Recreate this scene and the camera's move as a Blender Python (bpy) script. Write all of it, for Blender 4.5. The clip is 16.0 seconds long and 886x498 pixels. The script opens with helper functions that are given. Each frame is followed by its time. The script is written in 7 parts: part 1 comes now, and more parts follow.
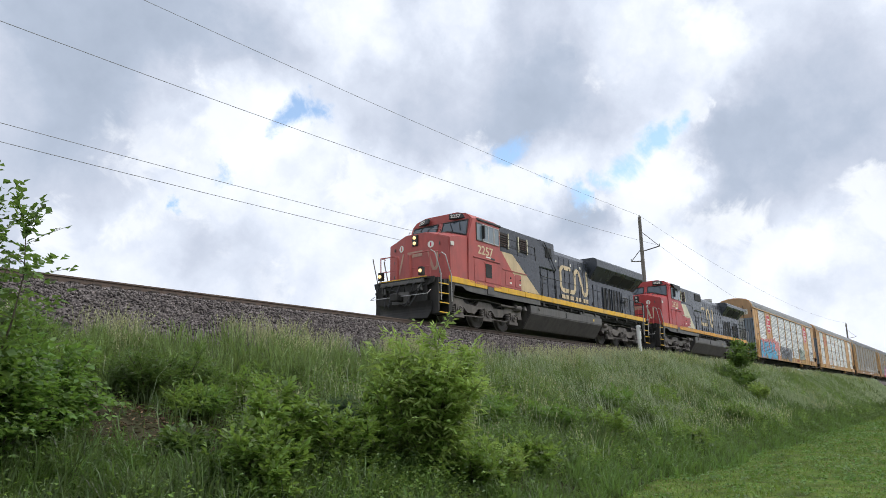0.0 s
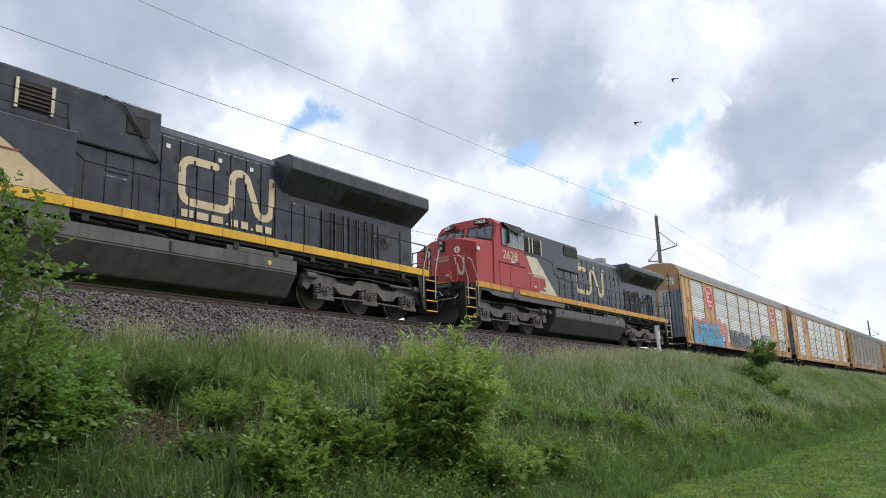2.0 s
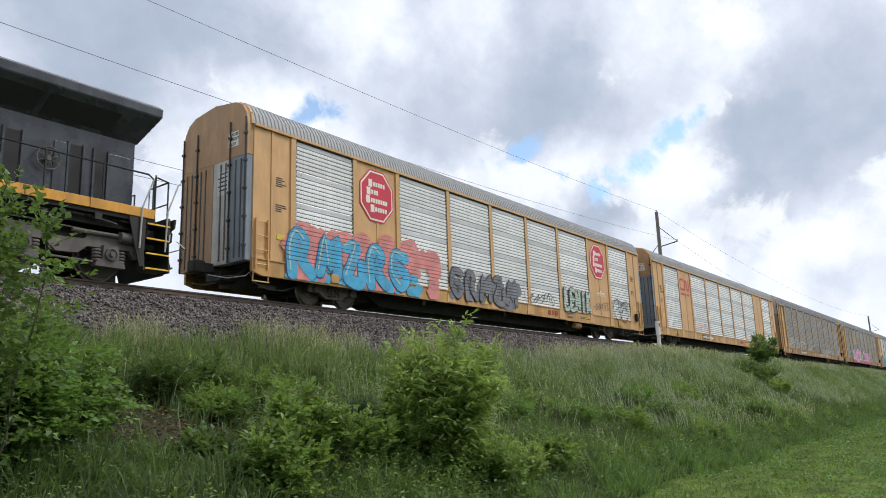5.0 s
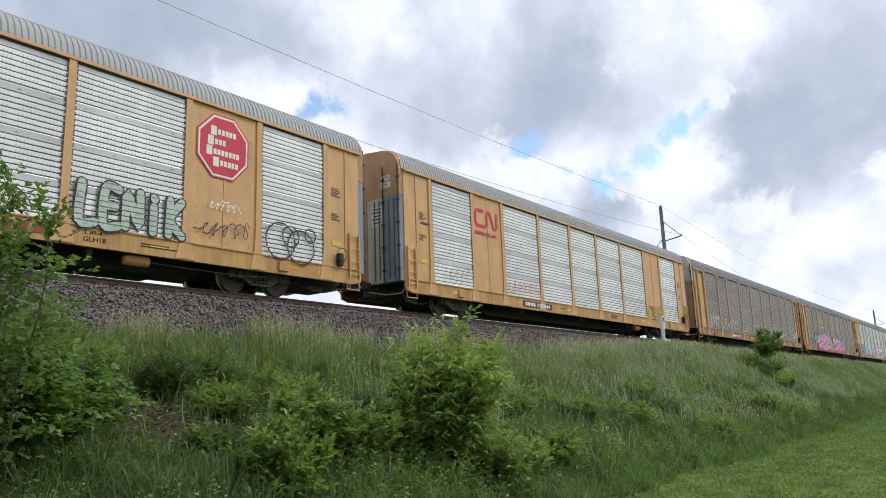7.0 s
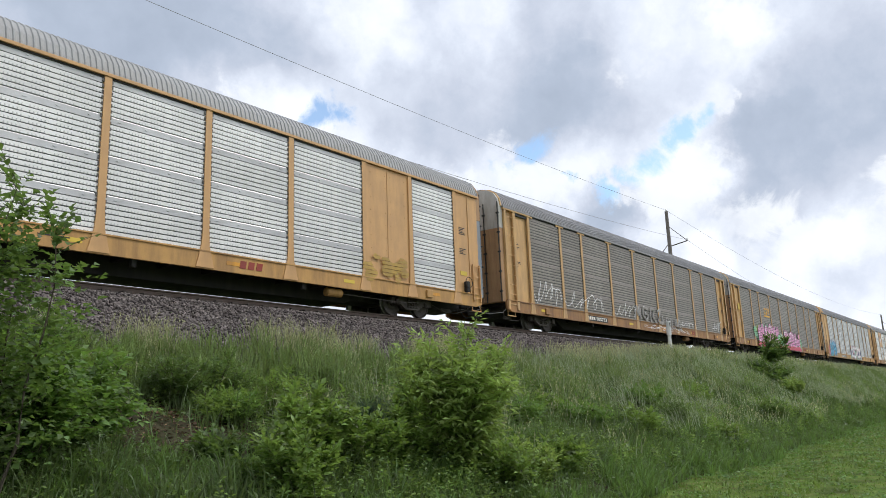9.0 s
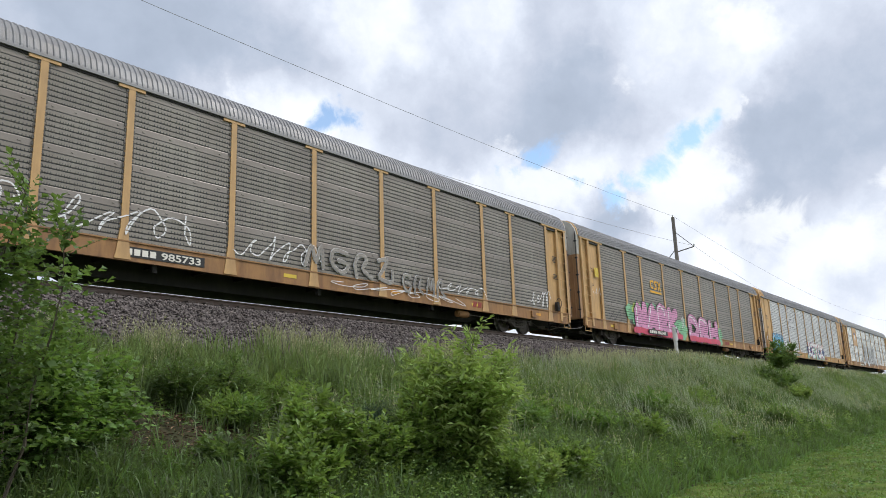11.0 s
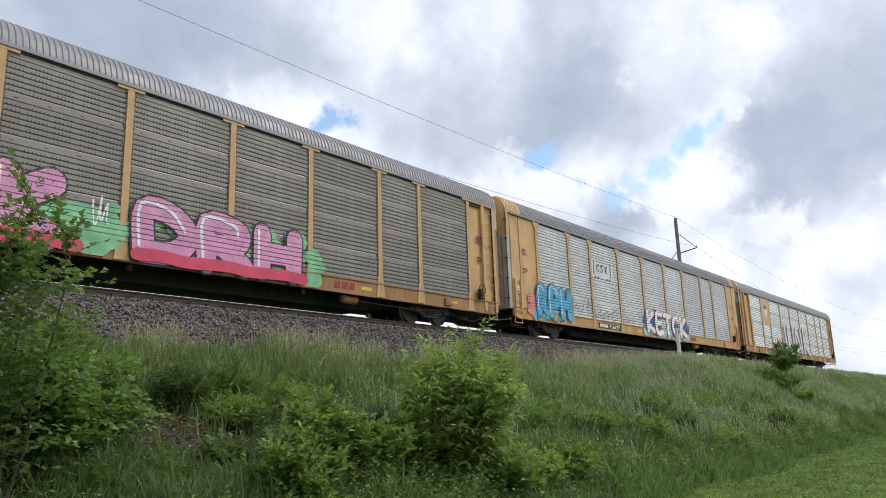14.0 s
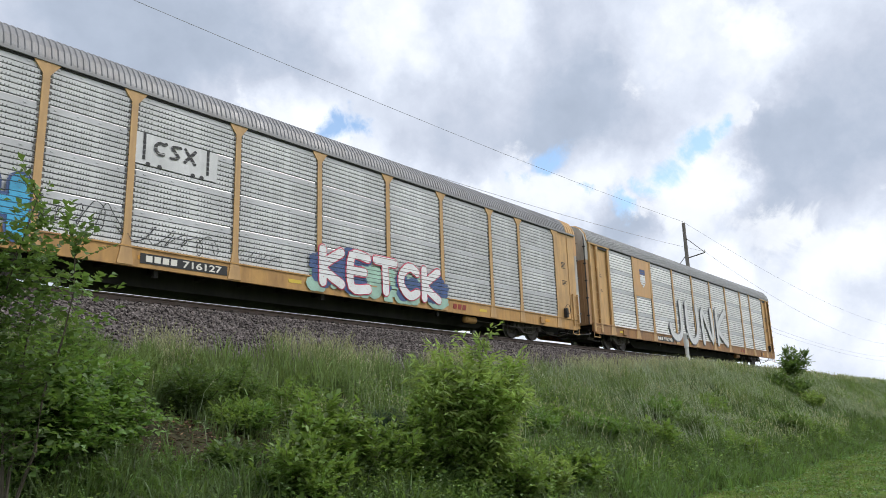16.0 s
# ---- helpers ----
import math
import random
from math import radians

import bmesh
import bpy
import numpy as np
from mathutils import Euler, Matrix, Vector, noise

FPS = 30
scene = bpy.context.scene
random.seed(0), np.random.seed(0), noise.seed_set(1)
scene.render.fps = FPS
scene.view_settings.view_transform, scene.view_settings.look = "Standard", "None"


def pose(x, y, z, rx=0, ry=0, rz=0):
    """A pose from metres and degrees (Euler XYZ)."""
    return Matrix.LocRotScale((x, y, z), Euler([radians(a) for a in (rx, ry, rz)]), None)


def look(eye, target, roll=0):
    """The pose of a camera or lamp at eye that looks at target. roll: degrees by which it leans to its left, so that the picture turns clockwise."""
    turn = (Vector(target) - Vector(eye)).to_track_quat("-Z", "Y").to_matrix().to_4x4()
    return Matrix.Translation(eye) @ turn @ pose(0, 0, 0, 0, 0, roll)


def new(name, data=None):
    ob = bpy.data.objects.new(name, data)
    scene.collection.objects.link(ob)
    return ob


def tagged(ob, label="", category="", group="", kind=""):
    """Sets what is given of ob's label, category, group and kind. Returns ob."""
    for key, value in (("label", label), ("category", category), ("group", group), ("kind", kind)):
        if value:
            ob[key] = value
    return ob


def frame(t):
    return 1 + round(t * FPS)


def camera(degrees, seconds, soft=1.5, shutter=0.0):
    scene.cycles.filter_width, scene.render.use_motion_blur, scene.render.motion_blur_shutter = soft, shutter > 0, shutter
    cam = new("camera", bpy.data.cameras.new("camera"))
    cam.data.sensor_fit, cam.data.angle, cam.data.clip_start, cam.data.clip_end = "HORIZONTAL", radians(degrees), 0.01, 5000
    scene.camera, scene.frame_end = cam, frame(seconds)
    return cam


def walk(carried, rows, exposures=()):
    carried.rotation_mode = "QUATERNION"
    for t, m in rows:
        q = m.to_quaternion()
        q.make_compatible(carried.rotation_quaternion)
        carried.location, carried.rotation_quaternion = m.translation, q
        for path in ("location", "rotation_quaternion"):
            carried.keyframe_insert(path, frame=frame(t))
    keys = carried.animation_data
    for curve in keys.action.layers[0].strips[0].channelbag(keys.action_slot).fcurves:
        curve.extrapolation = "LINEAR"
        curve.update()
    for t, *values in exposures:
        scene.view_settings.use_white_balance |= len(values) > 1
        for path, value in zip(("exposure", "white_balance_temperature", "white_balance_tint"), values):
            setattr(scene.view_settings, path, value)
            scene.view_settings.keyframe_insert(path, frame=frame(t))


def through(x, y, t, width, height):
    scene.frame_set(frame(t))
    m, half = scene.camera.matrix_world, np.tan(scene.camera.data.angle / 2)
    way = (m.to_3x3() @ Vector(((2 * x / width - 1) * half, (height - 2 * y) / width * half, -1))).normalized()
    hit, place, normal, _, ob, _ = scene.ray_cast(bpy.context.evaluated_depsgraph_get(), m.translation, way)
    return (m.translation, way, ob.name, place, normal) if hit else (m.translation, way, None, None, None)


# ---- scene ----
cam = camera(61.355, 16.0, soft=0.6, shutter=0.05)
PATH = [
    (0.0, look((-0.031, -0.034, 1.594), (7.9063, 5.6821, 3.6748), -1.307)),
    (0.5, look((-0.029, -0.024, 1.594), (7.8884, 5.7117, 3.6945), -1.374)),
    (1.0, look((-0.023, -0.023, 1.596), (7.8523, 5.7600, 3.7239), -1.687)),
    (1.5, look((-0.017, -0.014, 1.599), (7.8241, 5.8152, 3.7274), -1.884)),
    (2.0, look((-0.010, -0.010, 1.602), (7.7945, 5.8702, 3.7244), -1.877)),
    (2.5, look((0.001, -0.012, 1.602), (7.8064, 5.8682, 3.7226), -1.963)),
    (3.0, look((-0.013, -0.000, 1.601), (7.7986, 5.8704, 3.7262), -1.970)),
    (3.5, look((-0.004, -0.003, 1.602), (7.7939, 5.8944, 3.7019), -1.846)),
    (4.0, look((-0.010, 0.000, 1.600), (7.7946, 5.8908, 3.6948), -1.893)),
    (6.5, look((0.006, 0.006, 1.604), (7.8049, 5.9312, 3.6210), -2.021)),
    (7.0, look((0.018, 0.013, 1.603), (7.8062, 5.9535, 3.6158), -2.129)),
    (7.5, look((0.013, 0.019, 1.602), (7.7779, 5.9794, 3.6452), -2.267)),
    (8.0, look((0.018, 0.010, 1.604), (7.7576, 5.9980, 3.6664), -2.310)),
    (8.5, look((0.016, 0.011, 1.604), (7.7398, 6.0173, 3.6692), -2.242)),
    (9.0, look((0.010, 0.018, 1.607), (7.7441, 6.0035, 3.6960), -2.209)),
    (11.5, look((-0.007, -0.002, 1.598), (7.6472, 6.0549, 3.7730), -1.834)),
    (12.0, look((-0.017, 0.002, 1.600), (7.6181, 6.0789, 3.7853), -1.781)),
    (12.5, look((-0.002, -0.006, 1.598), (7.6110, 6.0917, 3.8002), -1.862)),
    (13.0, look((0.000, 0.008, 1.601), (7.6166, 6.1060, 3.7946), -1.804)),
    (13.5, look((0.012, 0.002, 1.600), (7.6468, 6.0795, 3.7836), -1.869)),
    (14.0, look((0.012, 0.004, 1.600), (7.6620, 6.0645, 3.7785), -1.941)),
    (14.5, look((0.016, 0.008, 1.600), (7.6580, 6.0809, 3.7727), -1.982)),
    (15.0, look((0.016, 0.008, 1.597), (7.6350, 6.1090, 3.7732), -1.975)),
    (15.5, look((0.016, 0.010, 1.598), (7.6120, 6.1301, 3.7995), -1.906)),
    (16.0, look((0.016, 0.013, 1.601), (7.5946, 6.1393, 3.8452), -1.809)),
]
walk(cam, PATH)
# How far the train's datum has come along the track, in metres, by the second.
RUN = [(0.0, 9.82), (0.5, 4.26), (1.0, -1.27), (1.5, -6.78), (2.0, -12.21), (2.5, -17.66), (3.0, -23.16), (3.5, -28.73), (4.0, -34.35), (6.5, -62.39), (7.0, -68.00), (7.5, -73.61), (8.0, -79.22), (8.5, -84.89), (9.0, -90.56), (11.5, -119.08), (12.0, -124.82), (12.5, -130.59), (13.0, -136.42), (13.5, -142.21), (14.0, -147.93), (14.5, -153.68), (15.0, -159.44), (15.5, -165.18), (16.0, -170.89)]
TRACK_Y = 17.53   # centre line of the track
RAIL_Z = 4.74     # top of the rails

# ---- light ----
SUN_DIR = Vector((0.52, -0.45, 0.74)).normalized()
sun_data = bpy.data.lights.new("sun", "SUN")
sun_data.energy, sun_data.angle, sun_data.color = 2.0, radians(14), (1.0, 0.96, 0.9)
sun = new("sun", sun_data)
sun.matrix_world = look((0, 0, 60), Vector((0, 0, 60)) - SUN_DIR)


def make_world():
    world = bpy.data.worlds.new("sky")
    scene.world = world
    world.use_nodes = True
    nt = world.node_tree
    nt.nodes.clear()
    N, L = nt.nodes.new, nt.links.new

    def math_node(op, a, b=None, clamp=False):
        n = N("ShaderNodeMath")
        n.operation, n.use_clamp = op, clamp
        for i, v in enumerate((a, b)):
            if v is None:
                continue
            if isinstance(v, (int, float)):
                n.inputs[i].default_value = v
            else:
                L(v, n.inputs[i])
        return n.outputs[0]

    out, back = N("ShaderNodeOutputWorld"), N("ShaderNodeBackground")
    L(back.outputs[0], out.inputs[0])
    sky = N("ShaderNodeTexSky")
    sky.sky_type, sky.sun_disc = "NISHITA", False
    sky.sun_elevation = math.asin(SUN_DIR.z)
    sky.sun_rotation = math.atan2(SUN_DIR.x, SUN_DIR.y)
    tint = N("ShaderNodeMix")
    tint.data_type, tint.blend_type = "RGBA", "MULTIPLY"
    tint.inputs["Factor"].default_value = 1
    L(sky.outputs[0], tint.inputs["A"])
    tint.inputs["B"].default_value = (0.20, 0.22, 0.225, 1)
    co = N("ShaderNodeTexCoord")
    # warp the direction a little, so that cloud edges are ragged
    warp = N("ShaderNodeTexNoise")
    warp.inputs["Scale"].default_value, warp.inputs["Detail"].default_value, warp.inputs["Roughness"].default_value = 7, 7, 0.62
    L(co.outputs["Generated"], warp.inputs["Vector"])
    off = N("ShaderNodeVectorMath")
    off.operation = "SUBTRACT"
    L(warp.outputs["Color"], off.inputs[0])
    off.inputs[1].default_value = (0.5, 0.5, 0.5)
    amt = N("ShaderNodeVectorMath")
    amt.operation = "SCALE"
    L(off.outputs[0], amt.inputs[0])
    amt.inputs["Scale"].default_value = 0.14
    warped = N("ShaderNodeVectorMath")
    warped.operation = "ADD"
    L(co.outputs["Generated"], warped.inputs[0])
    L(amt.outputs[0], warped.inputs[1])

    def blob(d, r0, r1):
        """1 within r0 of the direction d, 0 beyond r1."""
        n = N("ShaderNodeVectorMath")
        n.operation = "DISTANCE"
        L(warped.outputs[0], n.inputs[0])
        n.inputs[1].default_value = Vector(d).normalized()
        m = N("ShaderNodeMapRange")
        m.interpolation_type = "SMOOTHSTEP"
        L(n.outputs["Value"], m.inputs[0])
        for i, v in ((1, r0), (2, r1), (3, 1.0), (4, 0.0)):
            m.inputs[i].default_value = v
        return m.outputs[0]

    big = N("ShaderNodeTexNoise")
    big.inputs["Scale"].default_value, big.inputs["Detail"].default_value, big.inputs["Roughness"].default_value = 4.2, 8, 0.52
    L(warped.outputs[0], big.inputs["Vector"])
    fine = N("ShaderNodeTexNoise")
    fine.inputs["Scale"].default_value, fine.inputs["Detail"].default_value, fine.inputs["Roughness"].default_value = 13, 8, 0.58
    L(co.outputs["Generated"], fine.inputs["Vector"])
    # thick grey undersides against bright thin cloud
    dark = math_node("MULTIPLY_ADD", big.outputs["Fac"], 1.5)
    dark.node.inputs[2].default_value = -0.40
    for d, r0, r1, w in CLOUD_DARK:
        dark = math_node("ADD", dark, math_node("MULTIPLY", blob(d, r0, r1), w))
    dark = math_node("ADD", dark, math_node("MULTIPLY", math_node("SUBTRACT", fine.outputs["Fac"], 0.5), 0.75))
    dark = math_node("MULTIPLY", dark, 0.70, clamp=True)
    ramp = N("ShaderNodeValToRGB")
    L(dark, ramp.inputs[0])
    e = ramp.color_ramp.elements
    e[0].position, e[0].color = 0.0, (1.07, 1.12, 1.22, 1)
    e[1].position, e[1].color = 1.0, (0.40, 0.47, 0.59, 1)
    for p, c in ((0.70, (0.50, 0.575, 0.71, 1)), (0.14, (0.96, 1.01, 1.11, 1)), (0.32, (0.77, 0.835, 0.965, 1)), (0.50, (0.635, 0.695, 0.825, 1))):
        k = e.new(p)
        k.color = c
    # heaped white cloud with crisp edges against the grey
    billow = N("ShaderNodeTexNoise")
    billow.inputs["Scale"].default_value, billow.inputs["Detail"].default_value, billow.inputs["Roughness"].default_value = 14, 9, 0.60
    billow.inputs["Distortion"].default_value = 0.5
    L(co.outputs["Generated"], billow.inputs["Vector"])
    wisp = N("ShaderNodeTexNoise")
    wisp.inputs["Scale"].default_value, wisp.inputs["Detail"].default_value, wisp.inputs["Roughness"].default_value = 5.5, 6, 0.55
    L(warped.outputs[0], wisp.inputs["Vector"])

    def near(d, r):
        """1 at the direction d, 0 at the distance r and less beyond."""
        n = N("ShaderNodeVectorMath")
        n.operation = "DISTANCE"
        L(warped.outputs[0], n.inputs[0])
        n.inputs[1].default_value = Vector(d).normalized()
        m = math_node("MULTIPLY_ADD", n.outputs["Value"], -1 / r)
        m.node.inputs[2].default_value = 1.0
        return math_node("MAXIMUM", m, -1.0)

    def heap(rows, noise_out, amount):
        total = None
        for d, r in rows:
            one = near(d, r)
            total = one if total is None else math_node("MAXIMUM", total, one)
        return math_node("ADD", total, math_node("MULTIPLY", math_node("SUBTRACT", noise_out, 0.5), amount))

    def edge(v, lo, hi):
        m = N("ShaderNodeMapRange")
        m.interpolation_type = "SMOOTHSTEP"
        L(v, m.inputs[0])
        m.inputs[1].default_value, m.inputs[2].default_value = lo, hi
        return m.outputs[0]
    puff = heap(CLOUD_PUFF, billow.outputs["Fac"], 4.2)
    puff = math_node("MULTIPLY", edge(puff, 0.0, 0.75), edge(wisp.outputs["Fac"], 0.3, 0.6))
    white = N("ShaderNodeMix")
    white.data_type = "RGBA"
    L(math_node("MULTIPLY", puff, 0.9), white.inputs["Factor"])
    L(ramp.outputs[0], white.inputs["A"])
    shade = N("ShaderNodeMix")
    shade.data_type = "RGBA"
    L(fine.outputs["Fac"], shade.inputs["Factor"])
    shade.inputs["A"].default_value, shade.inputs["B"].default_value = (0.86, 0.91, 1.0, 1), (1.13, 1.16, 1.2, 1)
    L(shade.outputs["Result"], white.inputs["B"])
    # ragged gaps of clear sky
    gap = edge(heap(CLOUD_GAP, billow.outputs["Fac"], -3.4), 0.0, 0.95)
    mix = N("ShaderNodeMix")
    mix.data_type = "RGBA"
    L(math_node("MULTIPLY", gap, 0.9), mix.inputs["Factor"])
    L(white.outputs["Result"], mix.inputs["A"])
    L(tint.outputs["Result"], mix.inputs["B"])
    L(mix.outputs["Result"], back.inputs["Color"])
    back.inputs["Strength"].default_value = 1.0


# directions in the sky, inner and outer radius, weight; below, direction and radius
CLOUD_DARK = [
    ((0.885, 0.388, 0.256), 0.010, 0.075, 0.30),
    ((0.958, 0.245, 0.147), 0.010, 0.070, 0.30),
    ((0.971, 0.148, 0.189), 0.015, 0.100, 0.32),
    ((0.977, 0.170, 0.125), 0.010, 0.060, 0.22),
    ((0.397, 0.802, 0.445), 0.030, 0.200, 0.26),
    ((0.533, 0.694, 0.483), 0.020, 0.150, 0.18),
    ((0.861, 0.462, 0.212), 0.010, 0.060, 0.20),
    ((0.770, 0.488, 0.410), 0.030, 0.240, 0.36),
    ((0.694, 0.598, 0.402), 0.023, 0.114, 0.35),
    ((0.831, 0.417, 0.369), 0.030, 0.129, 0.30),
    ((0.933, 0.153, 0.326), 0.030, 0.235, 0.50),
    ((0.927, 0.225, 0.300), 0.015, 0.083, 0.25),
    ((0.415, 0.796, 0.442), 0.061, 0.250, 0.45),
    ((0.564, 0.689, 0.455), 0.030, 0.151, 0.30),
    ((0.375, 0.883, 0.284), 0.023, 0.151, 0.15),
    ((0.878, 0.410, 0.248), 0.008, 0.068, 0.45),
    ((0.948, 0.242, 0.207), 0.015, 0.091, 0.30),
    ((0.699, 0.656, 0.285), 0.015, 0.068, 0.15),
    ((0.508, 0.815, 0.278), 0.030, 0.151, 0.10),
    ((0.411, 0.892, 0.190), 0.030, 0.167, 0.15),
    ((0.583, 0.722, 0.372), 0.023, 0.098, -0.37),
    ((0.505, 0.779, 0.372), 0.015, 0.091, -0.22),
    ((0.802, 0.516, 0.301), 0.019, 0.076, -0.46),
    ((0.850, 0.433, 0.301), 0.019, 0.083, -0.46),
    ((0.753, 0.583, 0.304), 0.015, 0.061, -0.31),
    ((0.910, 0.302, 0.285), 0.015, 0.068, -0.53),
    ((0.887, 0.305, 0.347), 0.006, 0.045, -0.28),
    ((0.897, 0.265, 0.354), 0.006, 0.045, -0.31),
    ((0.885, 0.220, 0.410), 0.011, 0.068, -0.31),
    ((0.723, 0.487, 0.490), 0.019, 0.083, -0.34),
    ((0.968, 0.138, 0.212), 0.015, 0.091, -0.34),
    ((0.968, 0.187, 0.166), 0.015, 0.106, -0.37),
    ((0.942, 0.285, 0.177), 0.011, 0.068, -0.25),
    ((0.966, 0.192, 0.173), 0.015, 0.076, -0.19),
    ((0.594, 0.639, 0.488), 0.008, 0.053, -0.12),
    ((0.649, 0.615, 0.447), 0.004, 0.038, -0.19),
    ((0.575, 0.768, 0.282), 0.023, 0.091, -0.28),
    ((0.463, 0.860, 0.213), 0.030, 0.121, -0.22),
    ((0.864, 0.223, 0.451), 0.008, 0.045, -0.37),
]
CLOUD_GAP = [
    ((0.627, 0.678, 0.384), 0.035),
    ((0.615, 0.697, 0.370), 0.027),
    ((0.647, 0.673, 0.359), 0.024),
    ((0.580, 0.759, 0.296), 0.023),
    ((0.547, 0.800, 0.247), 0.015),
    ((0.818, 0.474, 0.326), 0.033),
    ((0.803, 0.509, 0.311), 0.021),
    ((0.889, 0.337, 0.311), 0.035),
    ((0.890, 0.313, 0.331), 0.027),
    ((0.886, 0.361, 0.290), 0.026),
    ((0.877, 0.402, 0.265), 0.026),
    ((0.893, 0.287, 0.348), 0.020),
    ((0.852, 0.436, 0.288), 0.015),
]
CLOUD_PUFF = [
    ((0.511, 0.799, 0.316), 0.057),
    ((0.556, 0.747, 0.363), 0.045),
    ((0.633, 0.695, 0.340), 0.026),
    ((0.516, 0.826, 0.226), 0.038),
    ((0.554, 0.798, 0.237), 0.034),
    ((0.421, 0.878, 0.229), 0.038),
    ((0.731, 0.626, 0.270), 0.072),
    ((0.763, 0.573, 0.300), 0.049),
    ((0.799, 0.496, 0.339), 0.021),
    ((0.827, 0.481, 0.291), 0.042),
    ((0.877, 0.392, 0.279), 0.029),
    ((0.854, 0.429, 0.295), 0.026),
    ((0.907, 0.313, 0.283), 0.054),
    ((0.917, 0.305, 0.258), 0.032),
    ((0.899, 0.260, 0.351), 0.020),
    ((0.900, 0.242, 0.362), 0.014),
    ((0.889, 0.308, 0.340), 0.026),
    ((0.945, 0.249, 0.211), 0.053),
    ((0.974, 0.100, 0.202), 0.053),
    ((0.963, 0.197, 0.186), 0.038),
    ((0.966, 0.106, 0.235), 0.038),
    ((0.637, 0.753, 0.163), 0.053),
    ((0.968, 0.078, 0.238), 0.034),
    ((0.886, 0.181, 0.427), 0.014),
    ((0.827, 0.347, 0.443), 0.045),
    ((0.854, 0.240, 0.462), 0.030),
]
make_world()


# ---- materials ----
def material(name, rgb, rough=0.6, metal=0.0, vary=0.25, scale=6.0, bump=0.15, grime=None, streak=1.0, fine=60.0, island=0.0, spec=0.5, random_ob=0.0):
    """A surface with variation at two scales: blotches and fine grain; grime: (colour, amount) laid on by streaky noise."""
    m = bpy.data.materials.new(name)
    m.use_nodes = True
    nt = m.node_tree
    N, L = nt.nodes.new, nt.links.new
    bsdf = nt.nodes["Principled BSDF"]
    bsdf.inputs["Metallic"].default_value = metal
    bsdf.inputs["Specular IOR Level"].default_value = spec
    co = N("ShaderNodeTexCoord")
    mp = N("ShaderNodeMapping")
    mp.inputs["Scale"].default_value = (1, 1, streak)
    L(co.outputs["Object"], mp.inputs[0])
    n1, n2 = N("ShaderNodeTexNoise"), N("ShaderNodeTexNoise")
    n1.inputs["Scale"].default_value, n1.inputs["Detail"].default_value = scale * 0.3, 5
    n2.inputs["Scale"].default_value, n2.inputs["Detail"].default_value = fine, 3
    L(mp.outputs[0], n1.inputs[0])
    L(co.outputs["Object"], n2.inputs[0])
    hsv = N("ShaderNodeHueSaturation")
    hsv.inputs["Color"].default_value = (*rgb, 1)
    r1 = N("ShaderNodeMapRange")
    L(n1.outputs[0], r1.inputs[0])
    for i, v in ((1, 0.3), (2, 0.7), (3, 1 - vary), (4, 1 + vary)):
        r1.inputs[i].default_value = v
    value = r1.outputs[0]
    r2 = N("ShaderNodeMapRange")
    L(n2.outputs[0], r2.inputs[0])
    for i, v in ((1, 0.3), (2, 0.7), (3, 1 - vary * 0.5), (4, 1 + vary * 0.5)):
        r2.inputs[i].default_value = v
    mul = N("ShaderNodeMath")
    mul.operation = "MULTIPLY"
    L(value, mul.inputs[0])
    L(r2.outputs[0], mul.inputs[1])
    value = mul.outputs[0]
    for amount, node, socket in ((island, "ShaderNodeNewGeometry", "Random Per Island"), (random_ob, "ShaderNodeObjectInfo", "Random")):
        if amount:
            g, r3, m3 = N(node), N("ShaderNodeMapRange"), N("ShaderNodeMath")
            L(g.outputs[socket], r3.inputs[0])
            r3.inputs[3].default_value, r3.inputs[4].default_value = 1 - amount, 1 + amount
            m3.operation = "MULTIPLY"
            L(value, m3.inputs[0])
            L(r3.outputs[0], m3.inputs[1])
            value = m3.outputs[0]
            if node == "ShaderNodeNewGeometry":
                rh = N("ShaderNodeMapRange")
                L(g.outputs[socket], rh.inputs[0])
                rh.inputs[3].default_value, rh.inputs[4].default_value = 0.485, 0.515
                L(rh.outputs[0], hsv.inputs["Hue"])
    L(value, hsv.inputs["Value"])
    colour = hsv.outputs[0]
    if grime:
        n3, r4, mx = N("ShaderNodeTexNoise"), N("ShaderNodeMapRange"), N("ShaderNodeMix")
        mp3 = N("ShaderNodeMapping")
        mp3.inputs["Scale"].default_value = (1.6, 1.6, 0.35)
        mp3.inputs["Location"].default_value = (3.1, 1.7, 0.4)
        L(co.outputs["Object"], mp3.inputs[0])
        L(mp3.outputs[0], n3.inputs[0])
        n3.inputs["Scale"].default_value, n3.inputs["Detail"].default_value, n3.inputs["Roughness"].default_value = 2.2, 7, 0.65
        L(n3.outputs[0], r4.inputs[0])
        for i, v in ((1, 0.42), (2, 0.75), (3, 0.0), (4, grime[1])):
            r4.inputs[i].default_value = v
        mx.data_type = "RGBA"
        L(r4.outputs[0], mx.inputs["Factor"])
        L(colour, mx.inputs["A"])
        mx.inputs["B"].default_value = (*grime[0], 1)
        colour = mx.outputs["Result"]
    L(colour, bsdf.inputs["Base Color"])
    rr = N("ShaderNodeMapRange")
    L(n1.outputs[0], rr.inputs[0])
    for i, v in ((1, 0.3), (2, 0.7), (3, max(0.02, rough - 0.1)), (4, min(1, rough + 0.1))):
        rr.inputs[i].default_value = v
    L(rr.outputs[0], bsdf.inputs["Roughness"])
    if bump:
        b = N("ShaderNodeBump")
        b.inputs["Strength"].default_value, b.inputs["Distance"].default_value = bump, 0.01
        L(n2.outputs[0], b.inputs["Height"])
        L(b.outputs[0], bsdf.inputs["Normal"])
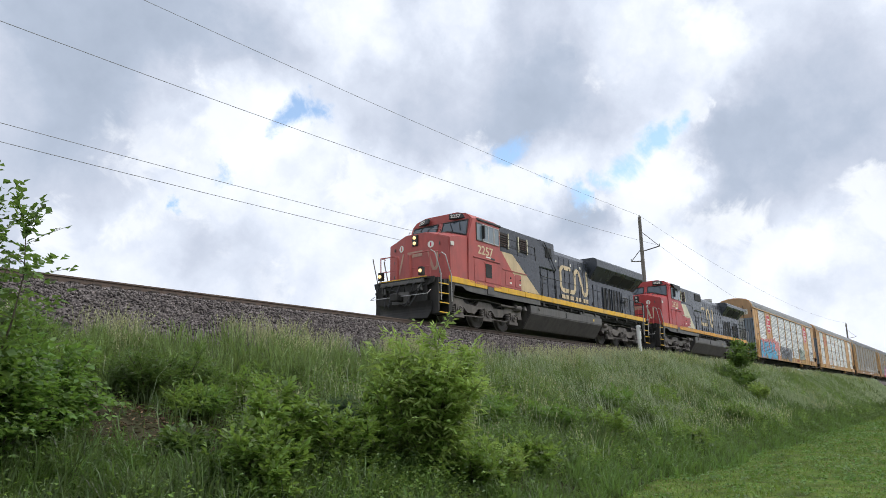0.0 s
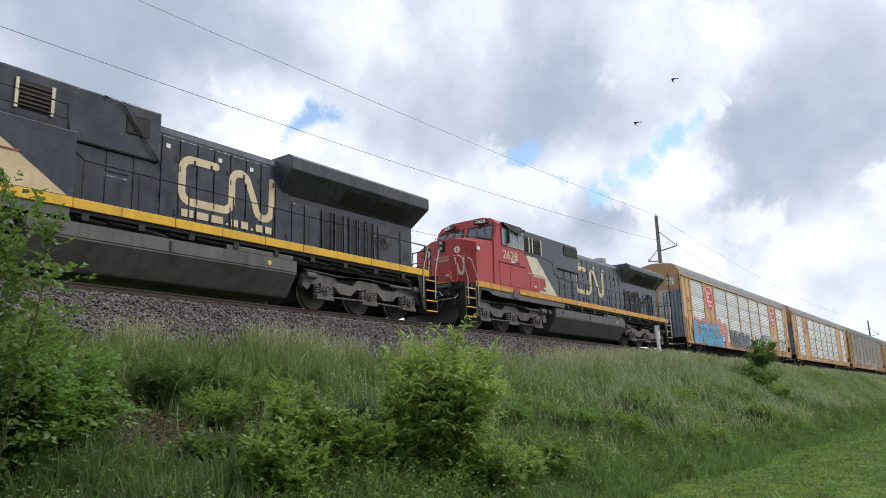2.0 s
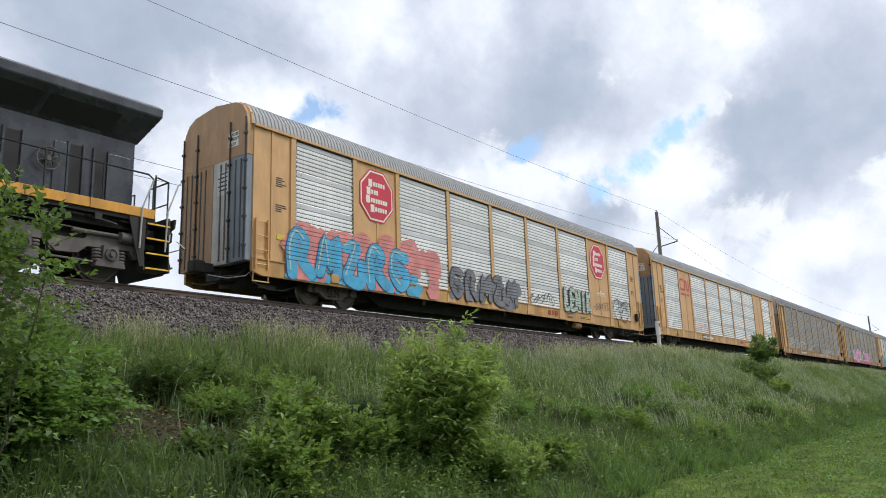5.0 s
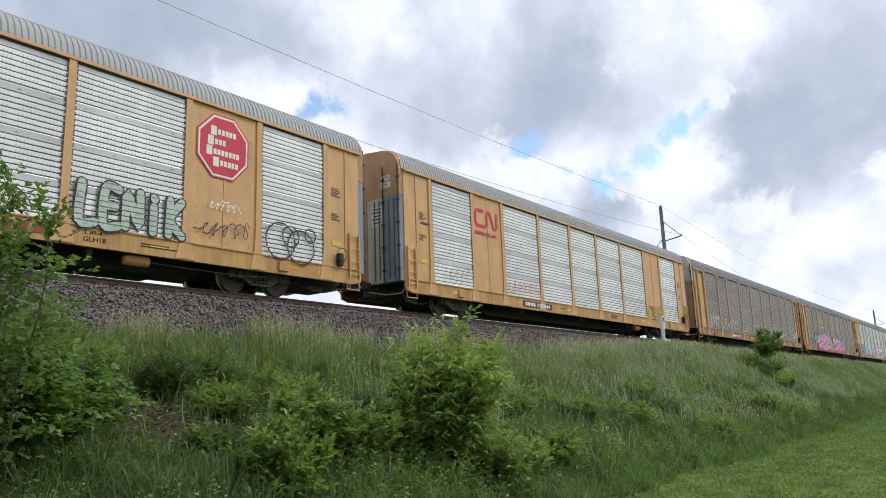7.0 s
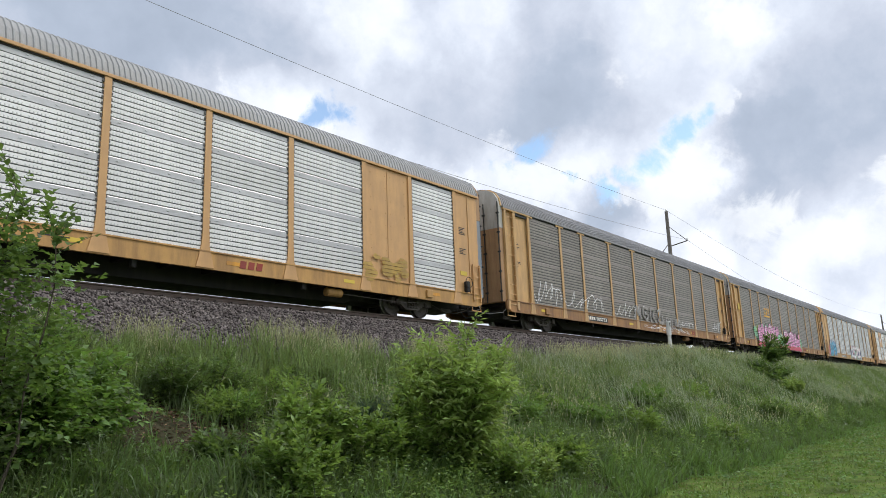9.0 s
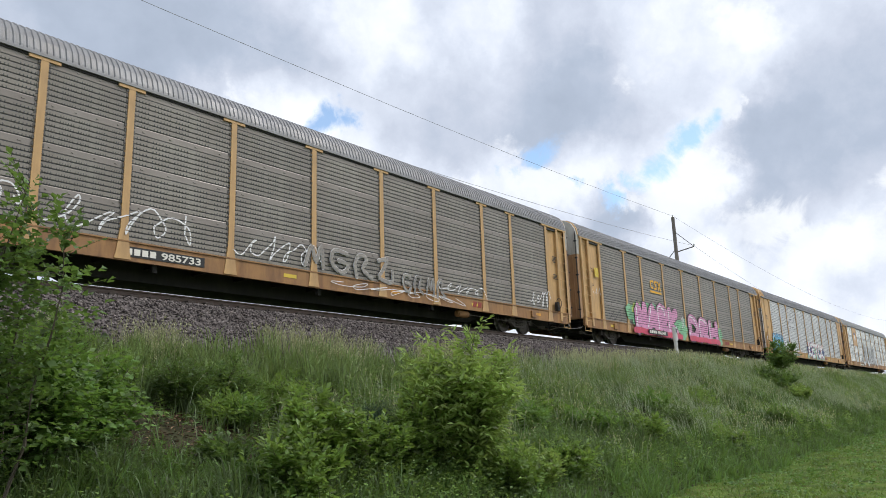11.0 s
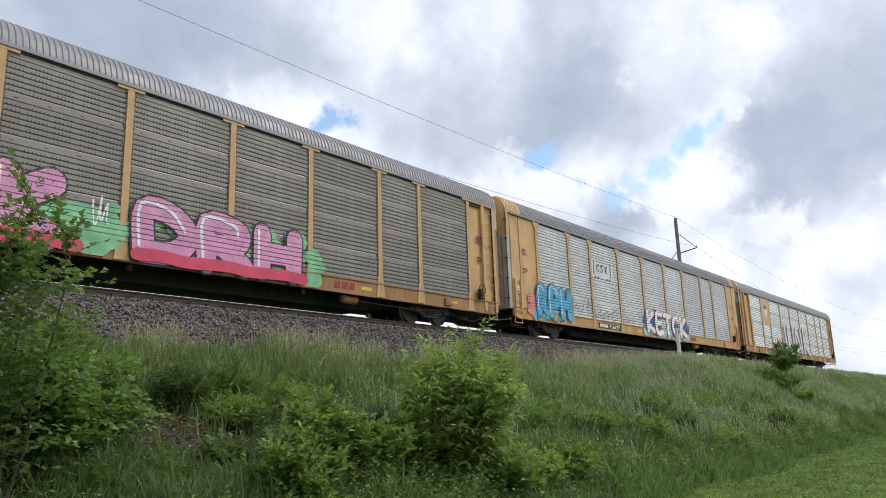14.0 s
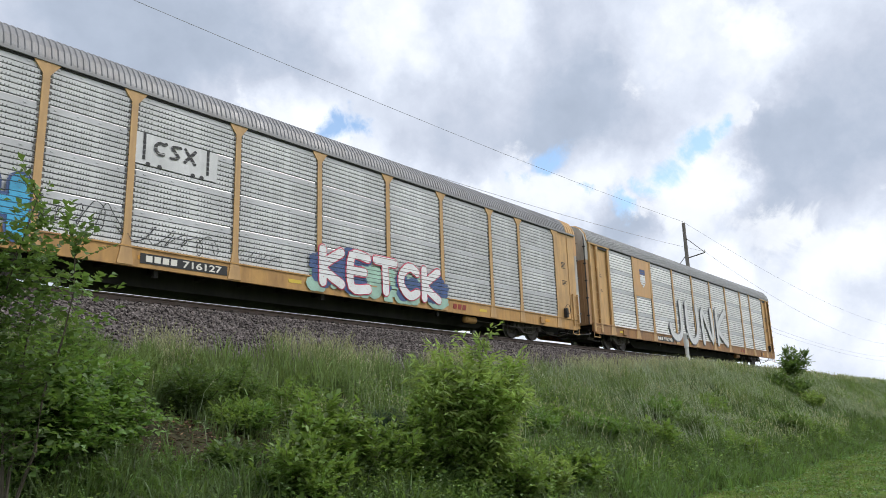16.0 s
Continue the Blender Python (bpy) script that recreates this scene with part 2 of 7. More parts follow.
    return m


def leaf_material(name, rgb, through, island=0.6, rough=0.5):
    m = material(name, rgb, rough, vary=0.32, scale=5.0, fine=25, bump=0, island=island, spec=0.45)
    nt = m.node_tree
    bsdf, out = nt.nodes["Principled BSDF"], nt.nodes["Material Output"]
    t, mix = nt.nodes.new("ShaderNodeBsdfTranslucent"), nt.nodes.new("ShaderNodeMixShader")
    t.inputs[0].default_value = (*through, 1)
    mix.inputs[0].default_value = 0.4
    nt.links.new(bsdf.outputs[0], mix.inputs[1])
    nt.links.new(t.outputs[0], mix.inputs[2])
    nt.links.new(mix.outputs[0], out.inputs[0])
    return m


def panel_material(name, rgb, dirt, amount, slot):
    """Galvanised rack panel with rows of punched slots."""
    m = material(name, rgb, 0.42, metal=0.15, vary=0.12, scale=5, bump=0.05, grime=(dirt, amount), random_ob=0.13, fine=30)
    nt = m.node_tree
    N, L = nt.nodes.new, nt.links.new
    bsdf = nt.nodes["Principled BSDF"]
    src = bsdf.inputs["Base Color"].links[0].from_socket
    co, sep = N("ShaderNodeTexCoord"), N("ShaderNodeSeparateXYZ")
    L(co.outputs["Object"], sep.inputs[0])

    def band(sock, freq, width):
        a, b, c = N("ShaderNodeMath"), N("ShaderNodeMath"), N("ShaderNodeMath")
        a.operation, b.operation, c.operation = "MULTIPLY", "FRACT", "LESS_THAN"
        L(sock, a.inputs[0])
        a.inputs[1].default_value = freq
        L(a.outputs[0], b.inputs[0])
        L(b.outputs[0], c.inputs[0])
        c.inputs[1].default_value = width
        return c.outputs[0]
    x, z = band(sep.outputs["X"], 34, 0.28), band(sep.outputs["Z"], 1 / 0.1258, 0.50)
    g = band(sep.outputs["X"], 5.0, 0.8)
    p, q = N("ShaderNodeMath"), N("ShaderNodeMath")
    p.operation = q.operation = "MULTIPLY"
    L(x, p.inputs[0]), L(z, p.inputs[1]), L(p.outputs[0], q.inputs[0]), L(g, q.inputs[1])
    mx = N("ShaderNodeMix")
    mx.data_type = "RGBA"
    L(q.outputs[0], mx.inputs["Factor"])
    L(src, mx.inputs["A"])
    mx.inputs["B"].default_value = (slot, slot, slot, 1)
    L(mx.outputs["Result"], bsdf.inputs["Base Color"])
    return m


def spray_material(name, rgb, vary=0.15, scale=9.0):
    """Sprayed paint that covers the ridged sheet and leaves its rows of slots open."""
    m = material(name, rgb, 0.5, vary=vary, scale=scale, bump=0.02)
    nt = m.node_tree
    N, L = nt.nodes.new, nt.links.new
    co, sep = N("ShaderNodeTexCoord"), N("ShaderNodeSeparateXYZ")
    L(co.outputs["Object"], sep.inputs[0])

    def op(kind, a, b):
        n = N("ShaderNodeMath")
        n.operation = kind
        for i, v in enumerate((a, b)):
            if isinstance(v, (int, float)):
                n.inputs[i].default_value = v
            else:
                L(v, n.inputs[i])
        return n.outputs[0]
    tall, pitch = (PANEL_Z1 - PANEL_Z0) / 4, ((PANEL_Z1 - PANEL_Z0) / 4 - 0.19) / PANEL_ROWS
    z = op("MODULO", op("SUBTRACT", sep.outputs["Z"], PANEL_Z0), tall)
    row = op("FRACT", op("DIVIDE", op("SUBTRACT", z, 0.02), pitch), 0)
    slot = op("MULTIPLY", op("GREATER_THAN", row, 0.785), op("LESS_THAN", z, tall - 0.18))
    slot = op("MULTIPLY", slot, op("GREATER_THAN", sep.outputs["Z"], PANEL_Z0 + 0.03))
    worn = N("ShaderNodeTexNoise")
    worn.inputs["Scale"].default_value, worn.inputs["Detail"].default_value = 26, 4
    L(co.outputs["Object"], worn.inputs["Vector"])
    L(op("MULTIPLY", op("SUBTRACT", 1.0, op("MULTIPLY", slot, 0.75)), op("LESS_THAN", worn.outputs["Fac"], 0.66)), nt.nodes["Principled BSDF"].inputs["Alpha"])
    return m


PANEL_Z0, PANEL_Z1, PANEL_ROWS = 0.96, 4.74, 6   # foot, top and rows of slots of the side panels of the car carriers


def glow_material(name, rgb, strength):
    m = bpy.data.materials.new(name)
    m.use_nodes = True
    b = m.node_tree.nodes["Principled BSDF"]
    b.inputs["Base Color"].default_value = (*rgb, 1)
    b.inputs["Emission Color"].default_value = (*rgb, 1)
    b.inputs["Emission Strength"].default_value = strength
    return m


def glass_material(name, rgb, shine):
    m = bpy.data.materials.new(name)
    m.use_nodes = True
    b = m.node_tree.nodes["Principled BSDF"]
    b.inputs["Base Color"].default_value = (*rgb, 1)
    b.inputs["Roughness"].default_value = 0.03
    b.inputs["Specular IOR Level"].default_value = shine
    return m


SOOT, RUST, DUST = (0.03, 0.027, 0.025), (0.16, 0.075, 0.035), (0.19, 0.165, 0.14)
M = dict(
    red=material("red_paint", (0.41, 0.04, 0.04), 0.45, vary=0.10, grime=((0.22, 0.045, 0.035), 0.5), bump=0.04),
    faded=material("faded_red_paint", (0.42, 0.085, 0.075), 0.52, vary=0.13, grime=((0.24, 0.06, 0.05), 0.6), bump=0.05),
    black=material("black_paint", (0.024, 0.028, 0.038), 0.25, vary=0.35, grime=((0.07, 0.075, 0.085), 0.5), bump=0.06),
    grey_black=material("weathered_black_paint", (0.032, 0.037, 0.046), 0.28, vary=0.35, grime=((0.085, 0.087, 0.09), 0.5), bump=0.06),
    beige=material("cream_paint", (0.60, 0.46, 0.27), 0.55, vary=0.12, grime=((0.34, 0.24, 0.14), 0.6), bump=0.05),
    cream=material("pale_cream_paint", (0.62, 0.58, 0.42), 0.5, vary=0.08, grime=((0.4, 0.35, 0.25), 0.5), bump=0.04),
    old_cream=material("worn_cream_paint", (0.44, 0.30, 0.22), 0.6, vary=0.25, grime=((0.40, 0.10, 0.08), 0.9), bump=0.04),
    panel_band=material("dull_panel_band", (0.56, 0.565, 0.57), 0.40, metal=0.2, vary=0.12, grime=((0.42, 0.41, 0.40), 0.5), random_ob=0.1),
    # dark colour stands in for the unlit inside behind the punched slots
    slot=material("shaded_slot_strip", (0.075, 0.075, 0.078), 0.8, vary=0.2),
    brown_band=material("tan_grey_panel_band", (0.26, 0.235, 0.21), 0.5, metal=0.1, vary=0.14, grime=((0.24, 0.20, 0.17), 0.6), random_ob=0.1),
    stripe=material("yellow_stripe", (0.75, 0.42, 0.012), 0.45, vary=0.08, grime=((0.30, 0.17, 0.03), 0.5), bump=0.03),
    orange_stripe=material("orange_stripe", (0.68, 0.32, 0.03), 0.5, vary=0.1, grime=((0.24, 0.11, 0.04), 0.7), bump=0.03),
    frame=material("dark_underframe", (0.018, 0.017, 0.016), 0.75, vary=0.35, grime=((0.05, 0.043, 0.036), 0.7)),
    truck=material("dusty_truck_steel", (0.125, 0.11, 0.098), 0.75, vary=0.3, grime=(SOOT, 0.7), bump=0.3),
    tank=material("fuel_tank_paint", (0.105, 0.098, 0.09), 0.5, vary=0.2, grime=((0.03, 0.028, 0.026), 0.7)),
    wheel=material("wheel_steel", (0.10, 0.085, 0.075), 0.55, metal=0.5, vary=0.3),
    tread=material("polished_tread", (0.30, 0.285, 0.27), 0.45, metal=0.8, vary=0.1),
    pipe=material("handrail_grey", (0.42, 0.41, 0.40), 0.45, metal=0.2, vary=0.1),
    rail_black=material("black_handrail", (0.02, 0.02, 0.02), 0.5, vary=0.2),
    grille=material("grille_black", (0.008, 0.008, 0.008), 0.7, vary=0.2),
    louver=material("brown_louvre", (0.06, 0.03, 0.025), 0.7, vary=0.25),
    white=material("white_lettering", (0.74, 0.71, 0.64), 0.6, vary=0.08, bump=0.02),
    logo_cream=material("cream_lettering", (0.66, 0.52, 0.33), 0.6, vary=0.1, grime=((0.3, 0.24, 0.16), 0.4), bump=0.02),
    glass=glass_material("cab_glass", (0.16, 0.20, 0.23), 0.8),
    dark_glass=glass_material("windscreen_glass", (0.05, 0.07, 0.09), 0.8),
    lamp=glow_material("headlight_lens", (1.0, 0.66, 0.30), 1.4),
    lamp_off=material("unlit_lens", (0.5, 0.5, 0.48), 0.15, vary=0.1),
    step=material("step_edge_yellow", (0.70, 0.42, 0.03), 0.6, vary=0.15),
    yellow=material("ochre_car_paint", (0.60, 0.345, 0.145), 0.5, vary=0.08, grime=((0.36, 0.21, 0.09), 0.5), bump=0.04),
    old_yellow=material("stained_ochre_paint", (0.58, 0.355, 0.15), 0.55, vary=0.1, grime=((0.28, 0.17, 0.08), 0.65), bump=0.06),
    sill=material("ochre_side_sill", (0.50, 0.28, 0.085), 0.55, vary=0.12, grime=((0.20, 0.10, 0.04), 0.75), bump=0.06),
    rusty_sill=material("rusty_side_sill", (0.33, 0.17, 0.06), 0.6, vary=0.15, grime=((0.13, 0.06, 0.03), 0.9), bump=0.1),
    brown_end=material("tan_end_door_paint", (0.40, 0.235, 0.115), 0.6, vary=0.12, grime=((0.24, 0.13, 0.07), 0.7)),
    grey_end=material("grey_end_door_paint", (0.46, 0.45, 0.42), 0.6, vary=0.15, grime=((0.26, 0.22, 0.17), 0.8)),
    blue_end=material("blue_grey_primer", (0.16, 0.20, 0.25), 0.6, vary=0.15, grime=((0.36, 0.33, 0.28), 0.6)),
    roof=material("galvanised_roof", (0.36, 0.36, 0.365), 0.7, metal=0.05, vary=0.12, grime=((0.36, 0.34, 0.32), 0.5)),
    roof_dull=material("dull_galvanised_roof", (0.25, 0.25, 0.26), 0.55, metal=0.25, vary=0.14, grime=((0.22, 0.2, 0.19), 0.6)),
    panel_white=panel_material("bright_galvanised_panel", (0.92, 0.91, 0.89), (0.72, 0.72, 0.72), 0.5, 0.6),
    panel_brown=panel_material("weathered_galvanised_panel", (0.31, 0.285, 0.25), (0.25, 0.215, 0.185), 0.75, 0.10),
    panel_grey=panel_material("grey_galvanised_panel", (0.76, 0.76, 0.755), (0.46, 0.46, 0.46), 0.7, 0.25),
    plate=material("black_number_plate", (0.015, 0.015, 0.015), 0.5, vary=0.2),
    red_logo=material("red_decal", (0.55, 0.02, 0.05), 0.5, vary=0.08, bump=0.02),
    maroon=material("maroon_decal", (0.26, 0.035, 0.02), 0.55, vary=0.15, bump=0.02),
    gold=material("gold_decal", (0.72, 0.37, 0.015), 0.5, vary=0.1, bump=0.02),
    decal_yellow=material("yellow_placard", (0.64, 0.46, 0.05), 0.5, vary=0.08, bump=0.02),
    g_black=spray_material("black_spray_paint", (0.02, 0.02, 0.022), 0.2),
    g_white=spray_material("white_spray_paint", (0.78, 0.78, 0.78), 0.08),
    g_pink=spray_material("pink_spray_paint", (0.62, 0.27, 0.45), 0.15),
    g_rose=spray_material("rose_spray_paint", (0.58, 0.055, 0.11), 0.2),
    g_green=spray_material("green_spray_paint", (0.20, 0.46, 0.25), 0.3),
    g_lime=spray_material("lime_spray_paint", (0.45, 0.52, 0.12), 0.25),
    g_blue=spray_material("sky_blue_spray_paint", (0.06, 0.36, 0.58), 0.25),
    g_navy=spray_material("navy_spray_paint", (0.05, 0.09, 0.22), 0.25),
    g_mint=spray_material("mint_spray_paint", (0.34, 0.52, 0.42), 0.2),
    g_coral=spray_material("coral_spray_paint", (0.62, 0.22, 0.2), 0.2),
    g_grey=spray_material("grey_spray_paint", (0.16, 0.165, 0.18), 0.3),
    g_pale=spray_material("pale_green_spray_paint", (0.42, 0.50, 0.42), 0.1),
    g_ochre=spray_material("ochre_roller_paint", (0.42, 0.27, 0.06), 0.2),
    sign_grey=material("smooth_grey_sign_sheet", (0.66, 0.66, 0.66), 0.45, vary=0.12, grime=((0.45, 0.45, 0.45), 0.6), bump=0.03),
    wood=material("grey_pole_wood", (0.17, 0.15, 0.135), 0.8, vary=0.25, streak=0.1, bump=0.3),
    wire=material("aluminium_wire", (0.28, 0.28, 0.29), 0.5, metal=0.4, vary=0.1, bump=0),
    post=material("white_marker_paint", (0.72, 0.72, 0.70), 0.5, vary=0.08, grime=((0.45, 0.42, 0.38), 0.4)),
    rail=material("rail_steel", (0.13, 0.095, 0.075), 0.6, metal=0.4, vary=0.2, grime=((0.09, 0.05, 0.035), 0.6)),
    tie=material("creosoted_tie", (0.055, 0.043, 0.035), 0.85, vary=0.3, bump=0.3),
    stone=material("ballast_stone", (0.15, 0.13, 0.124), 0.85, vary=0.3, bump=0.4, island=0.75, fine=40, spec=0.1),
    ballast=material("ballast_bed", (0.12, 0.105, 0.10), 0.9, vary=0.5, bump=0.8, scale=30, fine=25, spec=0.1),
    soil=material("bank_soil_and_moss", (0.05, 0.052, 0.026), 0.95, vary=0.5, scale=4, bump=0.8, fine=18, grime=((0.075, 0.052, 0.038), 0.85), spec=0.1),
    lawn_soil=material("mown_turf", (0.082, 0.135, 0.026), 0.95, vary=0.55, scale=5, bump=1.0, fine=22, grime=((0.17, 0.15, 0.06), 0.55), spec=0.05),
    grass=leaf_material("grass_blades", (0.10, 0.145, 0.055), (0.16, 0.23, 0.06), 0.75),
    pale_grass=leaf_material("silvery_grass_blades", (0.35, 0.40, 0.27), (0.33, 0.39, 0.20), 0.5),
    fresh_grass=leaf_material("fresh_grass_blades", (0.16, 0.215, 0.075), (0.24, 0.33, 0.085), 0.8),
    dry=leaf_material("dry_grass_blades", (0.30, 0.24, 0.12), (0.25, 0.2, 0.08), 0.4),
    leaf_bright=leaf_material("fresh_green_leaves", (0.22, 0.30, 0.08), (0.38, 0.52, 0.11), 0.65),
    seed=leaf_material("pale_grass_heads", (0.42, 0.43, 0.25), (0.40, 0.40, 0.18)),
    lawn=leaf_material("mown_grass_blades", (0.12, 0.18, 0.042), (0.18, 0.27, 0.04)),
    weed=leaf_material("weed_leaves", (0.09, 0.14, 0.042), (0.17, 0.27, 0.05), 0.7),
    leaf_light=leaf_material("light_green_leaves", (0.155, 0.23, 0.055), (0.27, 0.41, 0.07), 0.65),
    leaf_mid=leaf_material("mid_green_leaves", (0.10, 0.155, 0.05), (0.20, 0.32, 0.06), 0.6),
    leaf_dark=leaf_material("dark_green_leaves", (0.075, 0.125, 0.055), (0.12, 0.20, 0.06), 0.5),
    leaf_fresh=leaf_material("fresh_creeper_leaves", (0.12, 0.20, 0.05), (0.22, 0.38, 0.06), 0.55),
    leaf_pine=leaf_material("pine_needles", (0.05, 0.095, 0.05), (0.06, 0.11, 0.05), 0.4),
    lush_grass=leaf_material("lush_grass_blades", (0.115, 0.185, 0.05), (0.18, 0.30, 0.06), 0.6),
    clover=leaf_material("clover_leaves", (0.10, 0.18, 0.045), (0.16, 0.28, 0.05), 0.5),
    litter=material("dead_leaves", (0.15, 0.095, 0.06), 0.8, vary=0.3, island=0.6, spec=0.2, bump=0),
    bark=material("shrub_bark", (0.07, 0.058, 0.04), 0.85, vary=0.3, bump=0.3),
    feather=material("dark_plumage", (0.03, 0.03, 0.035), 0.7, vary=0.2),
)


# ---- mesh helpers ----
def mesh_of(name, bm, mat, smooth=False):
    bmesh.ops.recalc_face_normals(bm, faces=bm.faces)
    me = bpy.data.meshes.new(name)
    bm.to_mesh(me)
    bm.free()
    me.materials.append(mat)
    if smooth:
        me.shade_smooth()
    return me


def part(name, bm, mat, parent, label="", smooth=False):
    ob = new(name, mesh_of(name, bm, mat, smooth))
    ob.parent = parent
    if label:
        tagged(ob, label)
    return ob


def shared(name, me, parent, loc=(0, 0, 0), scale=(1, 1, 1), rz=0.0):
    ob = new(name, me)
    ob.parent = parent
    ob.location, ob.scale, ob.rotation_euler = loc, scale, (0, 0, radians(rz))
    return ob


def thing(name, label, category, group="", at=(0, 0, 0)):
    ob = new(name)
    ob.location = at
    return tagged(ob, label, category, group)


def bx(bm, x0, x1, y0, y1, z0, z1, b=0.0):
    g = bmesh.ops.create_cube(bm, size=1)
    vs = g["verts"]
    bmesh.ops.transform(bm, verts=vs, matrix=Matrix.Translation(((x0 + x1) / 2, (y0 + y1) / 2, (z0 + z1) / 2)) @ Matrix.Diagonal((abs(x1 - x0), abs(y1 - y0), abs(z1 - z0), 1)))
    if b:
        bmesh.ops.bevel(bm, geom=list({e for v in vs for e in v.link_edges}), offset=b, segments=2, affect="EDGES", profile=0.5)
    return bm


def prism(bm, pts, axis, a0, a1):
    """A polygon pushed along an axis: x takes (y, z), y takes (x, z), z takes (x, y)."""
    put = {"x": lambda p, a: (a, p[0], p[1]), "y": lambda p, a: (p[0], a, p[1]), "z": lambda p, a: (p[0], p[1], a)}[axis]
    v0 = [bm.verts.new(put(p, a0)) for p in pts]
    v1 = [bm.verts.new(put(p, a1)) for p in pts]
    n = len(pts)
    for i in range(n):
        bm.faces.new((v0[i], v0[(i + 1) % n], v1[(i + 1) % n], v1[i]))
    bm.faces.new(v0)
    bm.faces.new(v1[::-1])
    return bm


def tube(bm, pts, r, n=6, r1=None):
    """A round bar along points, tapering to r1."""
    pts = [Vector(p) for p in pts]
    rings = []
    for i, p in enumerate(pts):
        d = (pts[min(i + 1, len(pts) - 1)] - pts[max(i - 1, 0)]).normalized()
        u = d.orthogonal().normalized()
        w = d.cross(u)
        k = r if r1 is None else r + (r1 - r) * i / (len(pts) - 1)
        rings.append([bm.verts.new(p + (u * math.cos(a) + w * math.sin(a)) * k) for a in (2 * math.pi * j / n for j in range(n))])
    for a, b in zip(rings, rings[1:]):
        # match the start of the next ring to the nearest vertex
        off = min(range(n), key=lambda j: (b[j].co - a[0].co).length)
        b[:] = b[off:] + b[:off]
        for j in range(n):
            bm.faces.new((a[j], a[(j + 1) % n], b[(j + 1) % n], b[j]))
    bm.faces.new(rings[0][::-1])
    bm.faces.new(rings[-1])
    return bm


def lathe(bm, profile, centre, axis="y", n=28):
    """Turn (radius, along) pairs round an axis through centre."""
    cx, cy, cz = centre
    rings = []
    for r, a in profile:
        ring = []
        for j in range(n):
            c, s = math.cos(2 * math.pi * j / n) * r, math.sin(2 * math.pi * j / n) * r
            ring.append(bm.verts.new({"y": (cx + c, cy + a, cz + s), "x": (cx + a, cy + c, cz + s), "z": (cx + c, cy + s, cz + a)}[axis]))
        rings.append(ring)
    for a, b in zip(rings, rings[1:]):
        for j in range(n):
            bm.faces.new((a[j], a[(j + 1) % n], b[(j + 1) % n], b[j]))
    bm.faces.new(rings[0])
    bm.faces.new(rings[-1][::-1])
    return bm


def lettering(name, text, size, x, y, z, mat, parent, label="", bold=0.0, stretch=1.0, rz=0.0, thick=0.004):
    """Writing on an upright side, starting at x, its base line at z."""
    cu = bpy.data.curves.new(name, "FONT")
    cu.body, cu.size, cu.extrude, cu.offset = text, size, thick, bold
    tmp = bpy.data.objects.new("tmp", cu)
    scene.collection.objects.link(tmp)
    bpy.context.view_layer.update()
    me = bpy.data.meshes.new_from_object(tmp.evaluated_get(bpy.context.evaluated_depsgraph_get()))
    bpy.data.objects.remove(tmp)
    me.transform(Matrix.Diagonal((stretch, 1, 1, 1)))
    me.materials.clear()
    me.materials.append(mat)
    ob = new(name, me)
    ob.parent = parent
    ob.location, ob.rotation_euler = (x, y, z), (radians(90), 0, radians(rz))
    if label:
        tagged(ob, label)
    return ob


def ribbon(bm, pts, width, y, step=0.0005, soft=True):
    """A flat brush stroke with round ends through (x, z) points on the plane y."""
    P = [Vector(p) for p in pts]
    if soft and len(P) > 2:
        Q = []
        for i in range(len(P) - 1):
            p0, p1, p2, p3 = P[max(i - 1, 0)], P[i], P[i + 1], P[min(i + 2, len(P) - 1)]
            for k in range(4):
                t = k / 4
                Q.append(0.5 * ((2 * p1) + (p2 - p0) * t + (2 * p0 - 5 * p1 + 4 * p2 - p3) * t * t + (3 * p1 - p0 - 3 * p2 + p3) * t ** 3))
        P = Q + [P[-1]]
    r, rows = width / 2, []
    n = len(P)
    for i, p in enumerate(P):
        d = P[min(i + 1, n - 1)] - P[max(i - 1, 0)]
        d = d.normalized() if d.length > 1e-6 else Vector((1, 0))
        rows.append((p, d, Vector((-d.y, d.x))))
    left = [bm.verts.new((p.x + m.x * r, y - i * step, p.y + m.y * r)) for i, (p, d, m) in enumerate(rows)]
    right = [bm.verts.new((p.x - m.x * r, y - i * step, p.y - m.y * r)) for i, (p, d, m) in enumerate(rows)]
    for i in range(n - 1):
        bm.faces.new((left[i], left[i + 1], right[i + 1], right[i]))
    for (p, d, m), a, b, sgn, yy in ((rows[0], right[0], left[0], -1, y), (rows[-1], left[-1], right[-1], 1, y - (n - 1) * step)):
        cap = [bm.verts.new((p.x + r * (sgn * m.x * math.cos(q) + sgn * d.x * math.sin(q)), yy, p.y + r * (sgn * m.y * math.cos(q) + sgn * d.y * math.sin(q)))) for q in (math.pi / 5 * k for k in range(1, 5))]
        bm.faces.new([a] + cap + [b])
    return y - n * step


# ---- ground and track ----
def lawn_edge(x):
    return 5.1 + 0.042 * np.clip(x, -5, 95) + 0.18 * np.sin(x * 0.55) + 0.1 * np.sin(x * 1.7 + 1)


BALLAST_TOE, BALLAST_TOP = 12.65, 15.75


def toe_z(x):
    """Height at which the ballast meets the bank: lower near the camera, higher further along."""
    k = np.clip((np.asarray(x, float) - 20) / 16, 0, 1)
    return 2.78 + 0.62 * k * k * (3 - 2 * k)


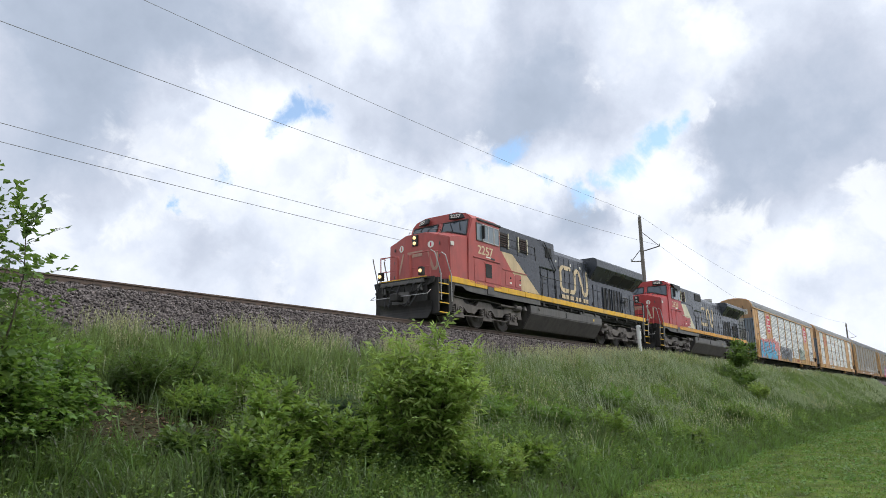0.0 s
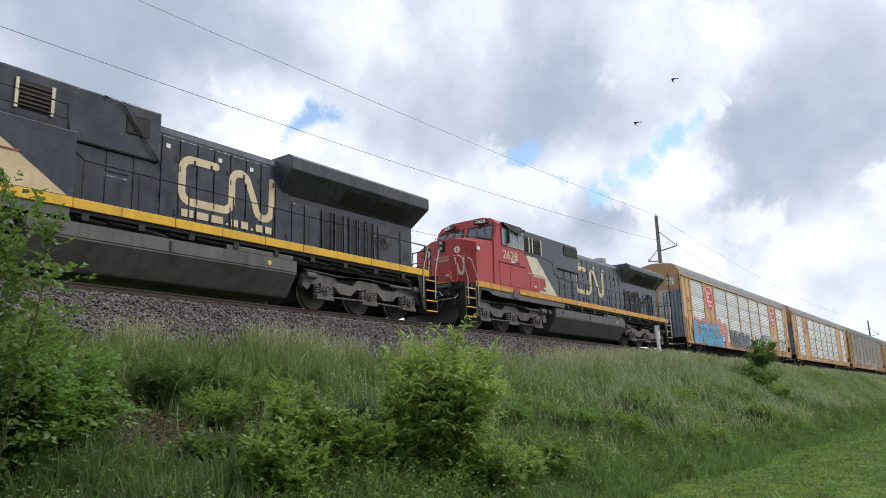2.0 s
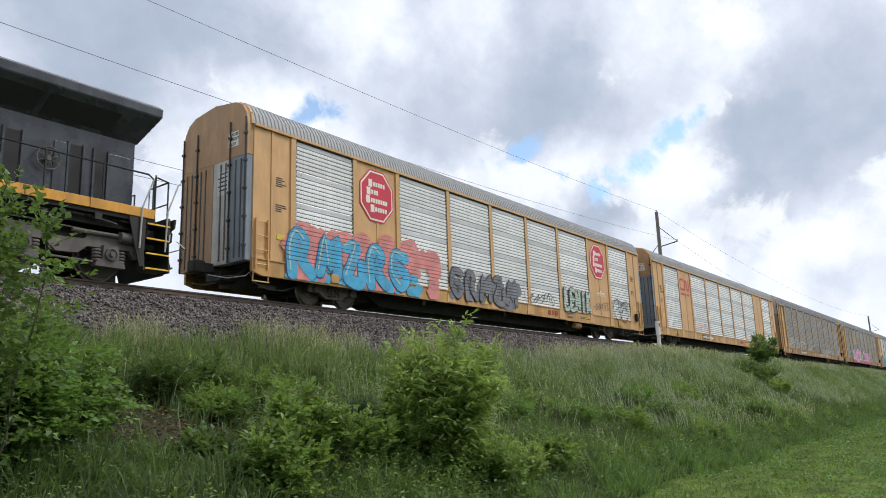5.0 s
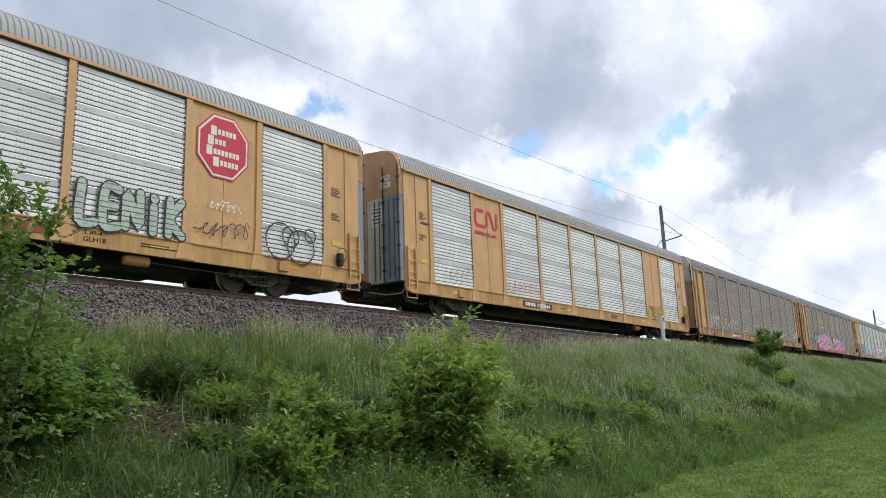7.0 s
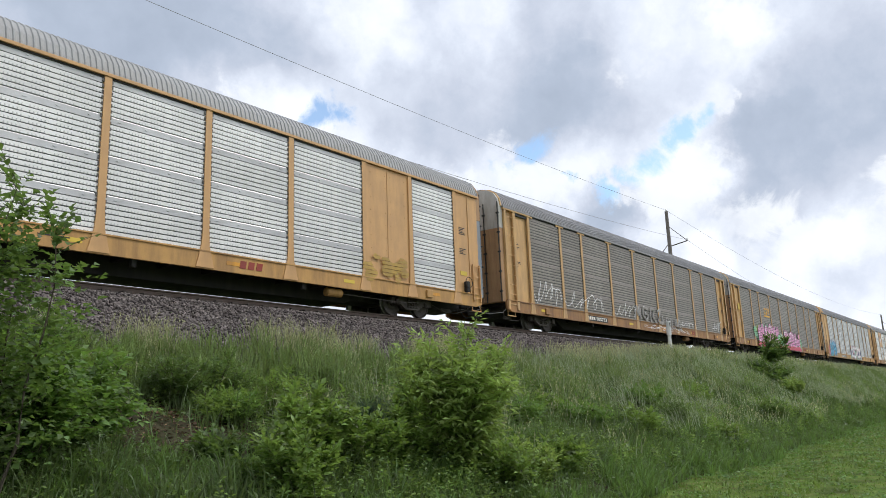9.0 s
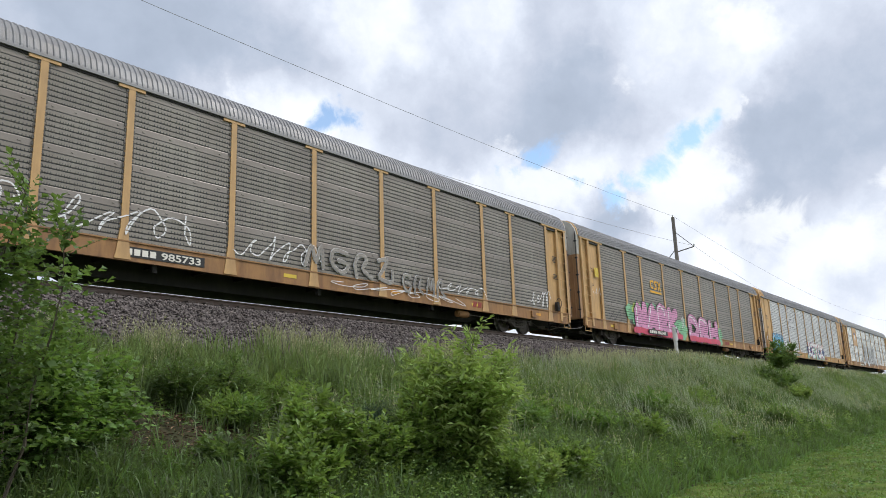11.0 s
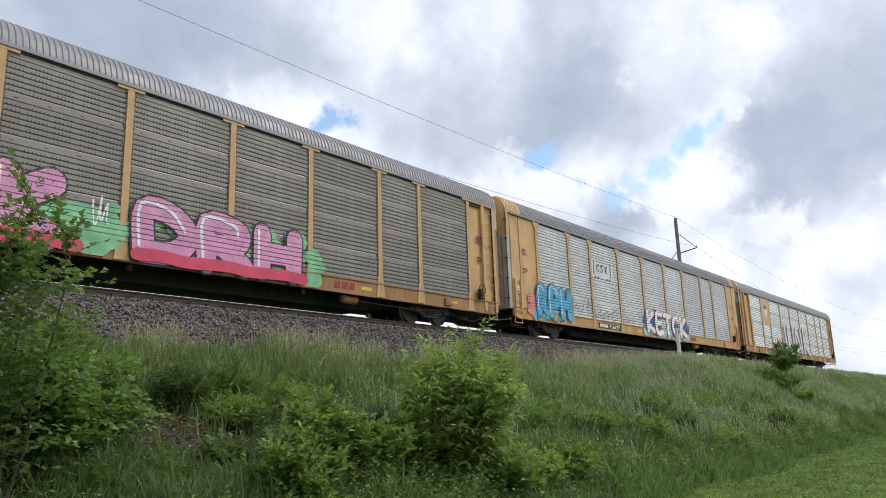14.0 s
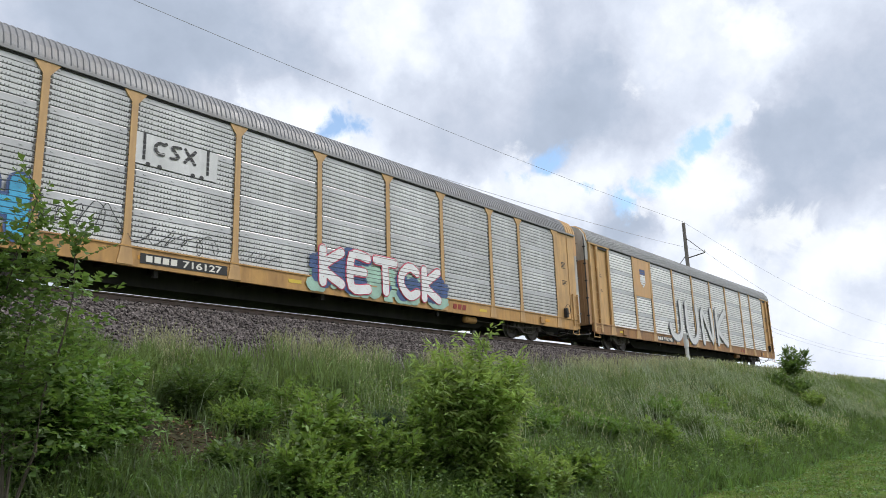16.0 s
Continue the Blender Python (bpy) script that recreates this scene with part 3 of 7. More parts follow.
def ground_z(x, y):
    """Height of the ground: lawn, bank, ballast shoulder, bed, and the fall behind the track."""
    x, y = np.asarray(x, float), np.asarray(y, float)
    e, toe = lawn_edge(x), toe_z(x)
    k = np.clip((y - e) / (BALLAST_TOE - 0.2 - e), 0, 1)
    z = toe * (k ** 0.92) * (1 - 0.06 * np.sin(k * math.pi))
    bump = 0.11 * np.sin(x * 1.3 + y * 0.7) * np.sin(y * 1.6 - x * 0.35 + 1) + 0.06 * np.sin(x * 3.1 + 2) * np.sin(y * 3.7)
    z = z + bump * np.clip(k * 4, 0, 1) * np.clip((1 - k) * 4, 0, 1)
    bed = RAIL_Z - 0.40
    z = np.where(y > BALLAST_TOE, toe + (bed - toe) * np.clip((y - BALLAST_TOE) / (BALLAST_TOP - BALLAST_TOE), 0, 1) + 0.14 * np.clip((y - BALLAST_TOP) / 0.7, 0, 1), z)
    far = 2 * TRACK_Y - BALLAST_TOP
    z = np.where(y > far, np.maximum(1.4, bed + 0.14 - (y - far) * 0.6), z)
    lawn = 0.03 * np.sin(x * 0.7) * np.sin(y * 0.9) - np.clip(-y, 0, 40) * 0.004
    return np.where(y < e, lawn, z)


def build_ground():
    xs = np.concatenate([np.array([-1500, -600, -250, -120, -60, -35]), np.arange(-20, 60, 0.5), np.arange(60, 140, 1.5), np.array([150, 175, 210, 260, 340, 480, 700, 1100, 1800, 2600])])
    ys = np.concatenate([np.array([-1500, -500, -150, -50, -20, -10, -5, -2, 0, 2, 3.5]), np.arange(4.2, 12.6, 0.28), np.array([12.65, 13.2, 14, 14.8, 15.75, 16.45, 17.5, 18.6, 19.31, 20.2, 21.6, 22.8, 24, 25, 26, 35, 60, 150, 500, 1500])])
    X, Y = np.meshgrid(xs, ys, indexing="ij")
    Z = ground_z(X, Y)
    nx, ny = X.shape
    me = bpy.data.meshes.new("ground")
    faces = [(i * ny + j, (i + 1) * ny + j, (i + 1) * ny + j + 1, i * ny + j + 1) for i in range(nx - 1) for j in range(ny - 1)]
    me.from_pydata(np.stack([X, Y, Z], -1).reshape(-1, 3).tolist(), [], faces)
    for mat in ("lawn_soil", "soil", "ballast"):
        me.materials.append(M[mat])
    for p, (i, _, _, _) in zip(me.polygons, faces):
        c = p.center
        p.material_index = 0 if c.y < lawn_edge(c.x) or c.y > 26 else (2 if BALLAST_TOE - 0.1 < c.y < 22 else 1)
    me.shade_smooth()
    tagged(new("ground", me), "mown lawn rising into a weedy railway bank", "ground", kind="structure")


build_ground()


def build_track():
    prof = [(-0.075, 0), (0.075, 0), (0.075, 0.015), (0.012, 0.035), (0.012, 0.125), (0.037, 0.14), (0.037, 0.175), (-0.037, 0.175), (-0.037, 0.14), (-0.012, 0.125), (-0.012, 0.035), (-0.075, 0.015)]
    for side in (-1, 1):
        bm = bmesh.new()
        prism(bm, [(TRACK_Y + side * 0.755 + y, RAIL_Z - 0.175 + z) for y, z in prof], "x", -300, 1200)
        tagged(new("rail", mesh_of("rail", bm, M["rail"])), "rusty steel running rail on the ballast bed", "rail", kind="structure")
    bm = bmesh.new()
    bx(bm, -0.11, 0.11, -1.3, 1.3, -0.18, 0, 0.012)
    bx(bm, -0.09, 0.09, -0.94, -0.57, 0, 0.02)
    bx(bm, -0.09, 0.09, 0.57, 0.94, 0, 0.02)
    me = mesh_of("railway_tie", bm, M["tie"])
    for i in range(170):
        ob = new("railway_tie", me)
        ob.location = (-4 + i * 0.5, TRACK_Y, RAIL_Z - 0.195)
        tagged(ob, "dark creosoted timber tie bedded in ballast", "railway tie", "ties under the rails")


build_track()


def build_ballast():
    """Loose crushed stone over the shoulder."""
    rng = np.random.default_rng(5)
    n1, n2 = 40000, 14000
    x = np.concatenate([rng.uniform(1, 34, n1), 34 + 70 * rng.random(n2) ** 1.5])
    y = rng.uniform(BALLAST_TOE - 0.5, TRACK_Y - 0.95, len(x))
    y = np.where(rng.random(len(x)) < 0.06, rng.uniform(BALLAST_TOE - 1.5, BALLAST_TOE, len(x)), y)
    r = rng.uniform(0.022, 0.045, len(x)) * np.where(x > 34, 1.5, 1.0)
    z = ground_z(x, y) + r * 0.35 + rng.uniform(0, 0.02, len(x))
    base = np.array([(1, 0, 0), (-1, 0, 0), (0, 1, 0), (0, -1, 0), (0, 0, 1), (0, 0, -1)], float)
    tri = np.array([(0, 2, 4), (2, 1, 4), (1, 3, 4), (3, 0, 4), (2, 0, 5), (1, 2, 5), (3, 1, 5), (0, 3, 5)])
    n = len(x)
    V = base[None] * rng.uniform(0.6, 1.35, (n, 6, 1)) + rng.uniform(-0.35, 0.35, (n, 6, 3))
    a = rng.uniform(0, 6.28, n)
    c, s = np.cos(a)[:, None], np.sin(a)[:, None]
    V = np.stack([V[..., 0] * c - V[..., 1] * s, V[..., 0] * s + V[..., 1] * c, V[..., 2] * 0.8], -1) * r[:, None, None]
    V += np.stack([x, y, z], -1)[:, None]
    mesh_stuff("ballast", V.reshape(-1, 3), (tri[None] + 6 * np.arange(n)[:, None, None]).reshape(-1, 3), M["stone"], "loose grey crushed stone on the track shoulder", "ballast")


def mesh_stuff(name, V, F, mat, label, category):
    me = bpy.data.meshes.new(name)
    V, F = np.asarray(V, np.float32), np.asarray(F, np.int32)
    k = F.shape[1]
    me.vertices.add(len(V))
    me.vertices.foreach_set("co", V.ravel())
    me.loops.add(F.size)
    me.loops.foreach_set("vertex_index", F.ravel())
    me.polygons.add(len(F))
    me.polygons.foreach_set("loop_start", np.arange(0, F.size, k, dtype=np.int32))
    me.update(calc_edges=True)
    me.validate()
    me.materials.append(mat)
    return tagged(new(name, me), label, category, kind="stuff")


build_ballast()


# ---- grass and weeds ----
def blades(rng, x, y, h, w, lean, way=None, fine=False):
    """Arching grass blades: three triangles each, or five where fine."""
    n = len(x)
    b = np.stack([x, y, ground_z(x, y) - 0.02], -1)
    a, t = rng.uniform(0, 6.283, n), rng.uniform(0, 6.283, n) if way is None else way
    side = np.stack([np.cos(a), np.sin(a), np.zeros(n)], -1) * (w / 2)[:, None]
    out = np.stack([np.cos(t), np.sin(t), np.zeros(n)], -1) * (h * lean * rng.uniform(0.3, 1.0, n))[:, None]
    up = np.zeros((n, 3))
    up[:, 2] = h
    sag = (0.45 * lean)[:, None]

    def at(q):
        return b + up * (q - sag * q ** 3) + out * q ** 2
    if fine:
        p, q = at(0.42), at(0.76)
        V = np.stack([b - side * 0.8, b + side * 0.8, p - side, p + side, q - side * 0.7, q + side * 0.7, at(1.0)], 1)
        F, k = np.array([(0, 1, 3), (0, 3, 2), (2, 3, 5), (2, 5, 4), (4, 5, 6)]), 7
    else:
        p = at(0.58)
        V = np.stack([b - side, b + side, p - side * 0.8, p + side * 0.8, at(1.0)], 1)
        F, k = np.array([(0, 1, 3), (0, 3, 2), (2, 3, 4)]), 5
    return V.reshape(-1, 3), (F[None] + k * np.arange(n)[:, None, None]).reshape(-1, 3)


LATTICE = np.random.default_rng(99).random((64, 64))


def patch(x, y, size, shift=0):
    """Smooth random field from 0 to 1 in two octaves, with patches of about that size."""
    total = 0
    for s, w in ((size, 0.68), (size * 0.43, 0.32)):
        u, v = np.asarray(x, float) / s + 17.3 * shift + 100, np.asarray(y, float) / s + 9.1 * shift + 100
        i, j = np.floor(u).astype(int), np.floor(v).astype(int)
        fu, fv = u - i, v - j
        fu, fv = fu * fu * (3 - 2 * fu), fv * fv * (3 - 2 * fv)
        a, b = LATTICE[i % 64, j % 64], LATTICE[(i + 1) % 64, j % 64]
        c, d = LATTICE[i % 64, (j + 1) % 64], LATTICE[(i + 1) % 64, (j + 1) % 64]
        total = total + w * ((a * (1 - fu) + b * fu) * (1 - fv) + (c * (1 - fu) + d * fu) * fv)
    return np.clip((total - 0.5) * 1.5 + 0.5, 0, 1)


def bare(x, y):
    """1 where the bank is thin and the soil shows."""
    d = ((x - 5.5) / 1.3) ** 2 + ((y - 8.9) / 1.3) ** 2
    return np.exp(-d * d)


def on_bank(rng, n, x0, x1, power, k0, k1):
    x = x0 + (x1 - x0) * rng.random(n) ** power
    e = lawn_edge(x)
    return x, e + (BALLAST_TOE + 0.15 - e) * (k0 + (k1 - k0) * rng.random(n))


def tufts(rng, name, x, y, height, m, spread, width, lean, mat, label):
    """Tufts of m blades that spring outward from a common foot."""
    near = x < 17
    for sel, fine in ((near, True), (~near, False)):
        n = int(sel.sum()) * m
        if not n:
            continue
        r, way = np.abs(rng.normal(scale=spread, size=n)), rng.uniform(0, 6.283, n)
        px, py = np.repeat(x[sel], m) + r * np.cos(way), np.repeat(y[sel], m) + r * np.sin(way)
        h = np.repeat(height[sel], m) * rng.uniform(0.45, 1.05, n)
        V, F = blades(rng, px, py, h, width * 1.7 + 0.0007 * px + rng.uniform(0, 0.004, n), lean * rng.uniform(0.25, 1.25, n), way + rng.normal(scale=0.5, size=n), fine)
        mesh_stuff(name, V, F, M[mat], label, "grass")


def seed_heads(rng, x, y, h, mat, label):
    """Thin stems that end in loose feathery heads of several spikelets."""
    n = len(x)
    t = rng.uniform(0, 6.283, n)
    V, F = blades(rng, x, y, h, 0.006 + 0.0005 * x, rng.uniform(0.15, 0.5, n), t)
    mesh_stuff("grass_stems", V, F, M[mat], label, "grass")
    V = V.reshape(-1, 5, 3)
    tip, d = V[:, 4], V[:, 4] - (V[:, 2] + V[:, 3]) / 2
    d /= np.linalg.norm(d, axis=1)[:, None]
    m = 5
    q = rng.uniform(0, 1, n * m)[:, None]
    P = np.repeat(tip, m, 0) - np.repeat(d, m, 0) * q * 0.17
    D = np.repeat(d, m, 0) + rng.normal(scale=0.33, size=(n * m, 3))
    D /= np.linalg.norm(D, axis=1)[:, None]
    S = np.cross(D, rng.normal(size=D.shape))
    S /= np.linalg.norm(S, axis=1)[:, None]
    wd, ln = np.repeat(0.005 + 0.0004 * x, m)[:, None], rng.uniform(0.03, 0.065, n * m)[:, None]
    H = np.stack([P + S * wd, P - S * wd, P + D * ln], 1).reshape(-1, 3)
    mesh_stuff("grass_heads", H, np.arange(len(H)).reshape(-1, 3), M["seed"], "pale feathery seed heads of grass", "grass")


def build_grass():
    rng = np.random.default_rng(11)
    # undergrowth over the whole bank
    x, y = on_bank(rng, 100000, 0.5, 115, 1.85, -0.03, 1.0)
    keep = (rng.random(len(x)) < 0.45 + 0.55 * patch(x, y, 0.9)) & (rng.random(len(x)) > 0.7 * bare(x, y))
    x, y = x[keep], y[keep]
    h = rng.uniform(0.14, 0.40, len(x)) * (0.6 + 0.7 * patch(x, y, 1.6, 3)) * np.where(x > 20, 1.3, 1)
    mesh_stuff("bank_grass", *blades(rng, x, y, h, 0.013 + 0.0005 * x, rng.uniform(0.3, 1.1, len(x))), M["grass"], "green grass covering the railway bank", "grass")
    # tall fine grass of the upper slope
    x, y = on_bank(rng, 4200, 3.5, 100, 1.7, 0.50, 0.95)
    k = (y - lawn_edge(x)) / (BALLAST_TOE - lawn_edge(x))
    keep = (patch(x, y, 1.1, 5) > 0.40) & (rng.random(len(x)) > bare(x, y)) & ((k > 0.70 + 0.1 * np.sin(x * 2.3)) | (x > 13))
    x, y = x[keep], y[keep]
    tufts(rng, "tall_grass", x, y, rng.uniform(0.5, 0.95, len(x)) * (0.7 + 0.45 * patch(x, y, 1.1, 7)), 22, 0.085, 0.005, 0.55, "fresh_grass", "tall tufts of fresh green grass on the upper bank")
    # coarser dark tufts half way down
    x, y = on_bank(rng, 4200, 2.5, 100, 1.6, 0.12, 0.80)
    keep = (patch(x, y, 1.3, 11) > 0.50) & (rng.random(len(x)) > bare(x, y))
    x, y = x[keep], y[keep]
    tufts(rng, "tufted_grass", x, y, rng.uniform(0.35, 0.75, len(x)), 18, 0.09, 0.006, 0.65, "grass", "mid green tufted grass half way up the bank")
    # lush arching grass along the foot of the bank
    x, y = on_bank(rng, 3200, 1.2, 60, 1.5, -0.02, 0.36)
    keep = (patch(x, y, 0.8, 13) > 0.22) & (rng.random(len(x)) > bare(x, y))
    x, y = x[keep], y[keep]
    tufts(rng, "foot_grass", x, y, rng.uniform(0.25, 0.58, len(x)), 22, 0.10, 0.006, 0.95, "lush_grass", "lush arching grass at the foot of the bank")
    # flowering grass: loose tufts on the near brow and over the edge of the ballast, thick further along
    x, y = on_bank(rng, 30000, 3.5, 105, 1.6, 0.84, 1.10)
    keep = rng.random(len(x)) < np.where(x < 22, 0.85 * (patch(x, y, 0.9, 17) > 0.66), 0.05 + 0.55 * (patch(x, y, 2.2, 17) > 0.55))
    x, y = x[keep], y[keep]
    seed_heads(rng, x, y, rng.uniform(0.4, 0.78, len(x)), "seed", "pale flowering grass stems along the brow")
    # and here and there lower down
    x, y = on_bank(rng, 6000, 3.0, 60, 1.5, 0.1, 0.7)
    keep = (patch(x, y, 1.2, 19) > 0.66) & (rng.random(len(x)) > bare(x, y))
    x, y = x[keep], y[keep]
    seed_heads(rng, x, y, rng.uniform(0.5, 0.9, len(x)), "pale_grass", "thin flowering grass stems on the open bank")
    # silvery grass that whitens the bank further along
    x, y = on_bank(rng, 80000, 13, 115, 1.3, 0.2, 1.02)
    k = (y - lawn_edge(x)) / (BALLAST_TOE - lawn_edge(x))
    keep = rng.random(len(x)) < np.clip((x - 13) / 18, 0.12, 1) * (0.12 + 0.88 * (patch(x, y, 2.4, 23) > 0.62 - 0.3 * k))
    x, y = x[keep], y[keep]
    h = rng.uniform(0.45, 0.95, len(x))
    mesh_stuff("silvery_grass", *blades(rng, x, y, h, 0.006 + 0.0006 * x, rng.uniform(0.2, 0.8, len(x)), rng.normal(2.4, 0.7, len(x))), M["pale_grass"], "silvery green long grass blown over the bank", "grass")
    # mown lawn, with worn patches and clover
    n = 95000
    x = 8 + 86 * rng.random(n) ** 1.7
    y = lawn_edge(x) + 0.3 - 9 * rng.random(n) ** 1.2
    keep = rng.random(n) < 0.35 + 0.65 * patch(x, y, 0.7, 29)
    x, y = x[keep], y[keep]
    h = rng.uniform(0.03, 0.10, len(x)) * (1 + x * 0.006) * (0.6 + 0.9 * patch(x, y, 0.5, 31))
    mesh_stuff("lawn_grass", *blades(rng, x, y, h, 0.013 + 0.0008 * x, rng.uniform(0.4, 1.3, len(x))), M["lawn"], "short mown lawn grass beside the bank", "grass")
    x = 8 + 60 * rng.random(34000) ** 1.7
    y = lawn_edge(x) - 0.2 - 8 * rng.random(34000)
    keep = rng.random(len(x)) < 0.05 + 0.75 * (patch(x, y, 1.5, 37) > 0.70)
    x, y = x[keep], y[keep]
    mesh_stuff("dry_lawn_grass", *blades(rng, x, y, rng.uniform(0.03, 0.08, len(x)), 0.008 + 0.0006 * x, rng.uniform(0.5, 1.0, len(x))), M["dry"], "dry brown blades in worn patches of lawn", "grass")
    n = 9000
    x = 8 + 50 * rng.random(n) ** 1.6
    y = lawn_edge(x) + 0.3 - 7 * rng.random(n) ** 1.2
    keep = patch(x, y, 0.6, 41) > 0.55
    x, y = np.repeat(x[keep], 3), np.repeat(y[keep], 3)
    a = rng.uniform(0, 6.283, len(x))
    P = np.stack([x + 0.02 * np.cos(a), y + 0.02 * np.sin(a), ground_z(x, y) + rng.uniform(0.03, 0.09, len(x))], -1)
    D = np.stack([np.cos(a), np.sin(a), rng.uniform(-0.1, 0.5, len(x))], -1)
    size = 0.035 + 0.0012 * x
    mesh_stuff("clover", *leaf_cloud(rng, P, D, size * 1.3, size, 0.1), M["clover"], "clover and plantain leaves in the mown lawn", "weeds")


def leaf_cloud(rng, P, D, length, width, droop=0.35, fold=0.25):
    """Folded pointed leaves at P that point along D: five vertices, four triangles each."""
    n = len(P)
    D = D + np.array([0, 0, -droop]) * rng.uniform(0.2, 1.2, (n, 1))
    D /= np.linalg.norm(D, axis=1)[:, None]
    S = np.cross(D, np.array([0, 0, 1.0]) + rng.normal(scale=0.45, size=(n, 3)))
    S /= np.linalg.norm(S, axis=1)[:, None]
    U = np.cross(S, D)
    ln, wd = (length * rng.uniform(0.65, 1.25, n))[:, None], (width * rng.uniform(0.7, 1.2, n))[:, None]
    mid = P + D * ln * 0.45
    V = np.stack([P, mid + S * wd / 2 + U * wd * fold, mid - S * wd / 2 + U * wd * fold, P + D * ln, mid], 1)
    F = np.array([(0, 1, 4), (0, 4, 2), (1, 3, 4), (4, 3, 2)])[None] + 5 * np.arange(n)[:, None, None]
    return V.reshape(-1, 3), F.reshape(-1, 3)


build_grass()


def build_weeds():
    """Low broad-leaved weeds in rosettes over the bank, and dead leaves on the bare soil."""
    rng = np.random.default_rng(23)
    n = 9000
    x, y = on_bank(rng, n, 0.5, 80, 1.8, 0.0, 0.9)
    keep = (patch(x, y, 1.0, 43) > 0.40) | (bare(x, y) > 0.4)
    x, y = x[keep], y[keep]
    m = 6
    thin = np.repeat(1 - 0.8 * bare(x, y), m)
    P = np.repeat(np.stack([x, y, ground_z(x, y)], -1), m, 0)
    P[:, 2] += np.repeat(rng.uniform(0.05, 0.40, len(x)), m) * rng.random(len(P)) * thin + 0.02
    P[:, :2] += rng.normal(scale=0.06, size=(len(P), 2))
    a = rng.uniform(0, 6.283, len(P))
    D = np.stack([np.cos(a), np.sin(a), rng.uniform(-0.1, 0.7, len(P))], -1)
    size = 0.05 + 0.0018 * P[:, 0]
    mesh_stuff("bank_weeds", *leaf_cloud(rng, P, D, size * 1.3, size * 0.6), M["weed"], "low broad-leaved weeds growing on the bank", "weeds")
    n = 2600
    x, y = rng.normal(5.4, 0.9, n), rng.normal(8.9, 1.0, n)
    a = rng.uniform(0, 6.283, n)
    P = np.stack([x, y, ground_z(x, y) + rng.uniform(0.0, 0.03, n)], -1)
    D = np.stack([np.cos(a), np.sin(a), rng.uniform(-0.05, 0.3, n)], -1)
    mesh_stuff("leaf_litter", *leaf_cloud(rng, P, D, np.full(n, 0.06), np.full(n, 0.03), 0.0), M["litter"], "dead brown leaves and twigs on bare soil", "leaf litter")


build_weeds()


def build_tall_weeds():
    """Leafy upright plants: several kinds, each in its own drifts."""
    rng = np.random.default_rng(31)
    kinds = (
        ("goldenrod", 7000, 15, 0.35, 0.85, 0.095, 0.017, "weed", 0.40, 51, 0.10, 0.82, "upright leafy goldenrod plants on the bank"),
        ("broad_weeds", 4200, 13, 0.25, 0.65, 0.09, 0.05, "leaf_light", 0.60, 53, 0.05, 0.65, "light green broad-leaved weeds on the bank"),
        ("mid_weeds", 5500, 12, 0.25, 0.65, 0.085, 0.036, "leaf_mid", 0.50, 57, 0.10, 0.85, "mid green leafy weeds on the bank"),
        ("vine_leaves", 3800, 12, 0.12, 0.40, 0.085, 0.06, "leaf_fresh", 0.60, 59, 0.25, 0.75, "fresh green creeper leaves over the grass"),
    )
    for name, n, m, h0, h1, ll, lw, mat, thr, shift, k0, k1, label in kinds:
        x, y = on_bank(rng, n, 2.0, 80, 1.7, k0, k1)
        keep = (patch(x, y, 1.7, shift) > thr) & (rng.random(n) > 1.2 * bare(x, y))
        x, y = x[keep], y[keep]
        n = len(x)
        H = rng.uniform(h0, h1, n) * (0.65 + 0.6 * patch(x, y, 0.9, shift + 1))
        lean = rng.normal(scale=0.17, size=(n, 2))
        q = np.linspace(0.12, 1.0, m)[None] + rng.uniform(-0.03, 0.03, (n, m))
        a = rng.uniform(0, 6.283, (n, 1)) + np.arange(m)[None] * 2.4
        P = np.stack([x[:, None] + lean[:, :1] * H[:, None] * q, y[:, None] + lean[:, 1:] * H[:, None] * q, ground_z(x, y)[:, None] + H[:, None] * q], -1)
        D = np.stack([np.cos(a), np.sin(a), 0.15 + 0.5 * q], -1)
        size = ((1.15 - 0.5 * q) * (0.82 + 0.022 * x[:, None])).reshape(-1)
        mesh_stuff(name, *leaf_cloud(rng, P.reshape(-1, 3), D.reshape(-1, 3), ll * size, lw * size, 0.3), M[mat], label, "weeds")


build_tall_weeds()


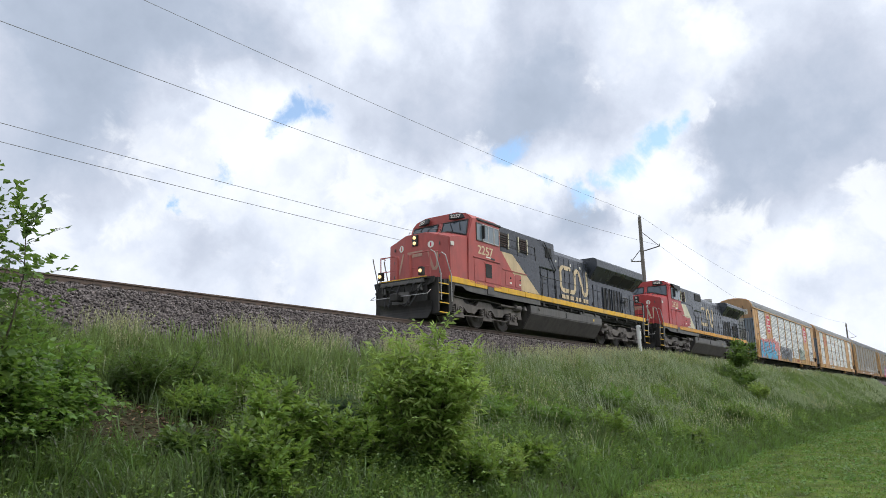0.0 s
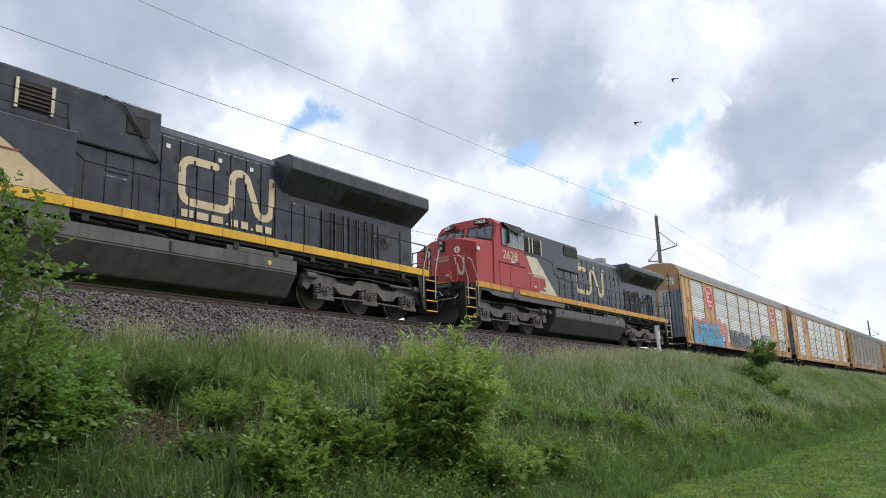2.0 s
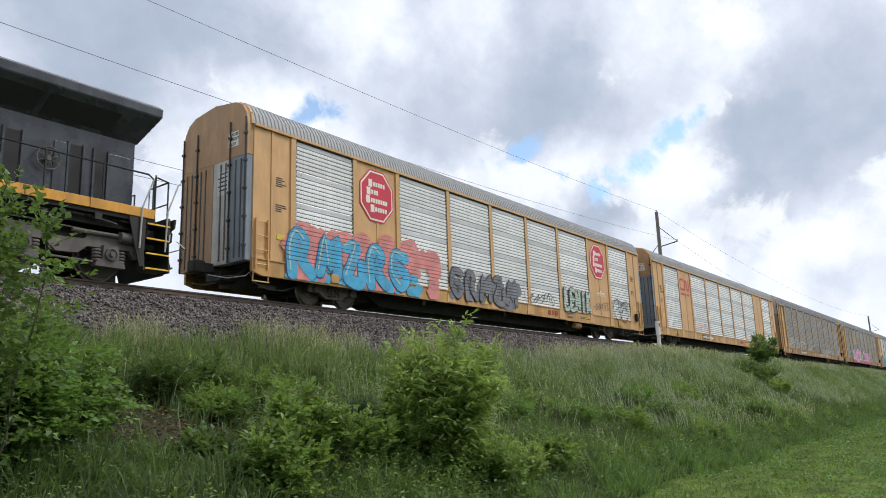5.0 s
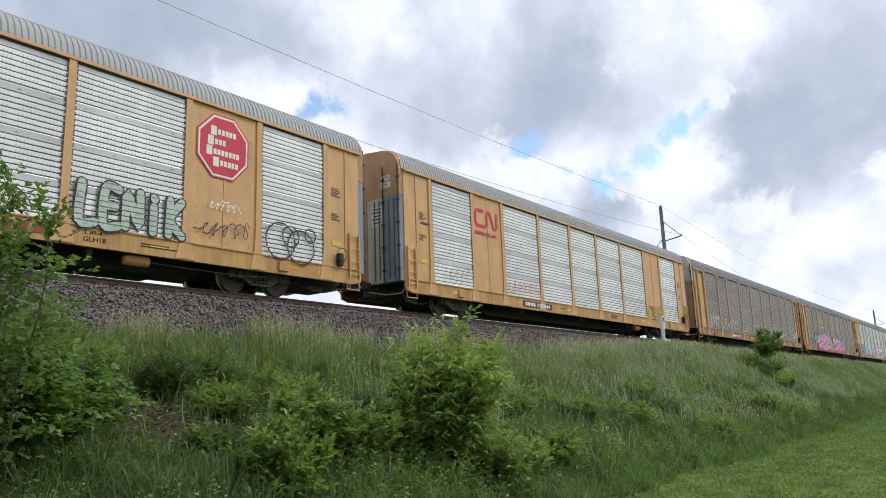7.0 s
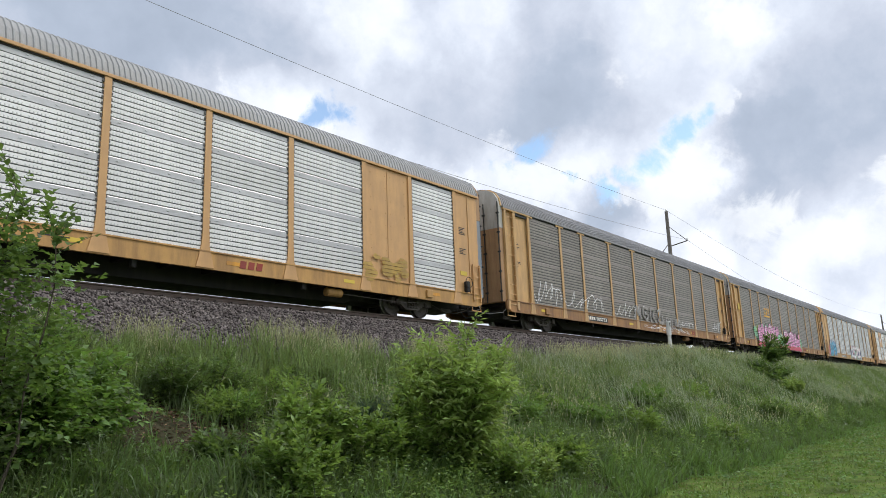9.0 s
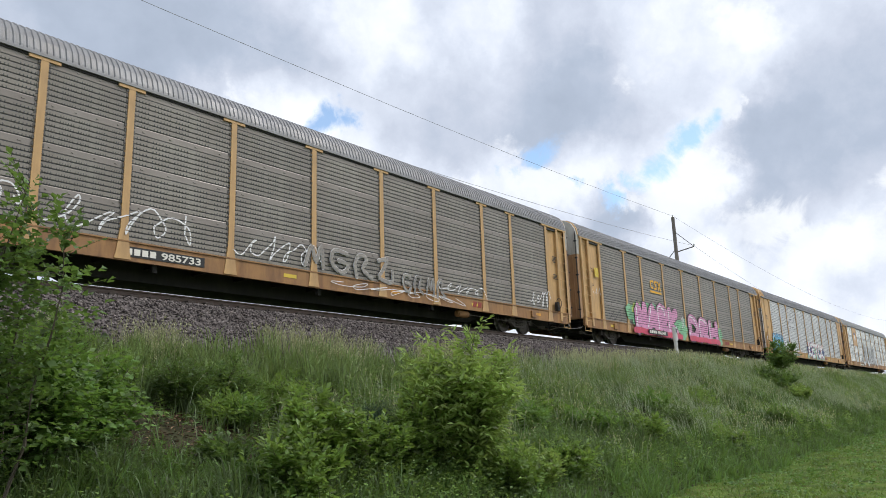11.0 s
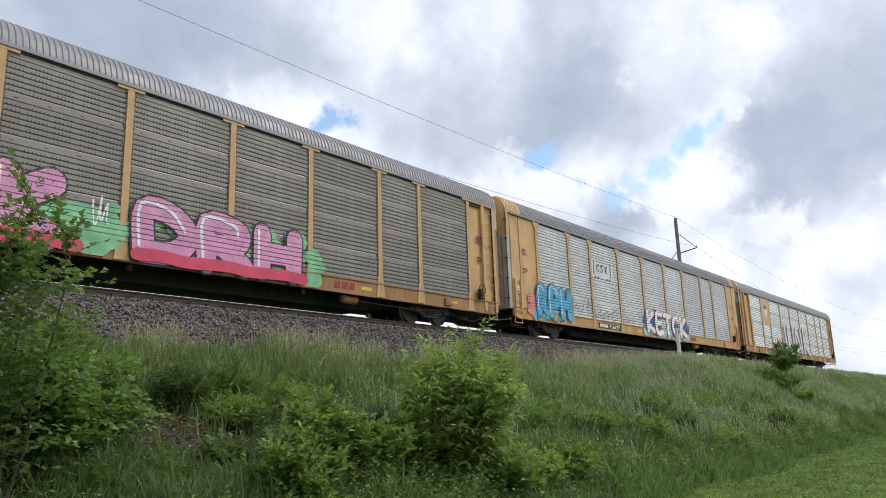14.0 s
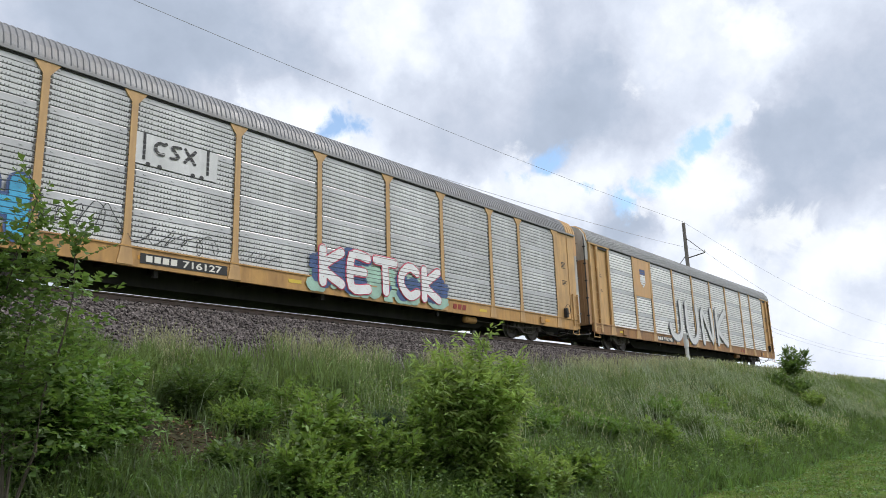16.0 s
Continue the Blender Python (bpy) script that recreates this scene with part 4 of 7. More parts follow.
# ---- shrubs ----
def shrub(name, label, x, y, height, spread, twigs, per_twig, leaf, mat, seed, stems=10, low=0.12, twig=0.4, droop=0.35, trunk=0.010, category="shrub", up=0.7, cone=0.55, lean=(0.0, 0.0), flat=1.0, ragged=0.22):
    """Many stems that fan out from one foot to a domed or pointed crown, with leafy twigs along them."""
    rng = np.random.default_rng(seed)
    z = float(ground_z(x, y)) - 0.03
    root = thing(name, label, category, at=(x, y, z))
    bm = bmesh.new()
    lines = []
    for i in range(stems):
        q = math.sqrt((i + 0.3) / stems)
        a, out = i * 2.4 + rng.uniform(-0.4, 0.4), spread * q
        top = (height - twig * 0.35) * (1 - cone * q ** 2.2) * rng.uniform(1.03 - ragged, 1.03)
        bend = rng.normal(scale=0.05 * height, size=2)
        pts = []
        for k in np.linspace(0, 1, 7):
            j = rng.normal(scale=0.012 * height * k, size=2)
            w = math.sin(k * 3.14)
            pts.append((math.cos(a) * out * k ** 1.2 + lean[0] * k * k + bend[0] * w + j[0], math.sin(a) * out * k ** 1.2 + lean[1] * k * k + bend[1] * w + j[1], top * k))
        tube(bm, pts, trunk * rng.uniform(0.6, 1.1), 5, 0.003)
        lines.append(np.array(pts))
    P, D = [], []
    for i in range(twigs):
        ln = lines[rng.integers(len(lines))]
        k = low + (1 - low) * rng.random() ** 0.75
        f = k * 6
        i0 = min(int(f), 5)
        p = ln[i0] * (1 - (f - i0)) + ln[i0 + 1] * (f - i0)
        a = rng.uniform(0, 6.283)
        d = np.array([math.cos(a) * flat, math.sin(a) * flat, rng.uniform(up - 0.5, up + 0.55) + (1.2 if k > 0.93 else 0)])
        d /= np.linalg.norm(d)
        L = twig * rng.uniform(0.45, 1.25) * (1.15 - 0.5 * k)
        end = p + d * L + np.array([0, 0, -0.08 * L])
        if i % 3 == 0:
            tube(bm, [p, (p + end) / 2 + np.array([0, 0, 0.03 * L]), end], 0.004, 3, 0.002)
        for j in range(per_twig):
            q = (j + 0.6) / per_twig
            side = np.cross(d, (0, 0, 1)) * (1 if j % 2 else -1) * 0.9
            P.append(p + (end - p) * q + rng.normal(scale=0.012, size=3))
            D.append(d * 0.6 + side + rng.normal(scale=0.25, size=3))
        P.append(end)
        D.append(d)
    part("trunk", bm, M["bark"], root)
    V, F = leaf_cloud(rng, np.array(P), np.array(D), leaf[0], leaf[1], droop)
    crown = mesh_stuff("crown", V, F, M[mat], "", "")
    del crown["kind"]
    crown.parent = root
    return root


shrub("sapling", "leafy light green ash sapling growing on the bank", 9.12, 6.9, 2.45, 0.88, 900, 13, (0.15, 0.045), "leaf_bright", 3, stems=24, twig=0.58, droop=0.7, category="sapling", low=0.05, up=0.6, cone=0.30, ragged=0.36)
shrub("sapling", "box elder sapling with bright green broad leaves", 6.5, 7.2, 1.35, 0.62, 480, 8, (0.10, 0.06), "leaf_light", 4, stems=9, twig=0.36, droop=0.35, category="sapling", cone=0.35)
shrub("shrub", "broad-leaved bright green shrub low on the bank", 5.75, 6.75, 0.95, 0.55, 360, 8, (0.09, 0.055), "leaf_light", 24, stems=8, twig=0.34, droop=0.3)
shrub("shrub", "low light green shrub beside the ash sapling", 7.35, 7.05, 1.0, 0.45, 300, 8, (0.085, 0.05), "leaf_light", 14, stems=7, twig=0.32, droop=0.3, cone=0.3)
shrub("shrub", "upright box elder shoots beside the ash sapling", 8.1, 7.05, 1.25, 0.30, 230, 8, (0.09, 0.048), "leaf_light", 15, stems=5, twig=0.30, cone=0.25)
shrub("shrub", "mid green leafy shrub under the ash sapling", 9.3, 6.2, 0.8, 0.5, 300, 8, (0.09, 0.048), "leaf_light", 25, stems=9, twig=0.32)
shrub("cottonwood", "young cottonwood with round leaves reaching over the rails", 2.72, 7.0, 3.6, 0.62, 560, 8, (0.07, 0.066), "leaf_mid", 6, stems=7, twig=0.55, droop=0.25, trunk=0.022, category="sapling", low=0.3, up=0.2, cone=0.3)
shrub("shrub", "dense green shrub below the cottonwood", 3.35, 7.9, 1.7, 0.62, 520, 8, (0.09, 0.062), "leaf_fresh", 7, low=0.35, stems=14, twig=0.46, up=0.25, flat=1.3, cone=0.4)
shrub("shrub", "dark green weedy shrub half way up the bank", 6.3, 9.9, 0.9, 0.55, 560, 10, (0.08, 0.024), "weed", 44, stems=12, twig=0.34, low=0.0)
shrub("shrub", "mid green weedy shrub above bare soil", 7.2, 10.0, 0.9, 0.5, 360, 10, (0.08, 0.026), "leaf_mid", 45, low=0.0, stems=12, twig=0.30)
shrub("shrub", "bright green leafy shrub at the foot of the sapling", 10.3, 6.4, 0.8, 0.55, 300, 8, (0.095, 0.05), "leaf_bright", 46, stems=9, twig=0.32)
shrub("shrub", "light green leafy shrub near the mown lawn", 11.6, 6.6, 0.65, 0.6, 280, 8, (0.10, 0.05), "leaf_light", 47, stems=9, twig=0.32)
shrub("shrub", "leafy green shrub with layered branches", 4.3, 8.6, 1.45, 0.62, 480, 8, (0.088, 0.062), "leaf_fresh", 26, stems=12, twig=0.42, up=0.2, flat=1.4, cone=0.4)
shrub("shrub", "feathery green shrub near the ballast", 4.85, 10.9, 1.45, 0.55, 900, 12, (0.055, 0.014), "leaf_fresh", 9, low=0.0, stems=16, twig=0.34, cone=0.45)
shrub("shrub", "feathery green shrub among tall grass", 5.35, 10.3, 0.95, 0.5, 520, 12, (0.05, 0.014), "leaf_light", 39, low=0.0, stems=12, twig=0.30)
shrub("shrub", "dark green pine seedling among the grass", 8.35, 7.95, 0.80, 0.32, 420, 14, (0.085, 0.008), "leaf_pine", 10, stems=9, twig=0.22)
shrub("shrub", "dark green pine seedling on the open bank", 7.3, 8.5, 0.62, 0.3, 300, 14, (0.08, 0.008), "leaf_pine", 27, stems=9, twig=0.2)
shrub("shrub", "leafy light green shrub in tall grass", 7.9, 9.4, 1.0, 0.55, 420, 9, (0.08, 0.028), "leaf_light", 20, stems=12, twig=0.30)
shrub("shrub", "dark green leafy shrub high on the bank", 39.0, 10.5, 1.35, 1.15, 330, 9, (0.20, 0.09), "leaf_mid", 12, stems=12, twig=0.55, ragged=0.5)
shrub("sapling", "small sumac sapling with a rounded crown", 40.6, 10.3, 2.55, 0.75, 210, 9, (0.20, 0.07), "leaf_mid", 13, stems=5, twig=0.55, low=0.6, category="sapling", cone=0.15)
shrub("shrub", "pale green shrub among long grass", 38.6, 9.3, 0.95, 0.75, 260, 8, (0.14, 0.08), "leaf_bright", 16, stems=7, twig=0.45)
shrub("shrub", "leafy green shrub half way up the bank", 15.5, 8.3, 0.62, 0.8, 380, 8, (0.10, 0.055), "leaf_fresh", 18, stems=9, twig=0.38)
shrub("shrub", "leafy green shrub in silvery grass", 21.0, 9.2, 0.62, 1.0, 330, 8, (0.12, 0.06), "leaf_fresh", 19, stems=9, twig=0.4)


def scatter_shrubs():
    """Low leafy clumps that tie the growth on the bank together."""
    rng = random.Random(77)
    for i in range(20):
        x = 5.5 + 24 * rng.random() ** 1.2
        e = float(lawn_edge(x))
        y = e + 0.8 + (BALLAST_TOE - 3.4 - e) * rng.random()
        size = rng.uniform(0.35, 0.7) * (1 + x * 0.006)
        big = 1 + x * 0.022
        mat, word = rng.choice((("leaf_light", "light green"), ("leaf_fresh", "fresh green"), ("leaf_mid", "mid green"), ("weed", "olive green")))
        narrow = rng.random() < 0.5
        shrub("shrub", f"low {word} shrub with {'narrow' if narrow else 'broad'} leaves growing through grass", x, y, size, size * rng.uniform(0.6, 1.0), int(240 / big), 8, (0.085 * big, (0.026 if narrow else 0.048) * big), mat, 200 + i, stems=8, twig=0.32 * big ** 0.5)


scatter_shrubs()


# ---- poles, wires, marker post ----
def parabola(a, b, sag, n=28):
    a, b = Vector(a), Vector(b)
    return [a.lerp(b, i / n) + Vector((0, 0, -4 * sag * (i / n) * (1 - i / n))) for i in range(n + 1)]


def utility_pole(x, y, top):
    z = float(ground_z(x, y)) - 0.3
    root = thing("utility_pole", "weathered grey timber utility pole with a short side arm", "utility pole", "poles beside the track", at=(x, y, 0))
    part("pole", tube(bmesh.new(), [(0, 0, z), (0, 0, (z + top) / 2), (0, 0, top)], 0.2, 10, 0.13), M["wood"], root)
    bm = bmesh.new()
    tube(bm, [(0, 0, top - 2.9), (0.05, -1.45, top - 2.65)], 0.045, 6)
    tube(bm, [(0, 0, top - 1.2), (0.05, -1.45, top - 2.65)], 0.03, 6)
    part("arm", bm, M["wood"], root)
    bm = bmesh.new()
    tube(bm, [(0, 0, top - 3.7), (0, 0.95, top - 3.6)], 0.045, 6)
    tube(bm, [(0, 0, top - 2.6), (0, 0.95, top - 3.6)], 0.03, 6)
    part("arm", bm, M["wood"], root)
    for p in ((0.05, -1.45, top - 2.6), (0, 0.95, top - 3.55), (0, 0, top + 0.02)):
        part("insulator", lathe(bmesh.new(), [(0.03, -0.05), (0.07, 0), (0.04, 0.05), (0.07, 0.1), (0.02, 0.18)], p, "z", 8), M["lamp_off"], root, "grey glazed insulator")
    return root


POLES = ((-48, 16.6), (57.4, 16.5), (162.3, 15.8))
for px, top in POLES:
    utility_pole(px, 21.5, top)
for (xa, ta), (xb, tb), sags in ((POLES[0], POLES[1], (1.3, 2.0, 1.3, 1.1)), (POLES[1], POLES[2], (1.6, 2.9, 1.6, 1.3))):
    for (dy, dz), sag in zip(((0, 0.1), (-1.45, -2.6), (0.95, -5.2), (0, -6.3)), sags):
        w = new("overhead_wire", mesh_of("overhead_wire", tube(bmesh.new(), parabola((xa, 21.5 + dy, ta + dz), (xb, 21.5 + dy, tb + dz), sag), 0.0095, 6), M["wire"]))
        tagged(w, "thin grey overhead wire slung between poles", "cable", "wires beside the track")


def marker_post():
    root = thing("marker_post", "round white marker post at the edge of the ballast", "marker post", at=(34.0, 13.2, float(ground_z(34.0, 13.2))))
    part("tube", lathe(bmesh.new(), [(0.085, -0.2), (0.085, 1.0), (0.11, 1.01), (0.11, 1.62), (0.1, 1.66)], (0, 0, 0), "z", 16), M["post"], root)
    part("tag", bx(bmesh.new(), -0.09, -0.02, -0.118, -0.1, 1.4, 1.58), M["g_black"], root, "small dark tag")


marker_post()


# ---- train: shared running gear ----
MOVING, AXLES = [], []   # (thing, offset along the train) and (wheelset, radius)


def wheelset_mesh(r):
    bm = bmesh.new()
    for s in (-1, 1):
        prof = [(0.10, 0.10), (0.12, 0.06), (r * 0.55, 0.03), (r * 0.86, 0.05), (r * 0.9, 0.075), (r, 0.07), (r + 0.004, -0.05), (r + 0.03, -0.06), (r + 0.03, -0.085), (r * 0.88, -0.08), (r * 0.5, -0.03), (0.1, -0.05)]
        lathe(bm, [(a, s * b) for a, b in prof], (0, s * 0.755, 0), "y", 30)
        lathe(bm, [(0.075, 0.0), (0.075, s * 0.2)], (0, s * 0.85, 0), "y", 10)
        for k in range(3):
            a = k * 2.094
            bx(bm, math.cos(a) * 0.06 - 0.012, math.cos(a) * 0.06 + 0.012, s * 1.05 - 0.01, s * 1.05 + 0.01, math.sin(a) * 0.06 - 0.012, math.sin(a) * 0.06 + 0.012)
    lathe(bm, [(0.085, -0.72), (0.085, 0.72)], (0, 0, 0), "y", 12)
    me = mesh_of("wheelset", bm, M["wheel"])
    me.materials.append(M["tread"])
    for p in me.polygons:
        if math.hypot(p.center.x, p.center.z) > r * 0.96:
            p.material_index = 1
    return me


WHEEL_L, WHEEL_C = 0.53, 0.43
wheel_loco, wheel_car = wheelset_mesh(WHEEL_L), wheelset_mesh(WHEEL_C)


def add_axle(me, r, parent, x):
    ob = new("wheelset", me)
    ob.parent = parent
    ob.location = (x, 0, r)
    AXLES.append((ob, r, x))


def loco_truck(root, xs):
    """Three-axle truck: cast side frames, springs, journal boxes, brake cylinder."""
    a, b, c = xs
    for s in (-1, 1):
        y = s * 1.17
        bm = bmesh.new()
        prof = [(a - 0.85, 0.62), (a - 0.75, 0.98), (a - 0.2, 1.0), (a + 0.45, 0.98), (a + 0.6, 0.84), (b - 0.65, 0.8), (b - 0.45, 1.0), (b + 0.45, 1.0), (b + 0.65, 0.82), (c - 0.6, 0.84), (c - 0.45, 0.98), (c + 0.55, 0.98),
                (c + 0.85, 0.9), (c + 0.9, 0.55), (c + 0.62, 0.52), (c + 0.5, 0.7), (c - 0.5, 0.68), (c - 0.72, 0.5), (b + 0.75, 0.48), (b + 0.5, 0.7), (b - 0.5, 0.7), (b - 0.75, 0.48), (a + 0.72, 0.5), (a + 0.5, 0.68), (a - 0.5, 0.68), (a - 0.62, 0.5)]
        prism(bm, prof, "y", y - 0.08, y + 0.08)
        part("side_frame", bm, M["truck"], root, "dusty cast steel side frame")
        for x in xs:
            bm = bmesh.new()
            prism(bm, [(x - 0.36, 0.24), (x + 0.36, 0.24), (x + 0.34, 0.34), (x + 0.2, 0.42), (x + 0.18, 0.74), (x - 0.18, 0.74), (x - 0.2, 0.42), (x - 0.34, 0.34)], "y", y + s * 0.02, y + s * 0.2)
            lathe(bm, [(0.15, 0), (0.15, s * 0.05), (0.12, s * 0.06), (0.12, s * 0.03)], (x, y + s * 0.2, 0.53), "y", 16)
            lathe(bm, [(0.06, 0), (0.06, s * 0.09)], (x, y + s * 0.2, 0.53), "y", 8)
            part("journal_box", bm, M["truck"], root)
            for k in (-0.29, 0.29):
                bm = bmesh.new()
                for j in range(4):
                    lathe(bm, [(0.09, 0), (0.105, 0.015), (0.105, 0.045), (0.09, 0.06)], (x + k, y + s * 0.08, 0.36 + j * 0.075), "z", 12)
                part("spring", bm, M["truck"], root)
        bm = bmesh.new()
        lathe(bm, [(0.0001, -0.02), (0.13, 0), (0.13, 0.42), (0.09, 0.46), (0.09, 0.5)], (c + 0.2, y + s * 0.16, 0.98), "x", 16)
        part("brake_cylinder", bm, M["truck"], root)
        part("push_rod", lathe(bmesh.new(), [(0.05, -1.1), (0.05, 0)], (c + 0.2, y + s * 0.13, 1.0), "x", 8), M["truck"], root)
        part("brake_cylinder", lathe(bmesh.new(), [(0.1, 0), (0.1, 0.4)], (a - 0.75, y + s * 0.12, 0.92), "x", 14), M["truck"], root)
        bm = bmesh.new()
        tube(bm, [(a - 0.8, y + s * 0.1, 1.08), (a + 0.6, y + s * 0.12, 1.02), (b, y + s * 0.1, 1.1), (c - 0.5, y + s * 0.12, 1.03), (c + 0.8, y + s * 0.1, 1.05)], 0.022, 6)
        tube(bm, [(b - 0.6, y + s * 0.14, 0.36), (c - 0.4, y + s * 0.14, 0.33)], 0.025, 6)
        tube(bm, [(a + 0.4, y + s * 0.14, 0.34), (b - 0.4, y + s * 0.14, 0.36)], 0.025, 6)
        part("brake_rod", bm, M["truck"], root)
    part("bolster", bx(bmesh.new(), a - 0.4, c + 0.4, -1.05, 1.05, 0.62, 0.95), M["frame"], root)
    for x in xs:
        part("traction_motor", bx(bmesh.new(), x - 0.5, x + 0.62, -0.62, 0.62, 0.2, 0.85, 0.06), M["frame"], root)
        add_axle(wheel_loco, WHEEL_L, root, x)


def stroke(root, name, pts, width, y, mat, label=""):
    bm = bmesh.new()
    ribbon(bm, pts, width, y, 0.00008, False)
    return part(name, bm, mat, root, label)


def arc(cx, cz, r, a0, a1, n=7):
    return [(cx + r * math.cos(radians(a0 + (a1 - a0) * i / n)), cz + r * math.sin(radians(a0 + (a1 - a0) * i / n))) for i in range(n + 1)]


def rail_mark(root, x, z, w, h, y, mat, width):
    """The railway's mark: an open rounded loop that runs on into a wave, as plain thick bands."""
    r, rr, x1, x3 = h * 0.24, w * 0.095, x + w * 0.53, x + w
    line = [(x + w * 0.35, z + h)] + arc(x + r, z + h - r, r, 90, 180) + arc(x + r, z + r, r, 180, 270) + arc(x1 - r, z + r, r, 270, 360) + [(x1, z + h * 0.55)]
    line += arc(x1 + rr, z + h - rr, rr, 180, 20) + [(x3 - rr * 2.1, z + rr * 1.3)] + arc(x3 - rr, z + rr, rr, 200, 360) + [(x3, z + h)]
    stroke(root, "mark_band", line, width, y, mat)


def locomotive(u0, number, style):
    old = style == "second"
    red = M["red"] if old else M["faded"]
    black = M["grey_black"] if old else M["black"]
    cream = M["cream"] if old else M["beige"]
    stripe = M["orange_stripe"] if old else M["stripe"]
    root = thing("diesel_locomotive", "red, cream and black freight locomotive with a yellow sill stripe" if not old else "bright red and black freight locomotive with an unlit nose", "locomotive", "locomotives")
    MOVING.append((root, u0))
    W = 1.53
    # underframe and side sill
    bm = bmesh.new()
    bx(bm, 1.75, 23.0, -0.6, 0.6, 0.95, 1.5)
    bx(bm, 2.3, 22.45, -W + 0.06, W - 0.06, 1.42, 1.56)
    part("underframe", bm, M["frame"], root)
    for s in (-1, 1):
        y0, y1 = sorted((s * W, s * (W - 0.05)))
        cuts = [2.6, 4.35, 5.25, 5.75, 6.9, 8.3, 9.75, 10.9, 12.3, 13.7, 15.1, 16.5, 17.9, 19.4, 20.8, 22.4]
        for i, (a, b) in enumerate(zip(cuts, cuts[1:])):
            if (a, b) == (5.25, 5.75):
                part("jacking_pad", bx(bmesh.new(), a + 0.02, b - 0.02, y0, y1, 1.3, 1.62, 0.02), M["tank"], root)
                continue
            part("sill_stripe", bx(bmesh.new(), a + 0.008, b - 0.008, y0, y1, 1.51, 1.74, 0.008), stripe, root, "yellow sill stripe")
        bm = bmesh.new()
        prism(bm, [(2.62, 1.5), (2.9, 1.5), (3.6, 1.5), (9.7, 1.5), (9.7, 1.28), (4.4, 1.26), (3.75, 1.3), (3.5, 1.42), (2.62, 1.42)], "y", s * (W - 0.035), s * (W - 0.075))
        part("side_skirt", bm, M["tank"], root)
        bm = bmesh.new()
        bx(bm, 9.75, 22.4, s * (W - 0.3) - 0.02, s * (W - 0.3) + 0.02, 1.2, 1.5)
        for k in range(16):
            tube(bm, [(9.9 + k * 0.78, s * (W - 0.14), 1.36), (10.6 + k * 0.78, s * (W - 0.14), 1.30 + 0.05 * math.sin(k * 2.1))], 0.03, 5)
        for k in range(9):
            bx(bm, 10 + k * 1.37, 10.16 + k * 1.37, s * (W - 0.1) - 0.05, s * (W - 0.1) + 0.05, 1.28, 1.46)
        part("pipework", bm, M["frame"], root)
    # fuel tank
    bm = bmesh.new()
    prism(bm, [(-1.48, 1.22), (-1.48, 0.86), (-1.05, 0.2), (1.05, 0.2), (1.48, 0.86), (1.48, 1.22)], "x", 8.8, 16.32)
    bmesh.ops.bevel(bm, geom=list(bm.edges), offset=0.03, segments=2, affect="EDGES")
    tank = part("fuel_tank", bm, M["tank"], root, "grey chamfered fuel tank")
    part("gauge", bx(bmesh.new(), 12.2, 12.27, -1.5, -1.47, 0.92, 1.16, 0.005), M["plate"], tank)
    part("filler_cap", lathe(bmesh.new(), [(0.08, 0), (0.08, -0.04), (0.05, -0.05)], (9.6, -1.47, 1.1), "y", 10), M["truck"], tank)
    part("decal", lathe(bmesh.new(), [(0.07, 0), (0.07, -0.006)], (15.3, -1.482, 1.05), "y", 12), M["decal_yellow"], tank)
    bm = bmesh.new()
    bx(bm, 13.9, 16.2, -1.44, -1.2, 1.22, 1.36, 0.02)
    part("step_box", bm, M["tank"], root)
    for s in (-1, 1):
        part("air_reservoir", lathe(bmesh.new(), [(0.1, -0.05), (0.2, 0), (0.2, 0.9), (0.1, 0.95)], (7.95, s * 0.95, 1.22), "x", 18), M["frame"], root)
    part("bell", lathe(bmesh.new(), [(0.13, 0), (0.1, 0.06), (0.075, 0.16), (0.04, 0.2)], (8.55, -1.3, 0.95), "z", 14), M["tank"], root)
    loco_truck(root, (3.4, 5.43, 7.46))
    loco_truck(root, (17.55, 19.5, 21.45))
    # pilots, plough and couplers at both ends
    for end, x0, d in (("front", 1.7, 1), ("rear", 23.05, -1)):
        bm = bmesh.new()
        prism(bm, [(-1.12, 1.62), (-1.12, 0.6), (-0.95, 0.28), (0.95, 0.28), (1.12, 0.6), (1.12, 1.62)], "x", x0, x0 + d * 0.08)
        for s in (-1, 1):
            prism(bm, [(s * 1.12, 1.62), (s * 1.46, 1.62), (s * 1.42, 1.4), (s * 1.12, 1.3)], "x", x0 + d * 0.02, x0 + d * 0.07)
        part("pilot", bm, M["frame"], root, "black pilot plate")
        if end == "front":
            bm = bmesh.new()
            grid = []
            for i in range(17):
                k = i / 8 - 1
                grid.append([bm.verts.new((x0 - 0.34 * (1 - k * k) + 0.16 * math.sin(j / 6 * math.pi) - 0.1 * (1 - j / 6), k * (1.16 + 0.14 * j / 6), 0.08 + (0.66 - 0.1 * (1 - abs(k))) * j / 6)) for j in range(7)])
            for a, b in zip(grid, grid[1:]):
                for j in range(6):
                    bm.faces.new((a[j], b[j], b[j + 1], a[j + 1]))
            g = bmesh.ops.extrude_face_region(bm, geom=list(bm.faces))
            bmesh.ops.translate(bm, verts=[e for e in g["geom"] if isinstance(e, bmesh.types.BMVert)], vec=(0.04, 0, 0))
            part("snow_plough", bm, M["frame"], root)
            bm = bmesh.new()
            bx(bm, 1.62, 2.9, -1.25, 1.25, 1.56, 1.62)
            part("deck", bm, M["frame"], root)
            part("deck_edge", bx(bmesh.new(), 1.62, 1.7, -1.15, 1.15, 1.61, 1.655, 0.01), M["stripe"], root, "yellow deck edge")
